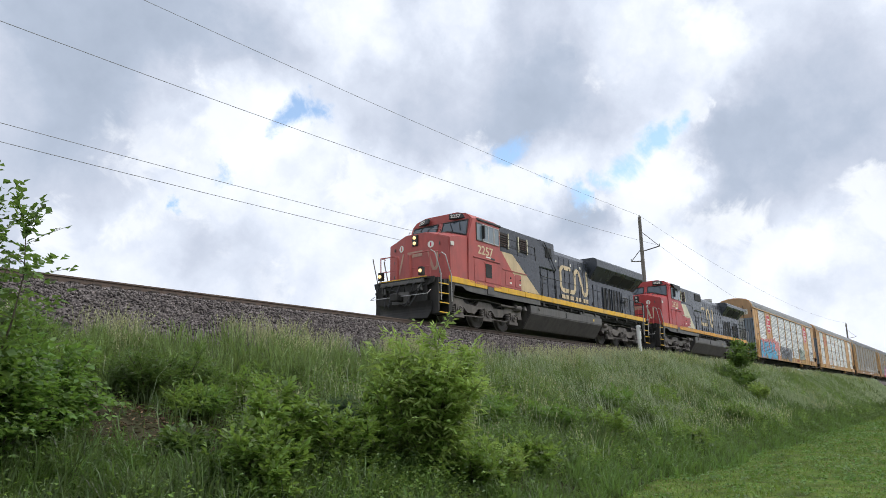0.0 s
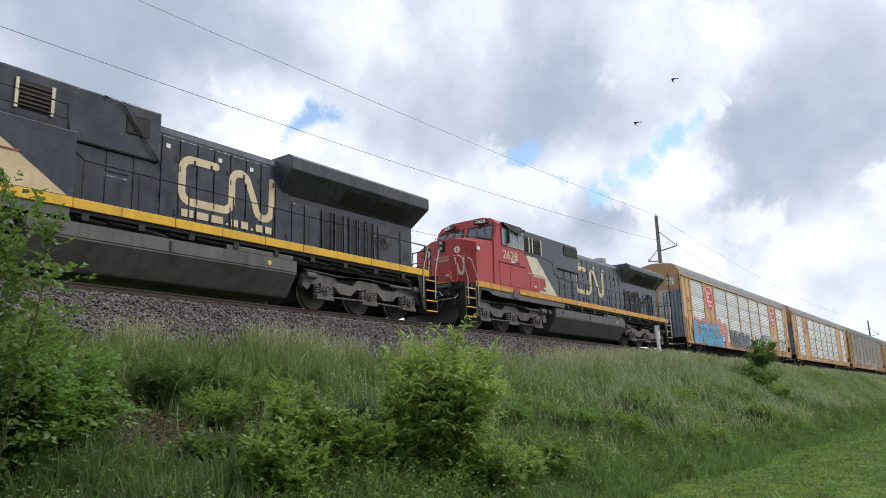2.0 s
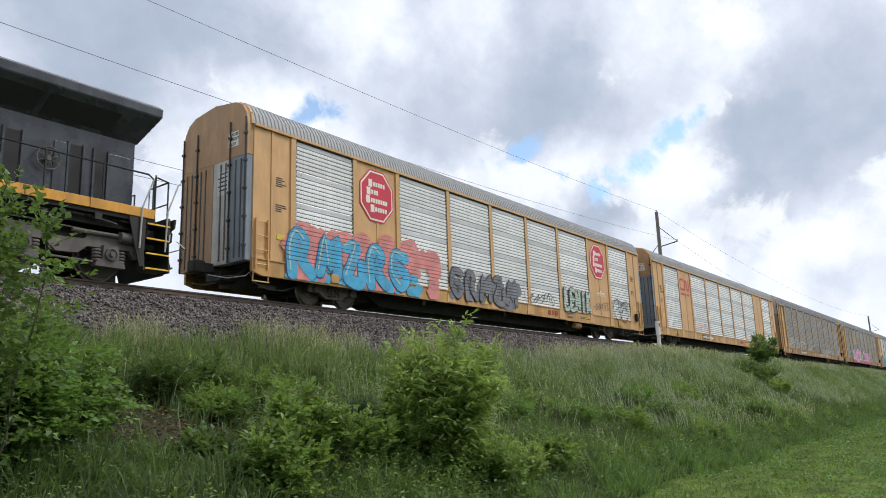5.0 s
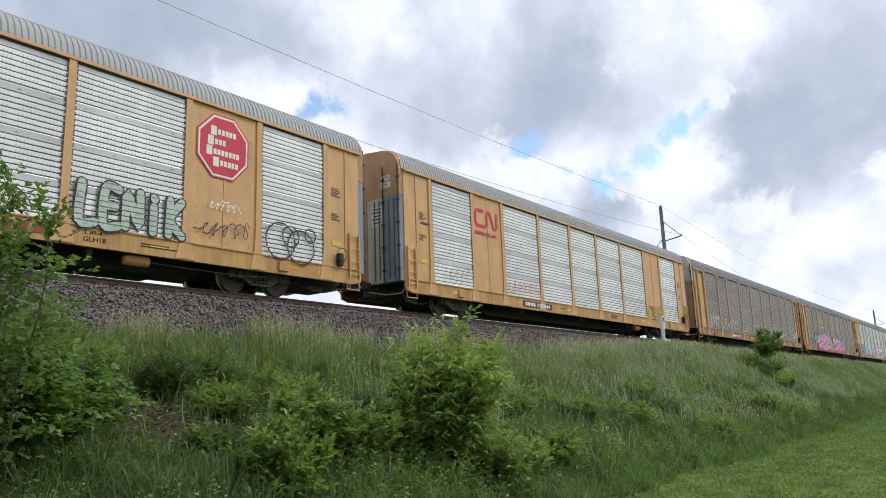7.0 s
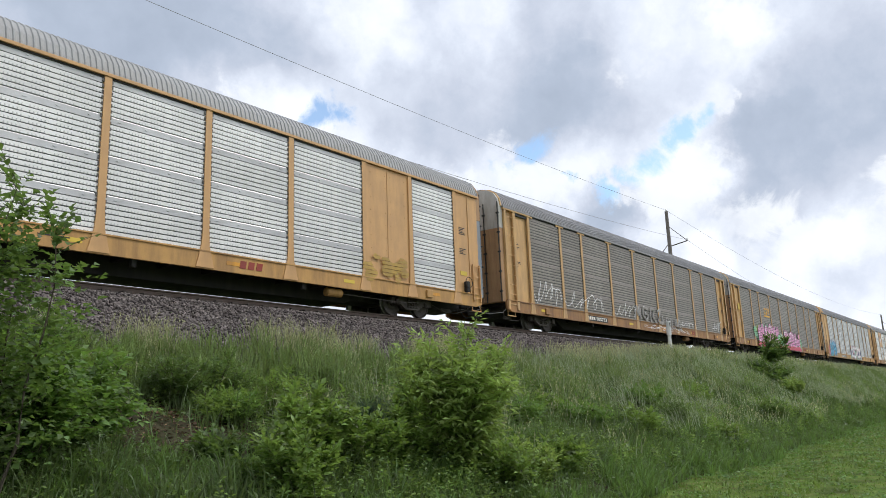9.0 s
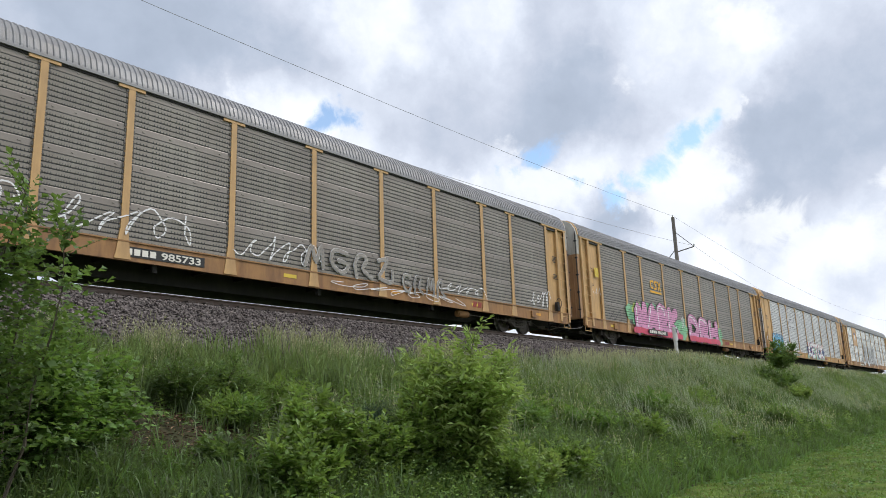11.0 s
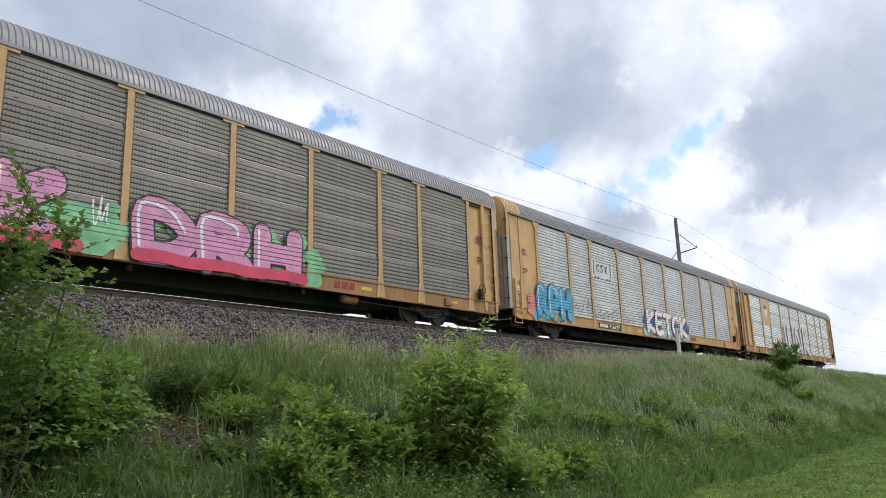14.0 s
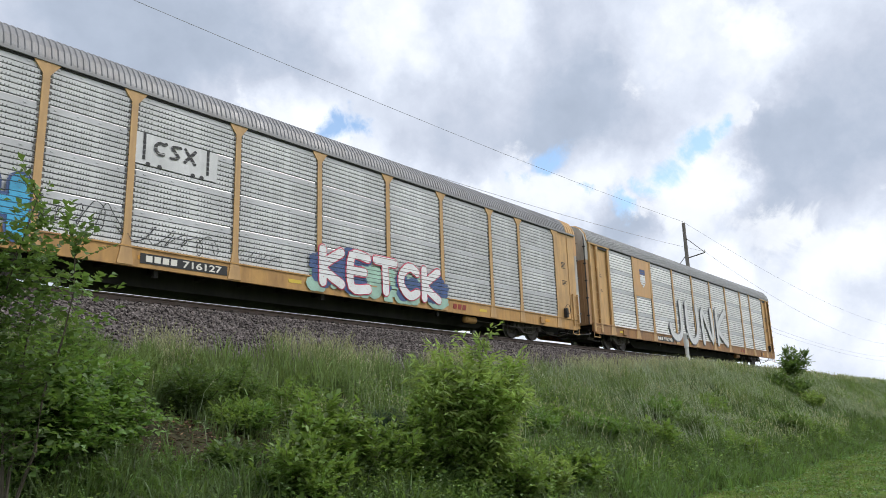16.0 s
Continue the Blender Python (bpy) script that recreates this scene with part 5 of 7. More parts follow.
        bm = bmesh.new()
        c0 = x0 - d * 0.55
        bx(bm, min(c0, x0 + d * 0.3), max(c0, x0 + d * 0.3), -0.13, 0.13, 0.78, 1.0, 0.03)
        bx(bm, c0 - 0.1, c0 + 0.1, -0.17, 0.13, 0.74, 1.04, 0.05)
        part("coupler", bm, M["frame"], root)
        bm = bmesh.new()
        for k in range(4):
            y = (-0.75, -0.5, 0.5, 0.75)[k]
            tube(bm, [(x0 - d * 0.04, y, 1.15), (x0 - d * 0.22, y * 0.95, 0.85), (x0 - d * 0.4, y * 0.8, 0.55), (x0 - d * 0.55, y * 0.6, 0.62)], 0.025, 6)
        tube(bm, [(x0 - d * 0.05, -1.1, 1.35), (x0 - d * 0.15, -0.6, 1.1), (x0 - d * 0.15, 0.2, 1.2), (x0 - d * 0.06, 1.1, 1.38)], 0.02, 6)
        for k in range(7):
            y = -1.05 + k * 0.35
            tube(bm, [(x0 - d * 0.02, y, 1.5), (x0 - d * (0.16 + 0.05 * (k % 3)), y + 0.06, 1.36), (x0 - d * 0.2, y + 0.14, 1.18 - 0.08 * (k % 2)), (x0 - d * 0.02, y + 0.2, 1.05)], 0.028, 6)
        part("air_hose", bm, M["rail_black"], root)
        bm = bmesh.new()
        bx(bm, *sorted((x0 - d * 0.02, x0 - d * 0.16)), -0.42, 0.42, 0.66, 1.14, 0.03)
        bx(bm, *sorted((x0 - d * 0.01, x0 - d * 0.1)), -1.05, 1.05, 1.42, 1.56, 0.02)
        for y in (-0.86, 0.86):
            bx(bm, *sorted((x0 - d * 0.01, x0 - d * 0.12)), y - 0.1, y + 0.1, 1.12, 1.34, 0.02)
        part("draft_gear_box", bm, M["tank"], root)
        bm = bmesh.new()
        tube(bm, [(x0 - d * 0.08, -1.35, 1.1), (x0 - d * 0.3, -1.38, 0.95), (x0 - d * 0.3, 1.38, 0.95), (x0 - d * 0.08, 1.35, 1.1)], 0.014, 5)
        part("uncoupling_lever", bm, M["pipe"], root)
        # corner steps with yellow edges, and grab irons
        for s in (-1, 1):
            bm = bmesh.new()
            for xx in (x0 + d * 0.2, x0 + d * 0.86):
                prism(bm, [(xx - 0.02, 0.25), (xx + 0.02, 0.25), (xx + 0.02 + d * 0.12, 1.6), (xx - 0.02, 1.6)], "y", s * 0.95, s * (W - 0.02))
            prism(bm, [(x0 + d * 0.88, 0.35), (x0 + d * 0.98, 0.32), (x0 + d * 1.3, 1.5), (x0 + d * 0.86, 1.55)], "y", s * (W - 0.05), s * (W - 0.02))
            part("step_well", bm, M["frame"], root)
            for k in range(4):
                z = 0.28 + k * 0.36
                st = part("step", bx(bmesh.new(), *sorted((x0 + d * 0.23, x0 + d * 0.83)), *sorted((s * 0.98, s * (W - 0.03))), z, z + 0.035), M["rail_black"], root)
                part("step_edge", bx(bmesh.new(), *sorted((x0 + d * 0.23, x0 + d * 0.83)), *sorted((s * (W - 0.03), s * (W + 0.005))), z + 0.005, z + 0.042), M["step"], st, "yellow step edge")
            rail_mat = M["pipe"]
            for xx in (0.28, 0.95):
                bm = bmesh.new()
                tube(bm, [(x0 + d * (xx + 0.06), s * W, 0.75), (x0 + d * (xx + 0.04), s * (W + 0.02), 1.75), (x0 + d * (xx - 0.25), s * (W - 0.03), 2.5), (x0 + d * (xx - 0.38), s * (W - 0.12), 2.6)], 0.022, 7)
                part("grab_iron", bm, rail_mat, root, "bare grey grab iron")
            bm = bmesh.new()
            tube(bm, [(x0 + d * 0.12, s * 1.2, 1.62), (x0 + d * 0.12, s * 1.2, 2.62), (x0 + d * 0.5, s * 1.3, 2.64)], 0.024, 6)
            tube(bm, [(x0 + d * 0.12, s * 0.35, 1.62), (x0 + d * 0.12, s * 0.35, 2.6), (x0 + d * 0.12, s * 1.2, 2.62)], 0.024, 6)
            tube(bm, [(x0 + d * 0.12, s * 0.35, 2.05), (x0 + d * 0.12, s * 1.2, 2.05)], 0.018, 6)
            part("end_handrail", bm, red if end == "front" else M["rail_black"], root)
    for s in (-1, 1):
        bm = bmesh.new()
        bx(bm, 1.5, 1.66, s * 0.98 - 0.1, s * 0.98 + 0.1, 1.68, 2.0, 0.02)
        part("ditch_light_box", bm, M["frame"] if not old else red, root)
        part("ditch_light", lathe(bmesh.new(), [(0.07, 0), (0.062, -0.03), (0.02, -0.045)], (1.5, s * 0.98, 1.84), "x", 14), M["lamp"] if not old else M["lamp_off"], root, "lit amber ditch light" if not old else "unlit ditch light")
    for s in (-1, 1):
        part("gate_post", bx(bmesh.new(), 1.66, 1.8, s * 0.3 - 0.05, s * 0.3 + 0.05, 1.6, 2.55, 0.015), red, root)
    # nose
    bm = bmesh.new()
    lo = [bm.verts.new((x, y, 1.62)) for x, y in ((2.42, -0.5), (2.68, -1.5), (4.3, -1.5), (4.3, 1.5), (2.68, 1.5), (2.42, 0.5))]
    hi = [bm.verts.new(p) for p in ((2.52, -0.5, 3.56), (2.71, -1.48, 3.28), (4.3, -1.48, 3.56), (4.3, 1.48, 3.56), (2.71, 1.48, 3.28), (2.52, 0.5, 3.56))]
    back = [bm.verts.new(p) for p in ((4.3, -0.5, 3.86), (4.3, 0.5, 3.86))]
    for i in range(6):
        if i != 2:
            bm.faces.new((lo[i], lo[(i + 1) % 6], hi[(i + 1) % 6], hi[i]))
    bm.faces.new((lo[2], lo[3], hi[3], back[1], back[0], hi[2]))
    bm.faces.new((hi[0], hi[1], hi[2], back[0]))
    bm.faces.new((hi[0], back[0], back[1], hi[5]))
    bm.faces.new((hi[5], back[1], hi[3], hi[4]))
    bm.faces.new(lo)
    bmesh.ops.bevel(bm, geom=list(bm.edges), offset=0.035, segments=2, affect="EDGES")
    nose = part("nose", bm, red, root, "red sloping nose")
    part("cream_band", prism(bmesh.new(), [(2.46, 2.62), (2.47, 2.85), (2.455, 2.85), (2.445, 2.62)], "y", -0.36, 0.36), M["old_cream"], nose)
    # painted chevron and round crest on the slanted nose sides
    ang = math.atan2(1.0, 0.26)
    for s in (-1, 1):
        def slant(k, z, off=0.012):
            x, y = 2.42 + 0.26 * k + 0.1 * (1 - 0.7 * k) * (z - 1.62) / 1.94, 0.5 + 1.0 * k
            return (x - math.sin(ang) * off, s * (y + math.cos(ang) * off), z)
        bm = bmesh.new()
        bm.faces.new([bm.verts.new(slant(k, z)) for k, z in ((0.06, 2.84), (0.13, 2.84), (0.37, 2.12), (0.34, 2.02), (0.30, 2.02), (0.20, 2.3))])
        bm.faces.new([bm.verts.new(slant(k, z, 0.016)) for k, z in ((0.33, 2.02), (0.46, 2.02), (0.52, 2.12), (0.53, 2.75), (0.46, 2.75), (0.45, 2.2), (0.37, 2.12))])
        part("chevron", bm, M["old_cream"] if not old else cream, nose)
        bm = bmesh.new()
        bm.faces.new([bm.verts.new(slant(0.22 + 0.13 * math.cos(j * 0.52), 3.05 + 0.14 * math.sin(j * 0.52))) for j in range(12)])
        part("crest", bm, M["white"], nose, "white crest")
        bm = bmesh.new()
        bm.faces.new([bm.verts.new(slant(k, z, 0.018)) for k, z in ((0.195, 2.97), (0.245, 2.97), (0.245, 3.13), (0.195, 3.13))])
        part("crest_mark", bm, M["red_logo"], nose)
        for z in (1.95, 2.55, 3.05):
            part("door_hinge", tube(bmesh.new(), [slant(0.6, z - 0.06, 0.03), slant(0.6, z + 0.06, 0.03)], 0.025, 6), M["tank"], nose)
    part("sand_cover", bx(bmesh.new(), 2.75, 2.95, -1.535, -1.5, 2.95, 3.1, 0.005), M["white"], nose)
    bm = bmesh.new()
    bx(bm, 2.44, 2.6, -0.14, 0.14, 3.06, 3.5, 0.03)
    part("headlight_box", bm, M["plate"], nose)
    for z in (3.17, 3.39):
        part("headlight", lathe(bmesh.new(), [(0.07, 0), (0.065, -0.03), (0.02, -0.05)], (2.44, 0, z), "x", 14), M["lamp"] if not old else M["lamp_off"], nose, "lit amber headlight" if not old else "unlit headlight")
    for bar in ([(2.7, -0.5, 3.55), (2.75, -0.5, 3.72), (3.5, -0.5, 3.86), (3.55, -0.5, 3.7)], [(2.7, 0.5, 3.55), (2.75, 0.5, 3.72), (3.5, 0.5, 3.86), (3.55, 0.5, 3.7)],
                [(2.8, -0.9, 3.42), (2.85, -0.9, 3.55), (3.5, -1.0, 3.66), (3.55, -1.0, 3.55)]):
        part("grab_iron", tube(bmesh.new(), bar, 0.014, 5), M["rail_black"], nose)
    # cab
    bm = bmesh.new()
    side = [(3.85, 1.62), (3.95, 3.5), (4.28, 4.32), (6.33, 4.32), (6.33, 1.62)]
    prism(bm, side, "y", -W, W)
    prism(bm, [(-1.52, 4.3), (-1.3, 4.52), (-0.8, 4.66), (0.8, 4.66), (1.3, 4.52), (1.52, 4.3)], "x", 4.27, 6.33)
    bmesh.ops.bevel(bm, geom=[e for e in bm.edges if e.calc_length() > 0.5], offset=0.02, segments=2, affect="EDGES")
    cab = part("cab", bm, red, root, "red crew cab")
    part("roof_gutter", bx(bmesh.new(), 4.6, 6.4, -W - 0.04, -W + 0.1, 4.27, 4.36, 0.015), M["rail_black"], cab)
    for x0, x1 in ((4.55, 4.92), (5.02, 5.38), (5.42, 5.78), (5.88, 6.2)):
        for s in (-1, 1):
            y = s * (W + 0.012)
            bm = bmesh.new()
            for q in ((x0 - 0.035, x0, 3.43, 4.17), (x1, x1 + 0.035, 3.43, 4.17), (x0, x1, 3.43, 3.47), (x0, x1, 4.13, 4.17)):
                bx(bm, q[0], q[1], y - 0.02, y + 0.02, q[2], q[3])
            w = part("side_window", bm, M["pipe"] if x0 > 5.0 else M["tank"], cab, "framed cab window")
            part("pane", bx(bmesh.new(), x0, x1, y - 0.01, y + 0.003, 3.47, 4.13), M["glass"], w)
    part("mirror", bx(bmesh.new(), 4.93, 5.0, -W - 0.14, -W - 0.02, 3.55, 4.1, 0.01), M["rail_black"], cab)
    if old:
        bm = bmesh.new()
        prism(bm, [(4.5, 4.34), (6.0, 4.34), (5.9, 4.0), (5.6, 4.06), (5.3, 4.1), (4.9, 4.18)], "y", -W - 0.12, -W - 0.1)
        prism(bm, [(4.5, 4.34), (6.0, 4.34), (6.0, 4.37), (4.5, 4.37)], "y", -W - 0.12, -W)
        part("sun_awning", bm, M["rail_black"], cab, "torn black sun awning")
    for s in (-1, 1):
        def glassq(y, k, off):
            return (3.95 + 0.33 * k - 0.93 * off, s * y, 3.5 + 0.82 * k + 0.37 * off)
        bm = bmesh.new()
        q = [(0.14, 0.44), (0.5, 0.42), (1.42, 0.07), (1.36, 0.90), (0.14, 0.93)]
        bm.faces.new([bm.verts.new(glassq(y, k, 0.03)) for y, k in q])
        ws = part("windscreen", bm, M["dark_glass"], cab, "dark slanted windscreen")
        bm = bmesh.new()
        for (ya, ka), (yb, kb) in zip(q, q[1:] + q[:1]):
            tube(bm, [glassq(ya, ka, 0.03), glassq(yb, kb, 0.03)], 0.03, 5)
        part("windscreen_frame", bm, M["rail_black"], ws)
        bm = bmesh.new()
        tube(bm, [glassq(0.5, 0.85, 0.05), glassq(0.75, 0.3, 0.06)], 0.012, 4)
        tube(bm, [glassq(0.95, 0.85, 0.05), glassq(1.1, 0.35, 0.06)], 0.012, 4)
        part("wiper", bm, M["rail_black"], ws)
        # number box above the windscreen
        bm = bmesh.new()
        bx(bm, -0.04, 0.06, -0.36, 0.36, -0.12, 0.12, 0.03)
        bm.transform(Matrix.Translation((4.22, s * 0.86, 4.47)) @ Matrix.Rotation(radians(-s * 20), 4, "Z") @ Matrix.Rotation(radians(14), 4, "Y"))
        nb = part("number_board", bm, M["plate"], cab, "black number board")
        t = lettering("number", number, 0.2, 0, 0, 0, M["white"], nb, "", 0.004, 1.05)
        t.matrix_local = Matrix.Translation((4.22, s * 0.86, 4.47)) @ Matrix.Rotation(radians(-s * 20), 4, "Z") @ Matrix.Rotation(radians(14), 4, "Y") @ Matrix.Translation((-0.045, 0.3, -0.075)) @ Matrix.Rotation(radians(-90), 4, "Z") @ Matrix.Rotation(radians(90), 4, "X")
    lettering("number", number, 0.5, 4.58, -W - 0.003, 2.9, M["logo_cream"], cab, "cream painted road number", 0.006, 1.16)
    bm = bmesh.new()
    bx(bm, 5.2, 5.62, -W - 0.005, -W, 2.80, 2.86)
    part("class_lettering", bm, M["white"], cab)
    # panels below the cab windows
    for x0, x1, z0, z1 in ((4.3, 5.05, 1.78, 2.68), (5.08, 6.28, 1.78, 2.62)):
        bm = bmesh.new()
        bx(bm, x0, x1, -W - 0.014, -W, z0, z1, 0.006)
        for k in range(4):
            lathe(bm, [(0.016, 0), (0.016, -0.012)], (x0 + 0.06, -W - 0.014, z0 + 0.08 + k * (z1 - z0 - 0.16) / 3), "y", 6)
            lathe(bm, [(0.016, 0), (0.016, -0.012)], (x1 - 0.06, -W - 0.014, z0 + 0.08 + k * (z1 - z0 - 0.16) / 3), "y", 6)
        part("access_panel", bm, red, cab)
    part("ledge", bx(bmesh.new(), 4.25, 6.3, -W - 0.04, -W, 2.70, 2.74, 0.006), red, cab)
    if not old:
        part("vent", bx(bmesh.new(), 5.12, 5.58, -W - 0.03, -W - 0.01, 1.98, 2.55, 0.008), M["grille"], cab, "black mesh vent")
    part("handle_recess", bx(bmesh.new(), 5.55, 5.85, -W - 0.02, -W, 2.76, 2.84, 0.006), M["plate"], cab)
    # equipment compartment behind the cab, with its slanted colour bands
    y = -1.5
    ce = 9.15 if old else 9.75
    comp = part("compartment", bx(bmesh.new(), 6.34, ce, -1.5, 1.5, 1.62, 3.28, 0.02), black, root, "full-width compartment painted red, cream and black")
    bm = bmesh.new()
    prism(bm, [(6.345, 1.76), (ce - 1.65, 1.76), (6.45, 3.27), (6.345, 3.27)], "y", y - 0.008, y)
    part("red_band", bm, red, comp)
    bm = bmesh.new()
    prism(bm, [(ce - 1.65, 1.76), (ce - 0.13, 1.76), (7.35, 3.27), (6.45, 3.27)], "y", y - 0.008, y)
    part("cream_band", bm, cream, comp)
    for x0, x1, mat in ((6.7, 7.45, red), (7.5, 8.0, red)):
        bm = bmesh.new()
        bx(bm, x0, x1, y - 0.022, y - 0.008, 1.85, 2.42, 0.006)
        part("hatch", bm, mat, comp)
        part("latch", lathe(bmesh.new(), [(0.035, 0), (0.035, -0.03)], (x0 + 0.4, y - 0.02, 2.2), "y", 8), M["plate"], comp)
        part("decal", bx(bmesh.new(), x0 + 0.32, x0 + 0.48, y - 0.026, y - 0.02, 1.95, 2.02), M["white"], comp)
    part("ledge", bx(bmesh.new(), 6.5, ce - 1.2, y - 0.03, y, 2.5, 2.53), cream if old else red, comp)
    # upper hood with louvred intakes
    hw = 1.12
    up = part("upper_hood", bx(bmesh.new(), 6.36, 12.05, -hw, hw, 3.2, 4.55, 0.05), black, root, "black upper hood")
    for x0, x1 in (((6.85, 7.7), (8.5, 9.35)) if not old else ((6.5, 7.4), (7.62, 8.45))):
        g = part("intake", bx(bmesh.new(), x0, x1, -hw - 0.015, -hw, 3.62, 4.28), M["grille"], up, "louvred air intake")
        for k in range(6):
            part("louvre", bx(bmesh.new(), x0 + 0.09, x1 - 0.09, -hw - 0.05, -hw - 0.01, 3.66 + k * 0.1, 3.7 + k * 0.1), M["louver"], g)
        for xx in (x0, x1 - 0.07):
            part("frame_strip", bx(bmesh.new(), xx, xx + 0.07, -hw - 0.05, -hw, 3.6, 4.3), M["cream"], g, "cream frame strip")
    if old:
        g = part("intake", bx(bmesh.new(), 10.65, 12.0, -hw - 0.03, -hw, 3.95, 4.42, 0.01), M["grille"], up, "black screened intake")
        part("exhaust_stack", lathe(bmesh.new(), [(0.3, 0), (0.33, 0.1), (0.33, 0.26), (0.28, 0.28), (0.28, 0.2)], (16.0, -0.45, 4.36), "z", 18), M["pipe"], root, "round silver exhaust stack")
    else:
        part("hatch", bx(bmesh.new(), 11.1, 11.7, -hw - 0.02, -hw, 3.75, 4.25, 0.02), M["grille"], up)
        bm = bmesh.new()
        tube(bm, [(10.5, -hw - 0.05, 4.5), (11.0, -hw - 0.06, 4.4), (12.0, -hw - 0.06, 3.2)], 0.025, 5)
        part("conduit", bm, black, up)
    # lower hood under the walkway rail
    bm = bmesh.new()
    bx(bm, ce, 12.05, -1.02, 1.02, 1.55, 3.3, 0.02)
    low = part("blower_hood", bm, black, root, "black blower housing")
    for x0, x1, z0, z1 in (*(((9.3, 9.85, 1.7, 3.2),) if old else ()), (9.95, 10.6, 1.7, 3.2), (10.7, 11.3, 1.7, 2.6), (10.7, 11.3, 2.7, 3.2), (11.4, 11.95, 1.7, 3.2)):
        part("hood_door", bx(bmesh.new(), x0, x1, -1.045, -1.02, z0, z1, 0.012), black, low)
    # engine hood
    he = 17.42 if old else 16.4
    bm = bmesh.new()
    prism(bm, [(-1.0, 1.55), (-1.0, 4.1), (-0.85, 4.32), (0.85, 4.32), (1.0, 4.1), (1.0, 1.55)], "x", 12.06, he)
    eng = part("engine_hood", bm, black, root, "black engine hood with tall doors")
    for k in range(10 if old else 8):
        x0 = 12.15 + k * 0.53
        d = part("hood_door", bx(bmesh.new(), x0, x0 + 0.49, -1.03, -1.0, 1.72, 4.02, 0.012), black, eng)
        part("latch", bx(bmesh.new(), x0 + 0.4, x0 + 0.46, -1.055, -1.03, 1.95, 2.12, 0.008), M["plate"], d)
        part("latch", bx(bmesh.new(), x0 + 0.4, x0 + 0.46, -1.055, -1.03, 3.4, 3.55, 0.008), M["plate"], d)
        part("hinge", bx(bmesh.new(), x0 - 0.012, x0 + 0.012, -1.05, -1.028, 2.35, 2.5), M["plate"], d)
        part("hinge", bx(bmesh.new(), x0 - 0.012, x0 + 0.012, -1.05, -1.028, 3.15, 3.3), M["plate"], d)
        if k in (0, 3, 5):
            part("decal", bx(bmesh.new(), x0 + 0.1, x0 + 0.22, -1.045, -1.03, 3.7, 3.82), M["white"], d)
    bm = bmesh.new()
    for k in range(5):
        bx(bm, 12.4 + k * 0.8, 12.9 + k * 0.8, -0.6, 0.6, 4.3, 4.36 + 0.05 * (k % 2), 0.02)
    part("roof_hatch", bm, M["grey_black"], eng)
    rail_mark(root, 12.75 if not old else 11.9, 2.4, 2.95, 1.15, -1.036, M["logo_cream"], 0.215)
    if not old:
        x = 12.75
        for w in (0.36, 0.36, 0.36, 0.07, 0.23, 0.24, 0.07, 0.23, 0.23):
            part("web_lettering", bx(bmesh.new(), x, x + w, -1.062, -1.056, 1.98, 2.04 if w < 0.1 else 2.18), M["logo_cream"], eng, "cream lettering bar")
            x += w + 0.1
    # radiator section with overhanging wings
    bm = bmesh.new()
    bx(bm, he, 22.1, -1.0, 1.0, 1.55, 3.72, 0.02)
    rad = part("radiator_cab", bm, black, root, "black radiator compartment with louvres")
    bm = bmesh.new()
    w0 = 16.05 if not old else 17.4
    lip = 4.12 if old else 3.96
    prof = [(-W, lip), (-W, 4.34), (-1.35, 4.46), (1.35, 4.46), (W, 4.34), (W, lip), (1.0, lip - 0.66), (-1.0, lip - 0.66)]
    v0 = [bm.verts.new((w0, yy, zz)) for yy, zz in prof]
    v1 = [bm.verts.new((22.5 - (0.35 if zz < 3.5 else 0), yy, zz)) for yy, zz in prof]
    for i in range(8):
        bm.faces.new((v0[i], v0[(i + 1) % 8], v1[(i + 1) % 8], v1[i]))
    bm.faces.new(v0)
    bm.faces.new(v1)
    bmesh.ops.bevel(bm, geom=list(bm.edges), offset=0.02, segments=1, affect="EDGES")
    wing = part("radiator_wing", bm, M["grey_black"], root, "overhanging grey-black radiator wing")
    for x0, x1 in ((18.3, 19.6), (19.75, 21.4)):
        bm = bmesh.new()
        v = [bm.verts.new(p) for p in ((x0, -1.06, lip - 0.56), (x1, -1.06, lip - 0.56), (x1 + 0.1, -1.40, lip - 0.14), (x0 + 0.1, -1.40, lip - 0.14))]
        bm.faces.new(v)
        g = bmesh.ops.extrude_face_region(bm, geom=list(bm.faces))
        bmesh.ops.translate(bm, verts=[e for e in g["geom"] if isinstance(e, bmesh.types.BMVert)], vec=(0, -0.02, -0.02))
        part("radiator_screen", bm, M["grille"], wing)
    for x0, x1, z0, z1 in () if old else ((16.5, 16.95, 1.7, 3.1), (17.0, 17.45, 1.7, 3.1)):
        part("hood_door", bx(bmesh.new(), x0, x1, -1.03, -1.0, z0, z1, 0.012), black, rad)
    slots = ((17.75, 18.1), (18.3, 18.65), (18.95, 19.25), (19.4, 19.65), (19.8, 20.05)) if not old else ((17.6, 18.2), (18.3, 18.9), (19.1, 19.45), (20.5, 20.8), (21.1, 21.4))
    for k, (x0, x1) in enumerate(slots):
        zz = ((1.8, 3.05),) if not (old and k < 2) else ((1.8, 2.35), (2.45, 3.0))
        for z0, z1 in zz:
            g = part("louvre_opening", bx(bmesh.new(), x0, x1, -1.02, -0.99, z0, z1), M["grille"], rad, "dark louvre opening")
            part("frame_strip", bx(bmesh.new(), x0 - 0.05, x0, -1.05, -0.99, z0 - 0.05, z1 + 0.05), black, g)
            part("frame_strip", bx(bmesh.new(), x1, x1 + 0.05, -1.05, -0.99, z0 - 0.05, z1 + 0.05), black, g)
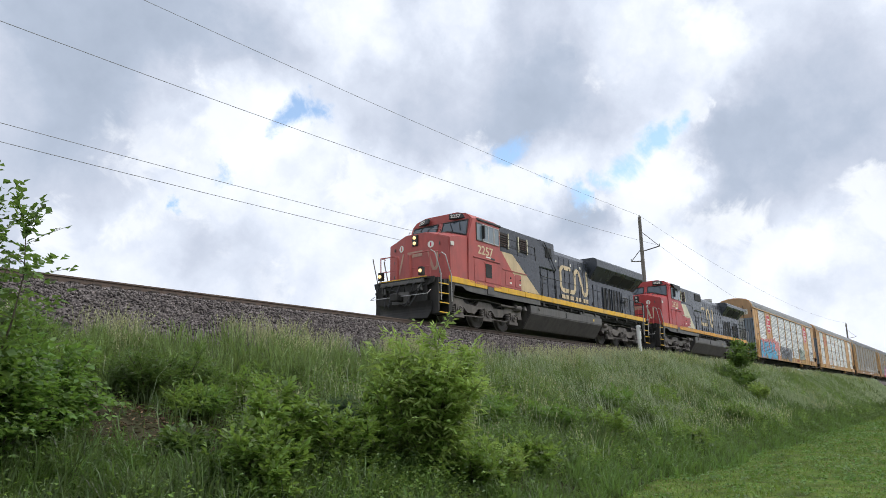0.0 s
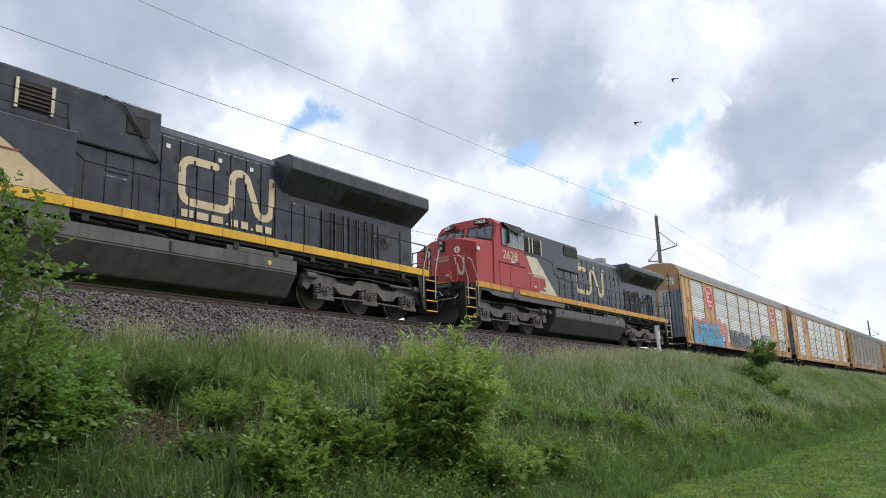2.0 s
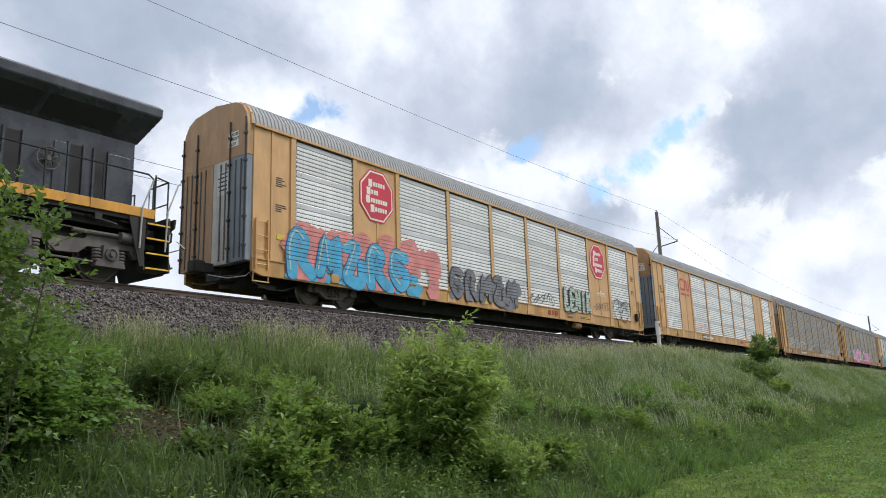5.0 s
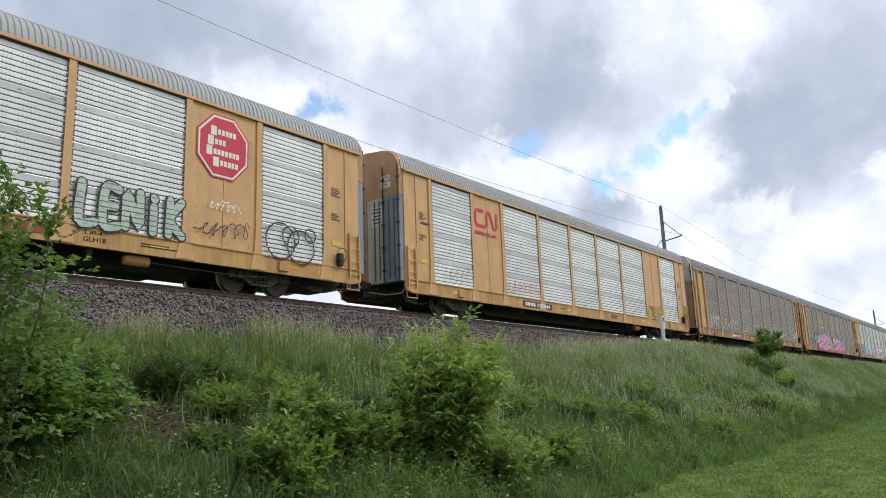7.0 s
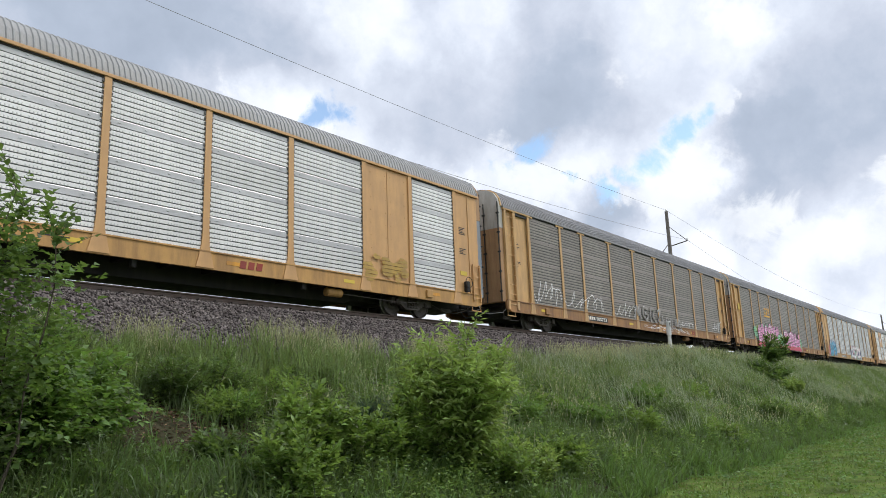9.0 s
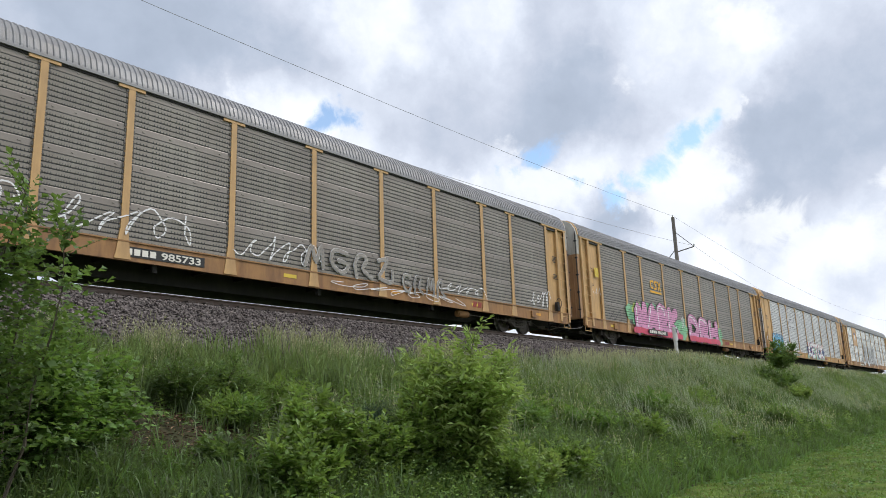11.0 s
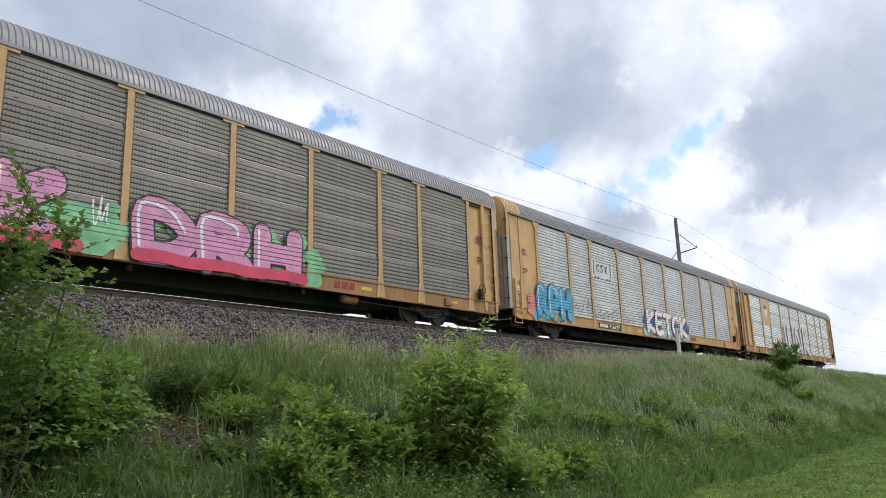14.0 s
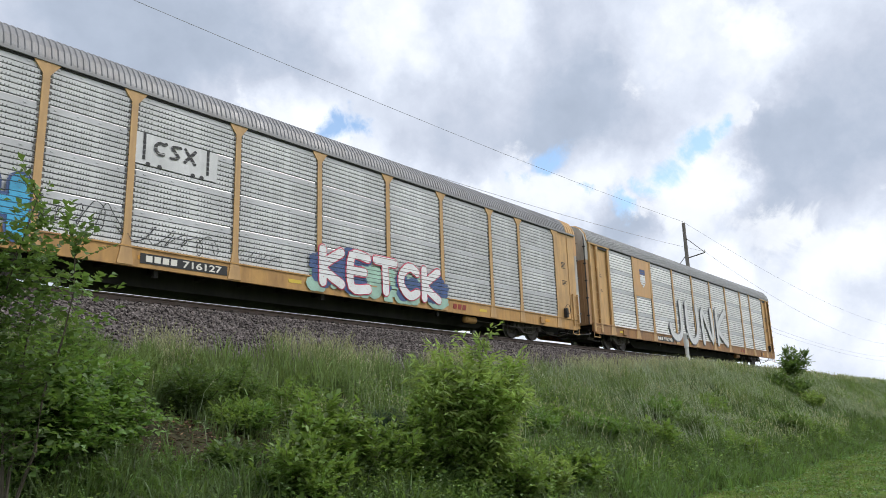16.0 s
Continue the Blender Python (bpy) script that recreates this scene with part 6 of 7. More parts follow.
    for x0, x1 in ((20.15, 20.45) if old else (20.3, 20.85), (21.45, 22.0)):
        part("hood_door", bx(bmesh.new(), x0, x1, -1.03, -1.0, 1.75, 3.05, 0.012), M["grey_black"], rad)
    # hand brake wheel
    bm = bmesh.new()
    xc = 20.6 if not old else 20.0
    tube(bm, [(xc + 0.26 * math.cos(k * math.pi / 9), -1.14, 2.55 + 0.26 * math.sin(k * math.pi / 9)) for k in range(19)], 0.018, 6)
    for k in range(4):
        a = k * math.pi / 4 + 0.4
        tube(bm, [(xc - 0.25 * math.cos(a), -1.14, 2.55 - 0.25 * math.sin(a)), (xc + 0.25 * math.cos(a), -1.14, 2.55 + 0.25 * math.sin(a))], 0.012, 5)
    lathe(bm, [(0.06, 0), (0.06, 0.14)], (xc, -1.16, 2.55), "y", 10)
    part("brake_wheel", bm, M["truck"], root, "spoked hand brake wheel")
    # walkway handrails
    for s in (-1, 1):
        posts = [9.95 + k * 1.36 for k in range(10)] if not old else [9.3 + k * 1.31 for k in range(11)]
        for x in posts:
            part("stanchion", tube(bmesh.new(), [(x, s * (W - 0.03), 1.5), (x, s * (W - 0.03), 2.62)], 0.022, 6), M["rail_black"], root)
        bm = bmesh.new()
        start = [(9.75, s * 1.5, 2.8), (9.95, s * (W - 0.03), 2.66)] if not old else [(6.5, s * 1.42, 3.42), (8.45, s * 1.42, 3.36), (8.75, s * (W - 0.03), 3.24), (8.9, s * (W - 0.03), 2.78), (9.2, s * (W - 0.03), 2.64)]
        tube(bm, start + [(22.2, s * (W - 0.03), 2.6), (22.35, s * (W - 0.03), 2.5), (22.35, s * (W - 0.03), 1.55)], 0.022, 6)
        part("handrail", bm, M["rail_black"], root)
        if not old:
            bm = bmesh.new()
            tube(bm, [(6.45, s * 1.42, 3.95), (9.5, s * 1.42, 3.9), (9.6, s * 1.42, 3.3)], 0.02, 6)
            tube(bm, [(6.45, s * 1.42, 3.6), (9.58, s * 1.42, 3.56)], 0.016, 6)
            for x in (6.5, 7.95, 9.55):
                tube(bm, [(x, s * 1.42, 3.28), (x, s * 1.42, 3.95)], 0.018, 6)
            part("upper_handrail", bm, M["rail_black"], root)
    return root


locomotive(10.2, "2257", "first")
locomotive(32.9, "2628", "second")


# ---- train: covered car carriers ----
def panel_mesh(h, mat, band):
    """One corrugated side panel of unit width: a flat band over ridged sheet."""
    bm = bmesh.new()
    prof = [(0.0, 0.0)]
    n, z0 = PANEL_ROWS, 0.02
    pitch = (h - 0.17 - z0) / n
    for k in range(n):
        z = z0 + k * pitch
        prof += [(0.0, z), (-0.014, z + pitch * 0.05), (-0.024, z + pitch * 0.75), (0.0, z + pitch * 0.785), (0.0, z + pitch * 0.99)]
    prof += [(-0.008, h - 0.165), (-0.008, h - 0.02), (0.0, h)]
    rows = [[bm.verts.new((x, y, z)) for x in (0, 1)] for y, z in prof]
    for a, b in zip(rows, rows[1:]):
        bm.faces.new((a[0], a[1], b[1], b[0]))
    g = bmesh.ops.extrude_face_region(bm, geom=list(bm.faces))
    bmesh.ops.translate(bm, verts=[e for e in g["geom"] if isinstance(e, bmesh.types.BMVert)], vec=(0, 0.05, 0))
    for zb in (h - 0.09,):
        for k in range(4):
            lathe(bm, [(0.017, 0.0), (0.017, -0.014)], (0.12 + k * 0.25, -0.008, zb), "y", 6)
    me = mesh_of("side_panel", bm, mat)
    me.materials.append(band)
    # closed groove floors, coloured dark like the shade behind open slots
    me.materials.append(M["slot"])
    for p in me.polygons:
        p.material_index = 1 if p.center.z > h - 0.172 else (2 if abs(p.center.y) < 0.001 and abs(p.normal.y) > 0.9 else 0)
    return me


def post_mesh(kind, mat, z0, z1):
    bm = bmesh.new()
    if kind == "tee":
        prism(bm, [(-0.34, z1 - 0.09), (0.34, z1 - 0.09), (0.34, z1), (-0.34, z1)], "y", -0.055, 0.02)
        prism(bm, [(-0.20, z0), (0.20, z0), (0.17, z0 + 0.15), (0.09, z0 + 0.75), (0.085, z1 - 0.09), (-0.085, z1 - 0.09), (-0.09, z0 + 0.75), (-0.17, z0 + 0.15)], "y", -0.05, 0.03)
    elif kind == "wedge":
        prism(bm, [(-0.20, z0), (0.20, z0), (0.16, z0 + 0.2), (0.085, z0 + 0.7), (0.08, z1 - 0.3), (0.3, z1), (-0.3, z1), (-0.08, z1 - 0.3), (-0.085, z0 + 0.7), (-0.16, z0 + 0.2)], "y", -0.05, 0.03)
    else:
        prism(bm, [(-0.26, z0), (0.26, z0), (0.12, z0 + 0.55), (0.095, z0 + 1.0), (0.09, z1), (-0.09, z1), (-0.095, z0 + 1.0), (-0.12, z0 + 0.55)], "y", -0.05, 0.03)
    return mesh_of("post", bm, mat)


EAVE = 4.78
CAR_W = 1.52
PANEL = {k: panel_mesh((PANEL_Z1 - PANEL_Z0) / 4, M[k], M["brown_band" if k == "panel_brown" else "panel_band"]) for k in ("panel_white", "panel_brown", "panel_grey")}
POST = {(k, m): post_mesh(k, M[m], 0.55, PANEL_Z1 + 0.02) for k, m in (("plain", "yellow"), ("tee", "old_yellow"), ("wedge", "old_yellow"), ("plain", "old_yellow"))}
BAYS_SHORT = [1.42, 4.0, 6.07, 8.94, 11.77, 14.5, 17.26, 20.26, 22.5, 25.0]
BAYS_LONG = [1.95, 4.65, 6.68, 9.6, 12.45, 15.35, 18.07, 20.98, 22.95, 25.75]


def roof_mesh(x0, x1, mat, pitch=0.21, rise=0.03):
    """Arched roof of ribbed sheet."""
    prof = [(-1.54, EAVE), (-1.53, EAVE + 0.12), (-1.46, EAVE + 0.36), (-1.28, EAVE + 0.62), (-0.98, EAVE + 0.80), (-0.5, EAVE + 0.91), (0, EAVE + 0.94)]
    prof += [(-y, z) for y, z in prof[-2::-1]]
    V, F = [], []
    k, x = 0, x0
    xs = []
    while x < x1:
        xs += [(x, 0), (x + pitch * 0.42, 0), (x + pitch * 0.55, rise), (x + pitch * 0.87, rise)]
        x += pitch
    for x, up in xs:
        for y, z in prof:
            r = math.hypot(y, z - 3.9)
            V.append((min(x, x1), y * (1 + up / r), z + (z - 3.9) * up / r))
    m = len(prof)
    for i in range(len(xs) - 1):
        for j in range(m - 1):
            F.append((i * m + j, (i + 1) * m + j, (i + 1) * m + j + 1, i * m + j + 1))
    me = bpy.data.meshes.new("roof")
    me.from_pydata(V, [], F)
    me.materials.append(mat)
    return me


END_PROF = [(-1.5, 0.95), (-1.5, EAVE + 0.02), (-1.44, EAVE + 0.34), (-1.26, EAVE + 0.60), (-0.96, EAVE + 0.77), (0, EAVE + 0.9), (0.96, EAVE + 0.77), (1.26, EAVE + 0.60), (1.44, EAVE + 0.34), (1.5, EAVE + 0.02), (1.5, 0.95)]


def car_truck(root, xc):
    for s in (-1, 1):
        y = s * 1.0
        bm = bmesh.new()
        prism(bm, [(xc - 1.05, 0.36), (xc - 1.02, 0.56), (xc - 0.6, 0.64), (xc - 0.3, 0.76), (xc + 0.3, 0.76), (xc + 0.6, 0.64), (xc + 1.02, 0.56), (xc + 1.05, 0.36), (xc + 0.6, 0.36), (xc + 0.32, 0.2), (xc - 0.32, 0.2), (xc - 0.6, 0.36)], "y", y - 0.07, y + 0.07)
        f = part("side_frame", bm, M["truck"], root, "cast truck side frame")
        bm = bmesh.new()
        for k in range(4):
            for j in range(4):
                lathe(bm, [(0.05, 0), (0.06, 0.012), (0.06, 0.05), (0.05, 0.06)], (xc - 0.2 + k * 0.135, y + s * 0.09, 0.27 + j * 0.075), "z", 8)
        part("spring_nest", bm, M["truck"], f)
        for k in (-0.75, 0.75):
            part("bearing_cap", lathe(bmesh.new(), [(0.12, 0), (0.12, s * 0.08), (0.09, s * 0.12), (0.03, s * 0.12)], (xc + k, y + s * 0.05, 0.44), "y", 12), M["truck"], f)
    part("bolster", bx(bmesh.new(), xc - 0.2, xc + 0.2, -1.0, 1.0, 0.4, 0.68, 0.02), M["frame"], root)
    for k in (-0.75, 0.75):
        add_axle(wheel_car, WHEEL_C, root, xc + k)


def ladder(root, x, z0, z1, mat, width=0.42, y=-CAR_W - 0.06):
    bm = bmesh.new()
    for xx in (x, x + width):
        bx(bm, xx - 0.02, xx + 0.02, y - 0.02, y + 0.04, z0, z1)
    ob = part("ladder", bm, mat, root, "side ladder")
    z = z0 + 0.12
    while z < z1:
        part("rung", tube(bmesh.new(), [(x, y - 0.01, z), (x + width, y - 0.01, z)], 0.014, 5), mat, ob)
        z += 0.4
    return ob


def plaque(root, name, x0, x1, z0, z1, mat, y=-CAR_W - 0.012, label=""):
    return part(name, bx(bmesh.new(), x0, x1, y - 0.006, y, z0, z1), mat, root, label)


def small_print(root, x, z, w, rows, y=-CAR_W - 0.008, mat=None, h=0.03):
    """Bars in place of lettering too small to read."""
    bm = bmesh.new()
    rng = random.Random(int(x * 100) + rows)
    for k in range(rows):
        bx(bm, x, x + w * rng.uniform(0.5, 1), y - 0.003, y, z - k * h * 2.0, z - k * h * 2.0 + h)
    return tagged(part("small_lettering", bm, mat or M["plate"], root), kind="stuff")


def car_carrier(u0, length, kind, label):
    """A covered tri-level car carrier: flat car, side panels between posts, ribbed roof, end doors."""
    short = kind in ("short_red", "short_mark")
    root = thing("car_carrier", label, "railway wagon", "covered car carriers")
    MOVING.append((root, u0))
    yellow = M["yellow"] if short else M["old_yellow"]
    sill = M["sill"] if short or kind == "grey" else M["rusty_sill"]
    L = length
    # flat car
    for s in (-1, 1):
        bm = bmesh.new()
        prof = [(0.35, 0.52), (L - 0.35, 0.52), (L, 0.62), (L, 0.96), (0, 0.96), (0, 0.62)]
        prism(bm, prof, "y", s * (CAR_W + 0.03), s * (CAR_W - 0.06))
        prism(bm, [(0, 0.955), (L, 0.955), (L, 0.99), (0, 0.99)], "y", s * (CAR_W + 0.06), s * (CAR_W - 0.1))
        part("side_sill", bm, sill, root, "stained ochre side sill")
    bm = bmesh.new()
    bx(bm, 0.2, L - 0.2, -1.4, 1.4, 0.84, 0.93)
    bx(bm, 0.4, L - 0.4, -0.42, 0.42, 0.40, 0.86)
    prism(bm, [(4.9, 0.86), (L - 4.9, 0.86), (L - 6.2, 0.26), (6.2, 0.26)], "y", -0.55, 0.55)
    for k in range(14):
        x = 5.2 + k * (L - 10.4) / 13
        bx(bm, x - 0.05, x + 0.05, -1.4, 1.4, 0.58, 0.86)
    part("centre_sill", bm, M["frame"], root, "black underframe")
    bm = bmesh.new()
    tube(bm, [(5.0, -1.3, 0.62), (9, -1.32, 0.55), (14, -1.3, 0.6), (L - 5, -1.3, 0.58)], 0.02, 5)
    for k in range(3):
        x = 7.5 + k * 5.2
        bx(bm, x, x + 0.12, -1.4, -1.3, 0.36, 0.56)
    part("brake_pipe", bm, M["frame"], root)
    part("air_reservoir", lathe(bmesh.new(), [(0.08, 0), (0.13, 0.04), (0.13, 0.62), (0.08, 0.66)], (L * 0.71, -1.28, 0.40), "x", 14), sill, root)
    bm = bmesh.new()
    tube(bm, [(L * 0.71 + 0.66, -1.28, 0.4), (L * 0.71 + 3.4, -1.3, 0.36), (L - 3, -1.34, 0.46)], 0.018, 5)
    part("brake_rod", bm, M["truck"], root)
    for x, d in ((0.0, -1), (L, 1)):
        bm = bmesh.new()
        bx(bm, *sorted((x - d * 0.6, x + d * 0.62)), -0.12, 0.12, 0.72, 0.98, 0.02)
        bx(bm, *sorted((x + d * 0.5, x + d * 0.86)), -0.2, 0.16, 0.68, 1.02, 0.05)
        part("coupler", bm, M["frame"], root)
        bm = bmesh.new()
        tube(bm, [(x, -0.4, 0.62), (x + d * 0.3, -0.38, 0.4), (x + d * 0.6, -0.3, 0.3), (x + d * 0.9, -0.2, 0.34)], 0.024, 6)
        tube(bm, [(x, -1.3, 0.72), (x + d * 0.25, -1.3, 0.5), (x + d * 0.35, -0.3, 0.55)], 0.014, 5)
        part("air_hose", bm, M["rail_black"], root)
        part("draft_gear", bx(bmesh.new(), *sorted((x - d * 1.9, x + d * 0.12)), -0.34, 0.34, 0.50, 0.84, 0.03), M["frame"], root)
        bm = bmesh.new()
        tube(bm, [(x - d * 2.2, -0.9, 0.5), (x - d * 1.6, -0.95, 0.30), (x - d * 1.0, -1.0, 0.27), (x - d * 0.4, -1.1, 0.42), (x - d * 0.2, -1.2, 0.66)], 0.02, 5)
        part("brake_chain", bm, M["truck"], root)
        part("brake_lever", bx(bmesh.new(), *sorted((x - d * 1.5, x - d * 0.9)), -0.75, -0.7, 0.34, 0.46, 0.01), M["truck"], root)
        part("uncoupling_rod", tube(bmesh.new(), [(x - d * 0.1, -1.42, 0.66), (x + d * 0.1, -1.4, 0.48), (x + d * 0.3, -0.9, 0.46), (x + d * 0.45, -0.25, 0.62)], 0.016, 5), M["pipe"], root)
        bm = bmesh.new()
        bx(bm, *sorted((x - d * 0.05, x - d * 0.6)), -CAR_W - 0.03, -CAR_W + 0.03, 0.34, 0.37)
        tube(bm, [(x - d * 0.06, -CAR_W, 0.62), (x - d * 0.06, -CAR_W, 0.35)], 0.014, 5)
        tube(bm, [(x - d * 0.58, -CAR_W, 0.62), (x - d * 0.58, -CAR_W, 0.35)], 0.014, 5)
        part("sill_step", bm, yellow, root)
    for k in range(6):
        x = 2.6 + k * (L - 5.6) / 5
        part("reflector", bx(bmesh.new(), x, x + 0.45, -CAR_W - 0.036, -CAR_W - 0.03, 0.70, 0.80), M["orange_stripe"] if k % 2 else M["decal_yellow"], root)
    for x in (2.9, L - 3.3):
        part("jacking_pad", bx(bmesh.new(), x, x + 0.32, -CAR_W - 0.09, -CAR_W, 0.60, 0.86, 0.015), sill, root)
    car_truck(root, 3.5)
    car_truck(root, L - 3.5)
    # inner wall on the far side and decks, so that the body is closed
    bm = bmesh.new()
    bx(bm, 0.1, L - 0.1, CAR_W - 0.06, CAR_W, 0.95, EAVE + 0.02)
    part("far_side", bm, M["panel_grey"], root)
    # near side
    bays = BAYS_SHORT if short else BAYS_LONG
    bays = [b * L / (26.5 if short else 27.5) for b in bays]
    smooth = {(1, 2), (7, 8)} if short else set()
    key = {"short_red": "panel_white", "short_mark": "panel_white", "brown": "panel_brown", "brown_pink": "panel_brown", "grey": "panel_grey", "end": "panel_white"}[kind]
    h = (PANEL_Z1 - PANEL_Z0) / 4
    for i, (a, b) in enumerate(zip(bays, bays[1:])):
        if (i, i + 1) in smooth:
            p = part("side_sheet", bx(bmesh.new(), a, b, -CAR_W - 0.005, -CAR_W + 0.05, PANEL_Z0, PANEL_Z1, 0.01), yellow, root, "smooth ochre side sheet")
            part("seam", bx(bmesh.new(), (a + b) / 2 - 0.02, (a + b) / 2 + 0.02, -CAR_W - 0.02, -CAR_W, PANEL_Z0, PANEL_Z1), yellow, p)
            bm = bmesh.new()
            for k in range(9):
                for xx in (a + 0.3, (a + b) / 2 - 0.12, (a + b) / 2 + 0.12, b - 0.3):
                    bx(bm, xx, xx + 0.03, -CAR_W - 0.012, -CAR_W, 1.1 + k * 0.42, 1.13 + k * 0.42)
            tagged(part("rivets", bm, M["sill"], p), kind="stuff")
            continue
        for k in range(4):
            shared("side_panel", PANEL[key], root, (a + 0.02, -CAR_W, PANEL_Z0 + k * h), (b - a - 0.04, 1, 1))
        # dark strip that stands in for the line of shade under the eave
        part("top_gap", bx(bmesh.new(), a + 0.09, b - 0.09, -CAR_W - 0.03, -CAR_W, PANEL_Z1 - 0.045, PANEL_Z1 + 0.004), M["frame"], root)
        # small dark blocks put in as the scalloped shade beside the posts
        for xx, d in ((a + 0.085, 1), (b - 0.085, -1)):
            bm = bmesh.new()
            for k in range(24):
                z = PANEL_Z0 + 0.3 + k * 0.145
                bx(bm, *sorted((xx, xx + d * 0.045)), -CAR_W - 0.034, -CAR_W, z, z + 0.085)
            tagged(part("clip_strip", bm, M["tank"], root), kind="stuff")
    pk = ("plain", "yellow") if short else {"grey": ("wedge", "old_yellow"), "end": ("plain", "old_yellow")}.get(kind, ("tee", "old_yellow"))
    for b in bays:
        shared("post", POST[pk], root, (b, -CAR_W, 0))
    part("eave_rail", bx(bmesh.new(), 0.0, L, -CAR_W - 0.075, -CAR_W + 0.08, PANEL_Z1 + 0.005, EAVE + 0.05, 0.008), yellow if short else M["roof_dull"], root)
    # end sections: smooth sheets, ladders, doors
    front_plain, rear_plain = short or kind == "grey", short or kind == "grey"
    for x0, x1, d, plain in ((0.0, bays[0], 1, front_plain), (bays[-1], L, -1, rear_plain)):
        part("side_sheet", bx(bmesh.new(), x0 + 0.01, x1 - 0.06, -CAR_W - 0.004 if plain else -CAR_W + 0.05, -CAR_W + 0.1, 0.97, PANEL_Z1, 0.012), yellow, root, "smooth ochre end sheet")
        xe = x0 if d > 0 else x1
        if plain:
            part("seam", bx(bmesh.new(), *sorted((xe + d * 0.62, xe + d * 0.68)), -CAR_W - 0.03, -CAR_W, 0.97, PANEL_Z1), yellow, root)
            ladder(root, xe + (0.1 if d > 0 else -0.52), 0.7, 2.1, yellow)
        else:
            part("corner_post", bx(bmesh.new(), *sorted((xe + d * 0.08, xe + d * 0.22)), -CAR_W - 0.06, -CAR_W + 0.06, 0.6, PANEL_Z1, 0.012), yellow, root)
            part("corner_post", bx(bmesh.new(), *sorted((xe + d * 0.74, xe + d * 0.9)), -CAR_W - 0.06, -CAR_W + 0.06, 0.6, PANEL_Z1, 0.012), yellow, root)
            part("header", bx(bmesh.new(), *sorted((xe, xe + d * 2.1)), -CAR_W - 0.07, -CAR_W + 0.06, PANEL_Z1 - 0.06, PANEL_Z1 + 0.06, 0.012), yellow, root)
            part("door_track", bx(bmesh.new(), *sorted((xe + d * 0.9, xe + d * 1.85)), -CAR_W - 0.02, -CAR_W + 0.05, PANEL_Z1 - 0.16, PANEL_Z1 - 0.06), M["rail_black"], root)
            ladder(root, xe + (0.2 if d > 0 else -0.74), 0.7, PANEL_Z1 - 0.1, yellow, 0.54, -CAR_W - 0.03)
        small_print(root, *sorted((xe + d * 1.25, xe + d * 0.8))[:1], 3.4, 0.4, 5)
        small_print(root, *sorted((xe + d * 1.25, xe + d * 0.8))[:1], 2.6, 0.42, 4)
        if short:
            plaque(root, "placard", *sorted((xe + d * 0.85, xe + d * 1.25)), 1.62, 1.78, M["decal_yellow"])
    bm = bmesh.new()
    xb = bays[-1] + 0.45
    bx(bm, xb, xb + 0.18, -CAR_W - 0.16, -CAR_W, 1.0, 1.4, 0.03)
    tube(bm, [(xb + 0.09 + 0.2 * math.cos(k * math.pi / 6), -CAR_W - 0.18, 1.35 + 0.2 * math.sin(k * math.pi / 6)) for k in range(13)], 0.014, 5)
    part("hand_brake", bm, M["frame"], root, "dark hand brake wheel and box")
    roof = new("roof", roof_mesh(0.75 if kind == "grey" else -0.02, L - (0.75 if kind == "grey" else -0.02), M["roof"] if kind in ("short_red", "short_mark", "end") else M["roof_dull"], 0.14, 0.028))
    roof.parent = root
    tagged(roof, "arched ribbed galvanised roof")
    if kind == "grey":
        for a, b in ((0.0, 0.8), (L - 0.8, L)):
            me = roof_mesh(a, b, yellow)
            ob = new("roof_cap", me)
            ob.parent = root
    # end doors: three leaves in each end
    upper, lower = {"short_red": ("brown_end", "grey_end"), "short_mark": ("brown_end", "grey_end"), "brown": ("grey_end", "brown_end"), "brown_pink": ("grey_end", "brown_end"), "grey": ("yellow", "grey_end"), "end": ("grey_end", "brown_end")}[kind]
    for xe, d in ((0.0, 1), (L, -1)):
        x0, x1 = sorted((xe - d * 0.20, xe + d * 0.05))
        zs = 3.9
        bm = bmesh.new()
        prism(bm, [p if p[1] > 1 else (p[0], zs) for p in END_PROF], "x", x0, x1)
        part("end_door", bm, M[upper], root, "upper end door sheets")
        for k, (ya, yb) in enumerate(((-1.5, -0.78), (-0.76, 0.0), (0.0, 0.76), (0.78, 1.5))):
            mat = (M["blue_end"], M["grey_end"], M["brown_end"], M["brown_end"])[k] if short else M[lower]
            part("end_door_leaf", bx(bmesh.new(), x0, x1, ya + 0.01, yb - 0.01, 0.9, zs - 0.005, 0.01), mat, root)
        bm = bmesh.new()
        for y in (-1.46, -0.77, 0.77, 1.46):
            tube(bm, [(xe - d * 0.23, y, 0.9), (xe - d * 0.23, y, EAVE + 0.2)], 0.022, 6)
            for z in (1.3, 2.1, 2.9, 3.7, 4.5):
                bx(bm, xe - d * 0.23 - 0.035, xe - d * 0.23 + 0.035, y - 0.06, y + 0.06, z - 0.03, z + 0.03)
        part("door_hinge", bm, M["rail_black"] if kind != "grey" else M["tank"], root)
        for y in (-1.25, -1.02, -0.58, -0.36, 0.36, 0.58, 1.02, 1.25):
            part("door_rib", bx(bmesh.new(), *sorted((xe - d * 0.20, xe - d * 0.225)), y - 0.02, y + 0.02, 1.0, 3.8), M["brown_end"] if not short else M["tank"], root)
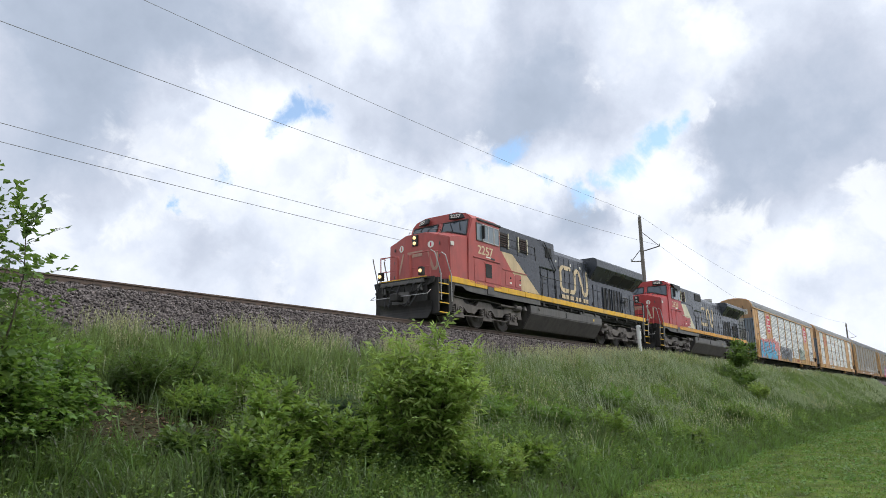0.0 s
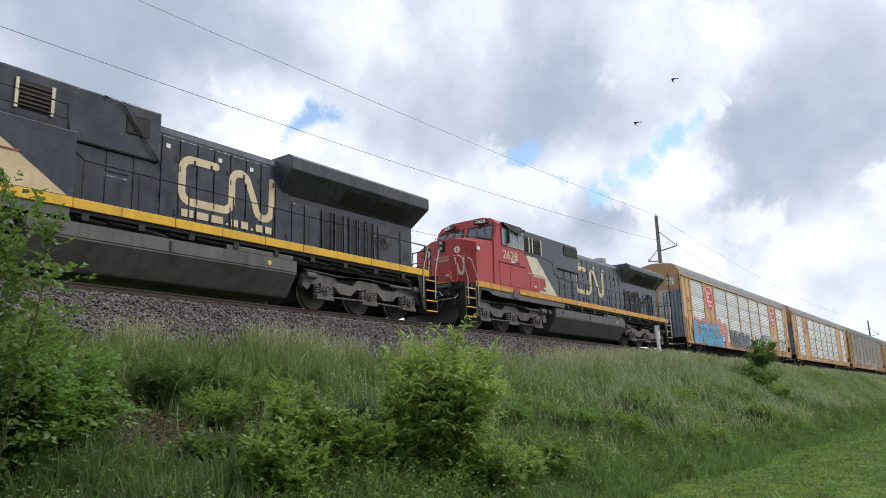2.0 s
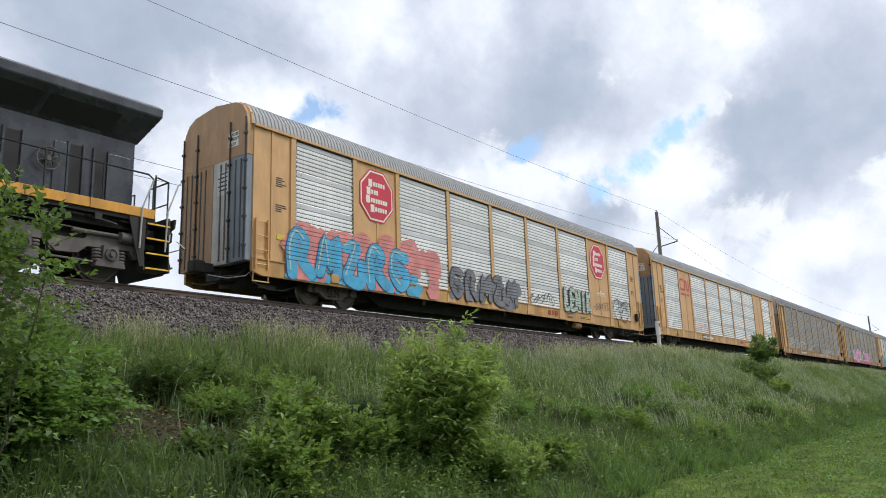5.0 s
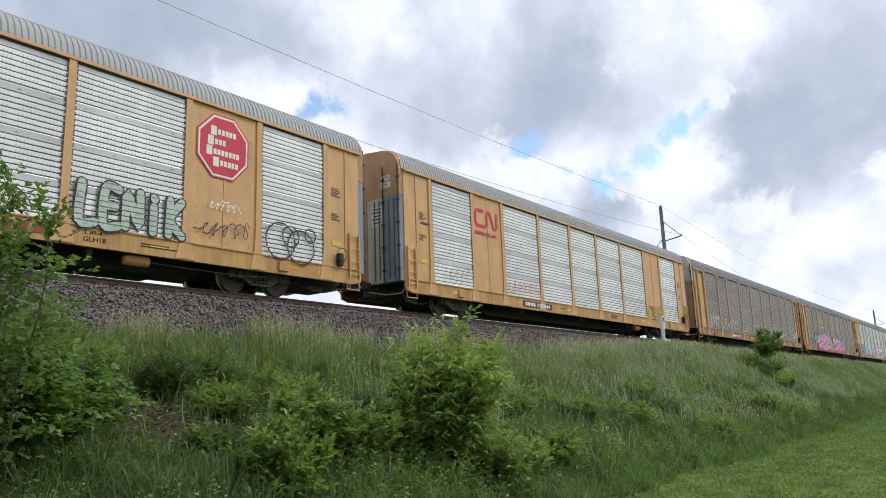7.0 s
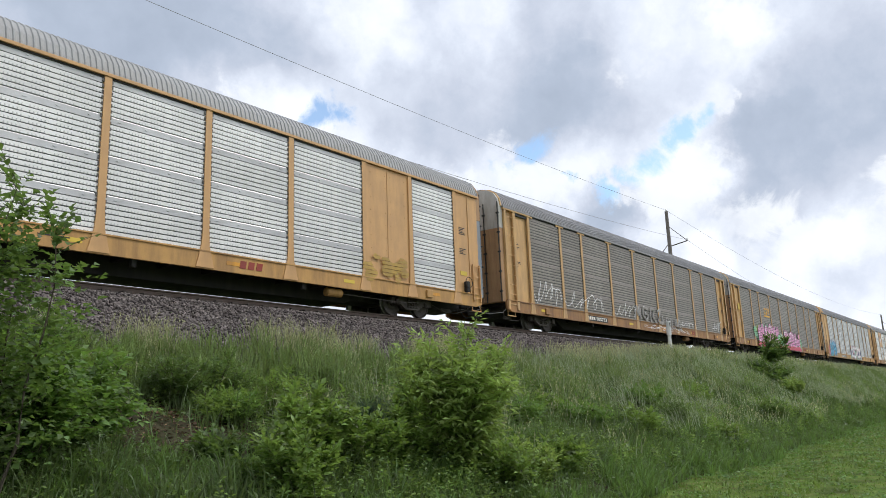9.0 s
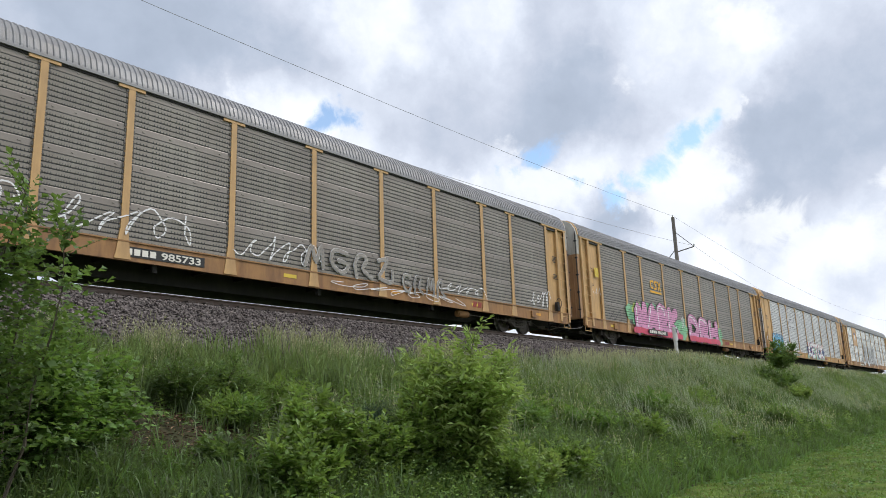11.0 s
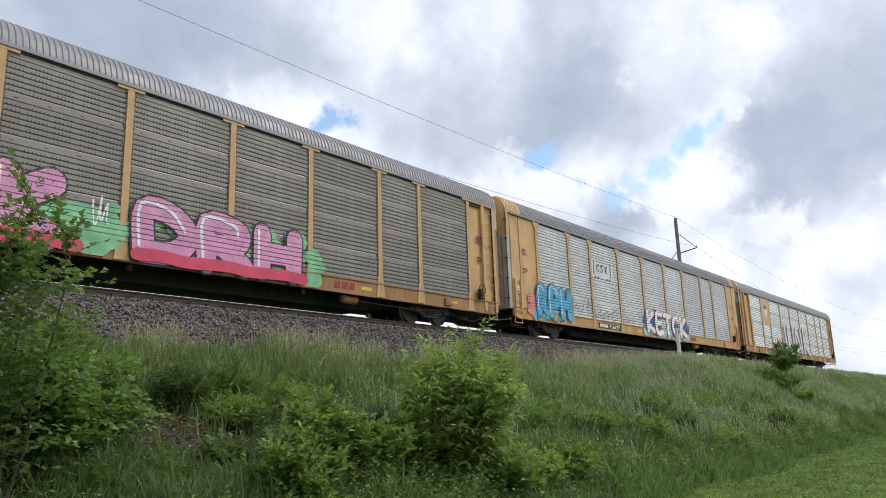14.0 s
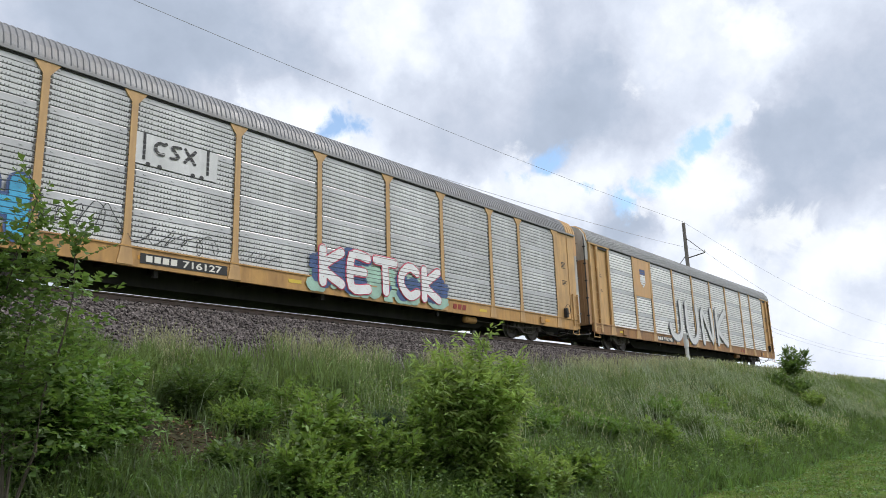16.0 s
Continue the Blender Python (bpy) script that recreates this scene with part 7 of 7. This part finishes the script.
        if short and d > 0:
            p = part("height_sign", bx(bmesh.new(), xe - 0.208, xe - 0.2, -1.12, -0.68, 4.22, 4.66), M["white"], root, "white warning sign")
            for k, word in enumerate(("EXCESS", "HEIGHT", "CAR")):
                lettering("warning", word, 0.13, xe - 0.21, -0.74 if k < 2 else -0.80, 4.54 - k * 0.14, M["plate"], p, "", 0.0, 0.85, -90)
            small_bars = part("end_notice", bx(bmesh.new(), xe - 0.207, xe - 0.2, -0.72, -0.2, 2.9, 3.6), M["panel_band"], root, "pale grey stencil panel")
            for k in range(5):
                part("notice_bar", bx(bmesh.new(), xe - 0.212, xe - 0.206, -0.66, -0.3 + 0.06 * (k % 2), 3.5 - k * 0.12, 3.54 - k * 0.12), M["plate"], small_bars)
        bm = bmesh.new()
        for p, q in zip(END_PROF[1:], END_PROF[2:-1]):
            tube(bm, [(xe - d * 0.04, *p), (xe - d * 0.04, *q)], 0.05, 6)
        part("end_arch", bm, yellow, root)
    return root


# ---- lettering and spray paint ----
STROKES = {
    "1": [[(0.1, 0), (0.05, 0.6), (0.25, 1), (0.55, 0.85), (0.4, 0.4), (0.75, 0.05)]], "2": [[(0.1, 0.9), (0.5, 1), (0.3, 0.5), (0.1, 0.1), (0.7, 0.0), (0.75, 0.5)]],
    "3": [[(0.05, 0.1), (0.3, 0.95), (0.45, 0.3), (0.7, 1), (0.75, 0.1)]], "4": [[(0.7, 0.9), (0.2, 0.95), (0.1, 0.4), (0.5, 0.05), (0.75, 0.4), (0.35, 0.55)]],
    "A": [[(0, 0), (0.4, 1), (0.8, 0)], [(0.18, 0.38), (0.62, 0.38)]], "C": [[(0.75, 0.85), (0.4, 1), (0.08, 0.7), (0.08, 0.3), (0.4, 0), (0.75, 0.15)]],
    "D": [[(0.05, 0), (0.05, 1), (0.5, 0.95), (0.75, 0.5), (0.5, 0.05), (0.05, 0)]], "E": [[(0.7, 1), (0.08, 1), (0.08, 0), (0.7, 0)], [(0.08, 0.52), (0.55, 0.52)]],
    "H": [[(0.05, 0), (0.05, 1)], [(0.7, 0), (0.7, 1)], [(0.05, 0.5), (0.7, 0.5)]], "I": [[(0.3, 0), (0.3, 0.72)], [(0.3, 0.95), (0.3, 0.98)]],
    "J": [[(0.7, 1), (0.7, 0.25), (0.45, 0), (0.15, 0.08), (0.05, 0.3)]], "K": [[(0.05, 0), (0.05, 1)], [(0.7, 1), (0.1, 0.45), (0.72, 0)]],
    "L": [[(0.08, 1), (0.08, 0), (0.7, 0)]], "N": [[(0.05, 0), (0.05, 0.95), (0.68, 0.05), (0.68, 1)]], "P": [[(0.05, 0), (0.05, 1), (0.6, 0.95), (0.68, 0.7), (0.55, 0.45), (0.05, 0.42)]],
    "R": [[(0.05, 0), (0.05, 1), (0.58, 0.95), (0.64, 0.7), (0.5, 0.5), (0.05, 0.48)], [(0.3, 0.48), (0.72, 0)]], "T": [[(0.4, 0), (0.4, 1)], [(0, 1), (0.8, 1)]],
    "U": [[(0.05, 1), (0.05, 0.3), (0.25, 0), (0.5, 0), (0.7, 0.3), (0.7, 1)]], "S": [[(0.7, 0.88), (0.4, 1), (0.1, 0.78), (0.3, 0.55), (0.6, 0.42), (0.66, 0.18), (0.35, 0), (0.05, 0.15)]],
    "V": [[(0, 1), (0.36, 0), (0.72, 1)]], "B": [[(0.05, 0), (0.05, 1), (0.5, 0.95), (0.55, 0.7), (0.05, 0.52), (0.6, 0.45), (0.62, 0.12), (0.05, 0)]], "O": [[(0.4, 0), (0.08, 0.3), (0.08, 0.7), (0.4, 1), (0.7, 0.7), (0.7, 0.3), (0.4, 0)]],
}


def spray_word(root, word, x, z, w, h, fill, edge, thick=0.26, rim=0.10, y=-CAR_W - 0.062, jitter=0.03, seed=1, label="spray-painted lettering", shine=None):
    """Fat sprayed letters: a dark rim under a bright fill."""
    rng = random.Random(seed)
    step = w / len(word)
    t = thick * min(step, h * 1.2)
    for i, ch in enumerate(word):
        dz = rng.uniform(-jitter, jitter) * h
        shapes = [[(x + i * step + px * step * 0.98 + rng.uniform(-0.02, 0.02), z + dz + pz * h) for px, pz in line] for line in STROKES[ch]]
        rim_part = root
        y0 = y - (i % 2) * 0.007
        if edge:
            bm, yy = bmesh.new(), y0
            for s in shapes:
                yy = ribbon(bm, s, t + rim, yy, 0.0001)
            rim_part = part("spray_rim", bm, edge, root)
        bm, yy = bmesh.new(), y0 - 0.014
        for s in shapes:
            yy = ribbon(bm, s, t, yy, 0.0001)
        part("spray_letter", bm, fill, rim_part, label)
        if shine:
            bm, yy = bmesh.new(), yy - 0.01
            for s in shapes[:1]:
                yy = ribbon(bm, [(px - t * 0.22, pz + t * 0.2) for px, pz in s[: max(2, len(s) * 2 // 3)]], t * 0.14, yy, 0.0001)
            part("spray_shine", bm, shine, rim_part)


def spray_patch(root, x0, x1, z0, z1, mat, seed, y=-CAR_W - 0.054, n=26, label=""):
    """A soft-edged cloud of sprayed colour as many overlapping blots."""
    rng = random.Random(seed)
    bm = bmesh.new()
    for k in range(n):
        cx, cz = rng.uniform(x0, x1), rng.uniform(z0, z1)
        r = (z1 - z0) * rng.uniform(0.12, 0.3)
        vs = [bm.verts.new((cx + r * 1.3 * math.cos(j * 0.5236) * rng.uniform(0.8, 1.1), y - k * 0.0002, max(0.56, cz + r * math.sin(j * 0.5236) * rng.uniform(0.8, 1.1)))) for j in range(12)]
        bm.faces.new(vs)
    return tagged(part("spray_cloud", bm, mat, root, label), kind="stuff")


def scribble(root, x, z, w, h, mat, seed, width=0.03, loops=7, y=-CAR_W - 0.066):
    """A quick looping tag."""
    rng = random.Random(seed)
    n, pts, ph = loops * 5, [], rng.uniform(0, 6)
    for k in range(n + 1):
        ph += rng.uniform(0.5, 1.7)
        pts.append((x + w * k / n + w * 0.09 * math.cos(ph * 0.9), z + h * (0.5 + rng.uniform(0.15, 0.5) * math.sin(ph))))
    bm = bmesh.new()
    ribbon(bm, pts, width * 0.75, y, 0.00005)
    return part("spray_tag", bm, mat, root)


def owner_mark(root, x0, x1, z0, z1, y=-CAR_W - 0.036):
    """The owner's mark as three slanted blocks."""
    w = (x1 - x0) / 3
    for k in range(3):
        a = x0 + k * w
        part("owner_mark", prism(bmesh.new(), [(a, z0), (a + w * 0.72, z0), (a + w * 0.86, z1), (a + w * 0.14, z1)], "y", y - 0.006, y), M["maroon"], root)


def number_plate(root, x, w, number, y=-CAR_W - 0.036):
    p = plaque(root, "number_plate", x, x + w, 0.62, 0.86, M["plate"], y, "black number plate on the sill")
    for k in range(4):
        xx = x + w * (0.06 + k * 0.09)
        part("mark_bar", bx(bmesh.new(), xx, xx + w * 0.068, y - 0.012, y - 0.006, 0.665, 0.815), M["white"], p)
    lettering("number", number, 0.235, x + w * 0.46, y - 0.011, 0.658, M["white"], p, "", 0.004, 1.55, thick=0.004)


def octagon_sign(root, x, z, r, y=-CAR_W - 0.024):
    def octagon(rr, yy, mat, name, par):
        bm = bmesh.new()
        prism(bm, [(x + rr * math.cos(radians(22.5 + 45 * k)), z + rr * 1.08 * math.sin(radians(22.5 + 45 * k))) for k in range(8)], "y", yy - 0.003, yy)
        return part(name, bm, mat, par)
    o = octagon(r, y, M["red_logo"], "octagon_sign", root)
    tagged(o, "red octagonal railway sign with white bars")
    octagon(r * 0.95, y - 0.004, M["white"], "rim", o)
    octagon(r * 0.885, y - 0.008, M["red_logo"], "field", o)
    # each row: a tall initial and the smaller letters after it, as plain blocks
    for k, (x0, letters) in enumerate(((-0.46, 5), (-0.56, 3), (-0.60, 7), (-0.36, 5))):
        zz = z + r * (0.36 - k * 0.32)
        part("initial_block", bx(bmesh.new(), x + x0 * r, x + (x0 + 0.2) * r, y - 0.016, y - 0.012, zz - r * 0.05, zz + r * 0.24), M["white"], o)
        for j in range(letters):
            xx = x + (x0 + 0.25 + j * 0.135) * r
            part("letter_block", bx(bmesh.new(), xx, xx + r * 0.1, y - 0.016, y - 0.012, zz, zz + r * 0.17), M["white"], o)


def car_one():
    c = car_carrier(58.2, 26.5, "short_red", "ochre car carrier with white panels and octagonal signs")
    octagon_sign(c, 5.03, 3.72, 0.88)
    octagon_sign(c, 21.32, 3.70, 0.88)
    spray_patch(c, 1.0, 8.0, 0.75, 2.15, M["g_coral"], 1, n=70)
    spray_word(c, "13214", 1.3, 0.75, 5.4, 1.15, M["g_blue"], M["g_navy"], 0.36, 0.07, seed=4, shine=M["g_pale"], label="turquoise sprayed lettering")
    spray_patch(c, 1.2, 7.2, 0.58, 1.15, M["g_blue"], 3, n=60)
    spray_patch(c, 8.7, 13.6, 0.75, 1.6, M["g_grey"], 5, n=50)
    spray_word(c, "41323", 8.9, 0.78, 4.7, 0.98, M["g_grey"], M["g_black"], 0.26, 0.08, seed=6)
    scribble(c, 14.2, 1.0, 2.4, 0.6, M["g_black"], 7, 0.05)
    spray_word(c, "LENIK", 17.55, 1.1, 2.75, 0.85, M["g_pale"], M["g_black"], 0.36, 0.09, seed=8, label="white sprayed letters with a black outline")
    scribble(c, 20.6, 1.15, 1.6, 0.6, M["g_black"], 9, 0.04)
    scribble(c, 20.9, 1.9, 0.9, 0.35, M["g_white"], 19, 0.03)
    for cx, cz, r in ((23.25, 1.45, 0.52), (24.0, 1.35, 0.50), (23.62, 1.62, 0.30), (24.35, 1.75, 0.2)):
        stroke(c, "spray_tag", arc(cx, cz, r, 20, 375, 18), 0.05, -CAR_W - 0.066, M["g_black"], "black sprayed bubble outline")
    owner_mark(c, 16.0, 16.95, 0.66, 0.86)
    lettering("stencil", "L 89-4", 0.13, 17.75, -CAR_W - 0.034, 0.80, M["plate"], c, "", 0.002, 1.2)
    lettering("stencil", "GLH18", 0.15, 17.72, -CAR_W - 0.034, 0.64, M["plate"], c, "", 0.002, 1.2)
    small_print(c, 19.1, 0.76, 1.4, 2, -CAR_W - 0.034)
    return c


def car_two():
    c = car_carrier(86.86, 26.6, "short_mark", "ochre car carrier with bright panels and a red mark")
    rail_mark(c, 4.25, 3.55, 1.45, 0.62, -CAR_W - 0.023, M["red_logo"], 0.12)
    lettering("stencil", "695844", 0.15, 0.86, -CAR_W - 0.009, 3.0, M["plate"], c, "", 0.001, 1.05)
    for k, w in enumerate((0.17, 0.17, 0.17, 0.04, 0.11, 0.11, 0.04, 0.11, 0.11)):
        x = 4.2 + (0, 0.2, 0.4, 0.6, 0.69, 0.86, 1.05, 1.15, 1.33)[k]
        plaque(c, "web_lettering", x, x + w, 3.2, 3.2 + (0.04 if w < 0.05 else 0.12), M["red_logo"], -CAR_W - 0.02)
    scribble(c, 2.1, 1.05, 1.6, 0.75, M["g_grey"], 31, 0.022, 6)
    scribble(c, 6.4, 1.05, 2.2, 0.6, M["g_coral"], 32, 0.035, 8)
    spray_patch(c, 20.3, 22.2, 1.0, 1.7, M["g_ochre"], 33, n=24, label="patch of ochre paint-over")
    number_plate(c, 7.4, 2.35, "695844")
    owner_mark(c, 15.6, 16.4, 0.66, 0.86)
    small_print(c, 10.5, 0.76, 1.3, 1, -CAR_W - 0.034)
    return c


def car_three():
    c = car_carrier(115.2, 27.4, "brown", "weathered car carrier with brown-grey panels and white scrawl")
    for k, (x, w, h) in enumerate(((2.2, 2.2, 1.1), (4.9, 3.6, 0.9), (9.8, 2.6, 0.8), (18.2, 2.6, 0.45), (24.0, 1.6, 0.8))):
        scribble(c, x, 1.0, w, h, M["g_white"], 40 + k, 0.05, 6)
    spray_word(c, "3412", 12.0, 1.05, 4.0, 0.7, M["panel_brown"], M["panel_grey"], 0.13, 0.03, seed=46)
    spray_word(c, "4131", 16.2, 0.8, 2.4, 0.6, M["panel_brown"], M["panel_grey"], 0.12, 0.03, seed=47)
    number_plate(c, 6.6, 2.2, "985733")
    owner_mark(c, 20.1, 21.0, 0.66, 0.86)
    scribble(c, 13.4, 0.62, 6.0, 0.28, M["g_white"], 49, 0.025, 9)
    return c


def bold_mark(c, x, z, w, h, mat, bar=True):
    for k in range(3):
        x0 = x + k * w / 3
        bm = bmesh.new()
        ribbon(bm, [(x0 + w * 0.26, z + h)] + arc(x0 + w * 0.14, z + h / 2, h * 0.45, 60, 300) if k == 0 else ([(x0 + w * 0.26, z + h), (x0 + w * 0.06, z + h * 0.85), (x0 + w * 0.22, z + h * 0.2), (x0 + w * 0.04, z)] if k == 1 else [(x0 + w * 0.04, z + h), (x0 + w * 0.28, z)]), h * 0.26, -CAR_W - 0.045, 0.0004)
        if k == 2:
            ribbon(bm, [(x0 + w * 0.28, z + h), (x0 + w * 0.04, z)], h * 0.26, -CAR_W - 0.049, 0.0004)
        part("mark_band", bm, mat, c)
    if bar:
        plaque(c, "mark_bar", x - 0.05, x + w, z - h * 0.55, z - h * 0.3, mat, -CAR_W - 0.04)


def car_four():
    c = car_carrier(143.9, 27.5, "brown_pink", "weathered car carrier with brown-grey panels and pink spray lettering")
    bold_mark(c, 7.75, 3.15, 1.45, 0.42, M["gold"])
    plaque(c, "placard", 1.35, 1.75, 3.0, 3.45, M["decal_yellow"])
    spray_patch(c, 4.5, 12.2, 0.75, 2.1, M["g_green"], 50, n=90)
    spray_patch(c, 5.2, 8.0, 1.0, 2.0, M["g_lime"], 51, y=-CAR_W - 0.068, n=16)
    spray_patch(c, 12.4, 18.3, 0.75, 1.8, M["g_green"], 52, n=50)
    for x0, x1 in ((5.15, 11.4), (12.75, 17.75)):
        bm = bmesh.new()
        ribbon(bm, [(x0 + (x1 - x0) * k / 8, 0.72 + 0.03 * math.sin(k * 2.1)) for k in range(9)], 0.30, -CAR_W - 0.135, 0.0001)
        part("spray_band", bm, M["g_rose"], c, "red sprayed band under the letters")
    spray_word(c, "NARK", 5.6, 0.85, 5.6, 1.15, M["g_pink"], M["g_black"], 0.46, 0.11, y=-CAR_W - 0.088, seed=55, shine=M["g_white"], label="fat pink sprayed letters with a black rim")
    spray_word(c, "DRH", 12.85, 0.8, 5.1, 1.0, M["g_pink"], M["g_black"], 0.46, 0.11, y=-CAR_W - 0.088, seed=56, shine=M["g_white"], label="fat pink sprayed letters with a black rim")
    scribble(c, 11.7, 1.2, 0.4, 0.8, M["g_white"], 57, 0.05, 3, -CAR_W - 0.08)
    scribble(c, 2.6, 1.0, 1.6, 0.7, M["g_black"], 58, 0.03, 3)
    scribble(c, 1.0, 2.1, 0.8, 0.4, M["g_white"], 59, 0.03, 3)
    number_plate(c, 6.7, 2.5, "986049", -CAR_W - 0.17)
    owner_mark(c, 19.0, 19.9, 0.66, 0.86)
    lettering("scrawl", "RED", 0.28, -0.23, 0.2, 1.55, M["g_black"], c, "", 0.0, 1.0, -90)
    return c


def car_five():
    c = car_carrier(172.5, 27.55, "grey", "car carrier with grey galvanised panels and blue spray lettering")
    plaque(c, "sign_panel", 6.78, 9.0, 3.0, 3.78, M["sign_grey"], -CAR_W - 0.03)
    bold_mark(c, 7.25, 3.32, 1.15, 0.32, M["g_black"], False)
    for x in (6.95, 8.68):
        plaque(c, "bracket", x, x + 0.07, 3.12, 3.8, M["g_black"], -CAR_W - 0.04)
    for x in (7.1, 7.4, 8.3, 8.55):
        part("dot", lathe(bmesh.new(), [(0.06, 0), (0.06, -0.006)], (x, -CAR_W - 0.04, 3.02), "y", 8), M["g_black"], c)
    spray_patch(c, 1.3, 4.6, 0.6, 1.0, M["g_blue"], 60, n=34)
    spray_patch(c, 1.0, 1.8, 0.8, 1.5, M["g_coral"], 61, n=14)
    spray_word(c, "1PH", 1.75, 0.9, 2.9, 1.0, M["g_blue"], M["g_navy"], 0.42, 0.12, y=-CAR_W - 0.066, seed=62, shine=M["g_white"], label="sky-blue sprayed letters with a navy rim")
    spray_patch(c, 2.0, 4.2, 0.62, 0.85, M["g_green"], 63, y=-CAR_W - 0.085, n=10)
    scribble(c, 4.5, 1.0, 2.0, 0.9, M["g_black"], 64, 0.03, 6)
    scribble(c, 6.9, 1.0, 2.2, 0.6, M["g_black"], 65, 0.03, 6)
    scribble(c, 9.8, 1.05, 1.2, 0.35, M["g_black"], 66, 0.02, 5)
    spray_patch(c, 12.3, 18.1, 0.62, 1.5, M["g_mint"], 67, n=60)
    spray_patch(c, 12.3, 14.3, 0.8, 1.9, M["g_navy"], 70, n=22, y=-CAR_W - 0.066)
    spray_patch(c, 15.2, 18.2, 0.75, 1.65, M["g_navy"], 71, n=26, y=-CAR_W - 0.066)
    spray_word(c, "KETCK", 12.5, 0.85, 5.6, 0.95, M["g_white"], M["g_rose"], 0.25, 0.07, y=-CAR_W - 0.075, seed=68, label="white sprayed letters with red and navy shading")
    number_plate(c, 7.05, 2.35, "716127")
    owner_mark(c, 18.6, 19.4, 0.66, 0.84)
    part("no_smoking_sign", lathe(bmesh.new(), [(0.16, 0), (0.16, -0.006)], (0.45, -CAR_W - 0.01, 1.7), "y", 16), M["g_white"], c)
    return c


def car_six():
    c = car_carrier(201.3, 27.5, "end", "last car carrier with bright grey panels and dark spray lettering")
    plaque(c, "sign_panel", 4.75, 6.65, 2.75, 4.72, M["yellow"], -CAR_W - 0.03)
    bm = bmesh.new()
    prism(bm, [(5.4, 3.9), (6.0, 3.9), (6.0, 3.5), (5.7, 3.25), (5.4, 3.5)], "y", -CAR_W - 0.045, -CAR_W - 0.036)
    part("shield", bm, M["g_white"], c)
    plaque(c, "shield_top", 5.38, 6.02, 3.9, 4.2, M["g_navy"], -CAR_W - 0.038)
    spray_word(c, "JUNK", 8.6, 0.95, 9.6, 2.0, M["sign_grey"], M["g_grey"], 0.15, 0.11, seed=80, label="tall grey sprayed letters with dark edges")
    number_plate(c, 6.6, 2.4, "978748")
    owner_mark(c, 20.0, 20.9, 0.66, 0.84)
    return c


car_one(), car_two(), car_three(), car_four(), car_five(), car_six()


# ---- birds ----
BIRDS = []


def bird(route):
    root = thing("swallow", "small dark swallow in flight with spread wings", "bird", "swallows")
    bm = bmesh.new()
    lathe(bm, [(0.004, -0.1), (0.022, -0.07), (0.03, 0), (0.02, 0.08), (0.01, 0.12)], (0, 0, 0), "x", 8)
    part("body", bm, M["feather"], root)
    bm = bmesh.new()
    prism(bm, [(0.1, -0.01), (0.2, -0.05), (0.15, 0), (0.2, 0.05), (0.1, 0.01)], "z", -0.003, 0.003)
    part("tail", bm, M["feather"], root)
    wings = []
    for s in (-1, 1):
        bm = bmesh.new()
        prism(bm, [(-0.05, 0), (-0.06, s * 0.09), (0.06, s * 0.21), (0.0, s * 0.09), (0.03, 0)], "z", -0.003, 0.003)
        wings.append((part("wing", bm, M["feather"], root), s))
    BIRDS.append((root, route, wings))


bird([(0.0, (31.95, -3.56, 8.72)), (1.0, (30.3, 2.69, 11.47)), (1.2, (29.97, 3.94, 12.02)), (1.5, (28.46, 5.42, 12.58)), (2.0, (26.14, 8.61, 13.5)), (2.3, (25.02, 11.1, 13.86)), (2.5, (24.2, 12.77, 13.9)), (2.7, (23.33, 14.36, 13.81)), (3.0, (22.83, 17.25, 13.5)), (3.6, (22.19, 23.76, 11.54)), (5.0, (14.190000000000001, 37.760000000000005, 10.54)), (16.0, (-60.0, 160.0, 14.0))])
bird([(0.0, (31.73, -3.66, 9.13)), (1.0, (30.33, 2.49, 11.43)), (1.2, (30.05, 3.72, 11.89)), (1.5, (28.54, 5.79, 12.18)), (2.0, (26.13, 10.21, 12.19)), (2.3, (25.11, 12.81, 11.85)), (2.5, (24.31, 14.47, 11.57)), (2.7, (23.46, 15.98, 11.29)), (3.0, (23.14, 18.48, 10.73)), (3.6, (22.52, 24.1, 9.83)), (5.0, (14.52, 38.1, 8.83)), (16.0, (-60.0, 160.0, 14.0))])


# ---- what moves ----
def run_at(t):
    for (ta, sa), (tb, sb) in zip(RUN, RUN[1:]):
        if ta <= t <= tb:
            return sa + (sb - sa) * (t - ta) / (tb - ta)
    return RUN[-1][1]


def motions():
    for ob, u in MOVING:
        walk(ob, [(t, pose(s + u, TRACK_Y, RAIL_Z)) for t, s in RUN])
    start = RUN[0][1]
    turns = [(f / FPS, run_at(f / FPS) - start) for f in range(0, 16 * FPS + 1)]
    for ob, r, x in AXLES:
        walk(ob, [(t, Matrix.Translation((x, 0, r)) @ Matrix.Rotation(d / r, 4, "Y")) for t, d in turns])
    for ob, route, wings in BIRDS:
        rows = []
        for i, (t, p) in enumerate(route):
            a, b = Vector(route[max(i - 1, 0)][1]), Vector(route[min(i + 1, len(route) - 1)][1])
            d = b - a
            rows.append((t, pose(*p, 0, 0, math.degrees(math.atan2(-d.y, -d.x)))))
        walk(ob, rows)
        for w, s in wings:
            walk(w, [(k / 10, pose(0, 0, 0, s * (38 if k % 2 else -18), 0, 0)) for k in range(161)])


motions()
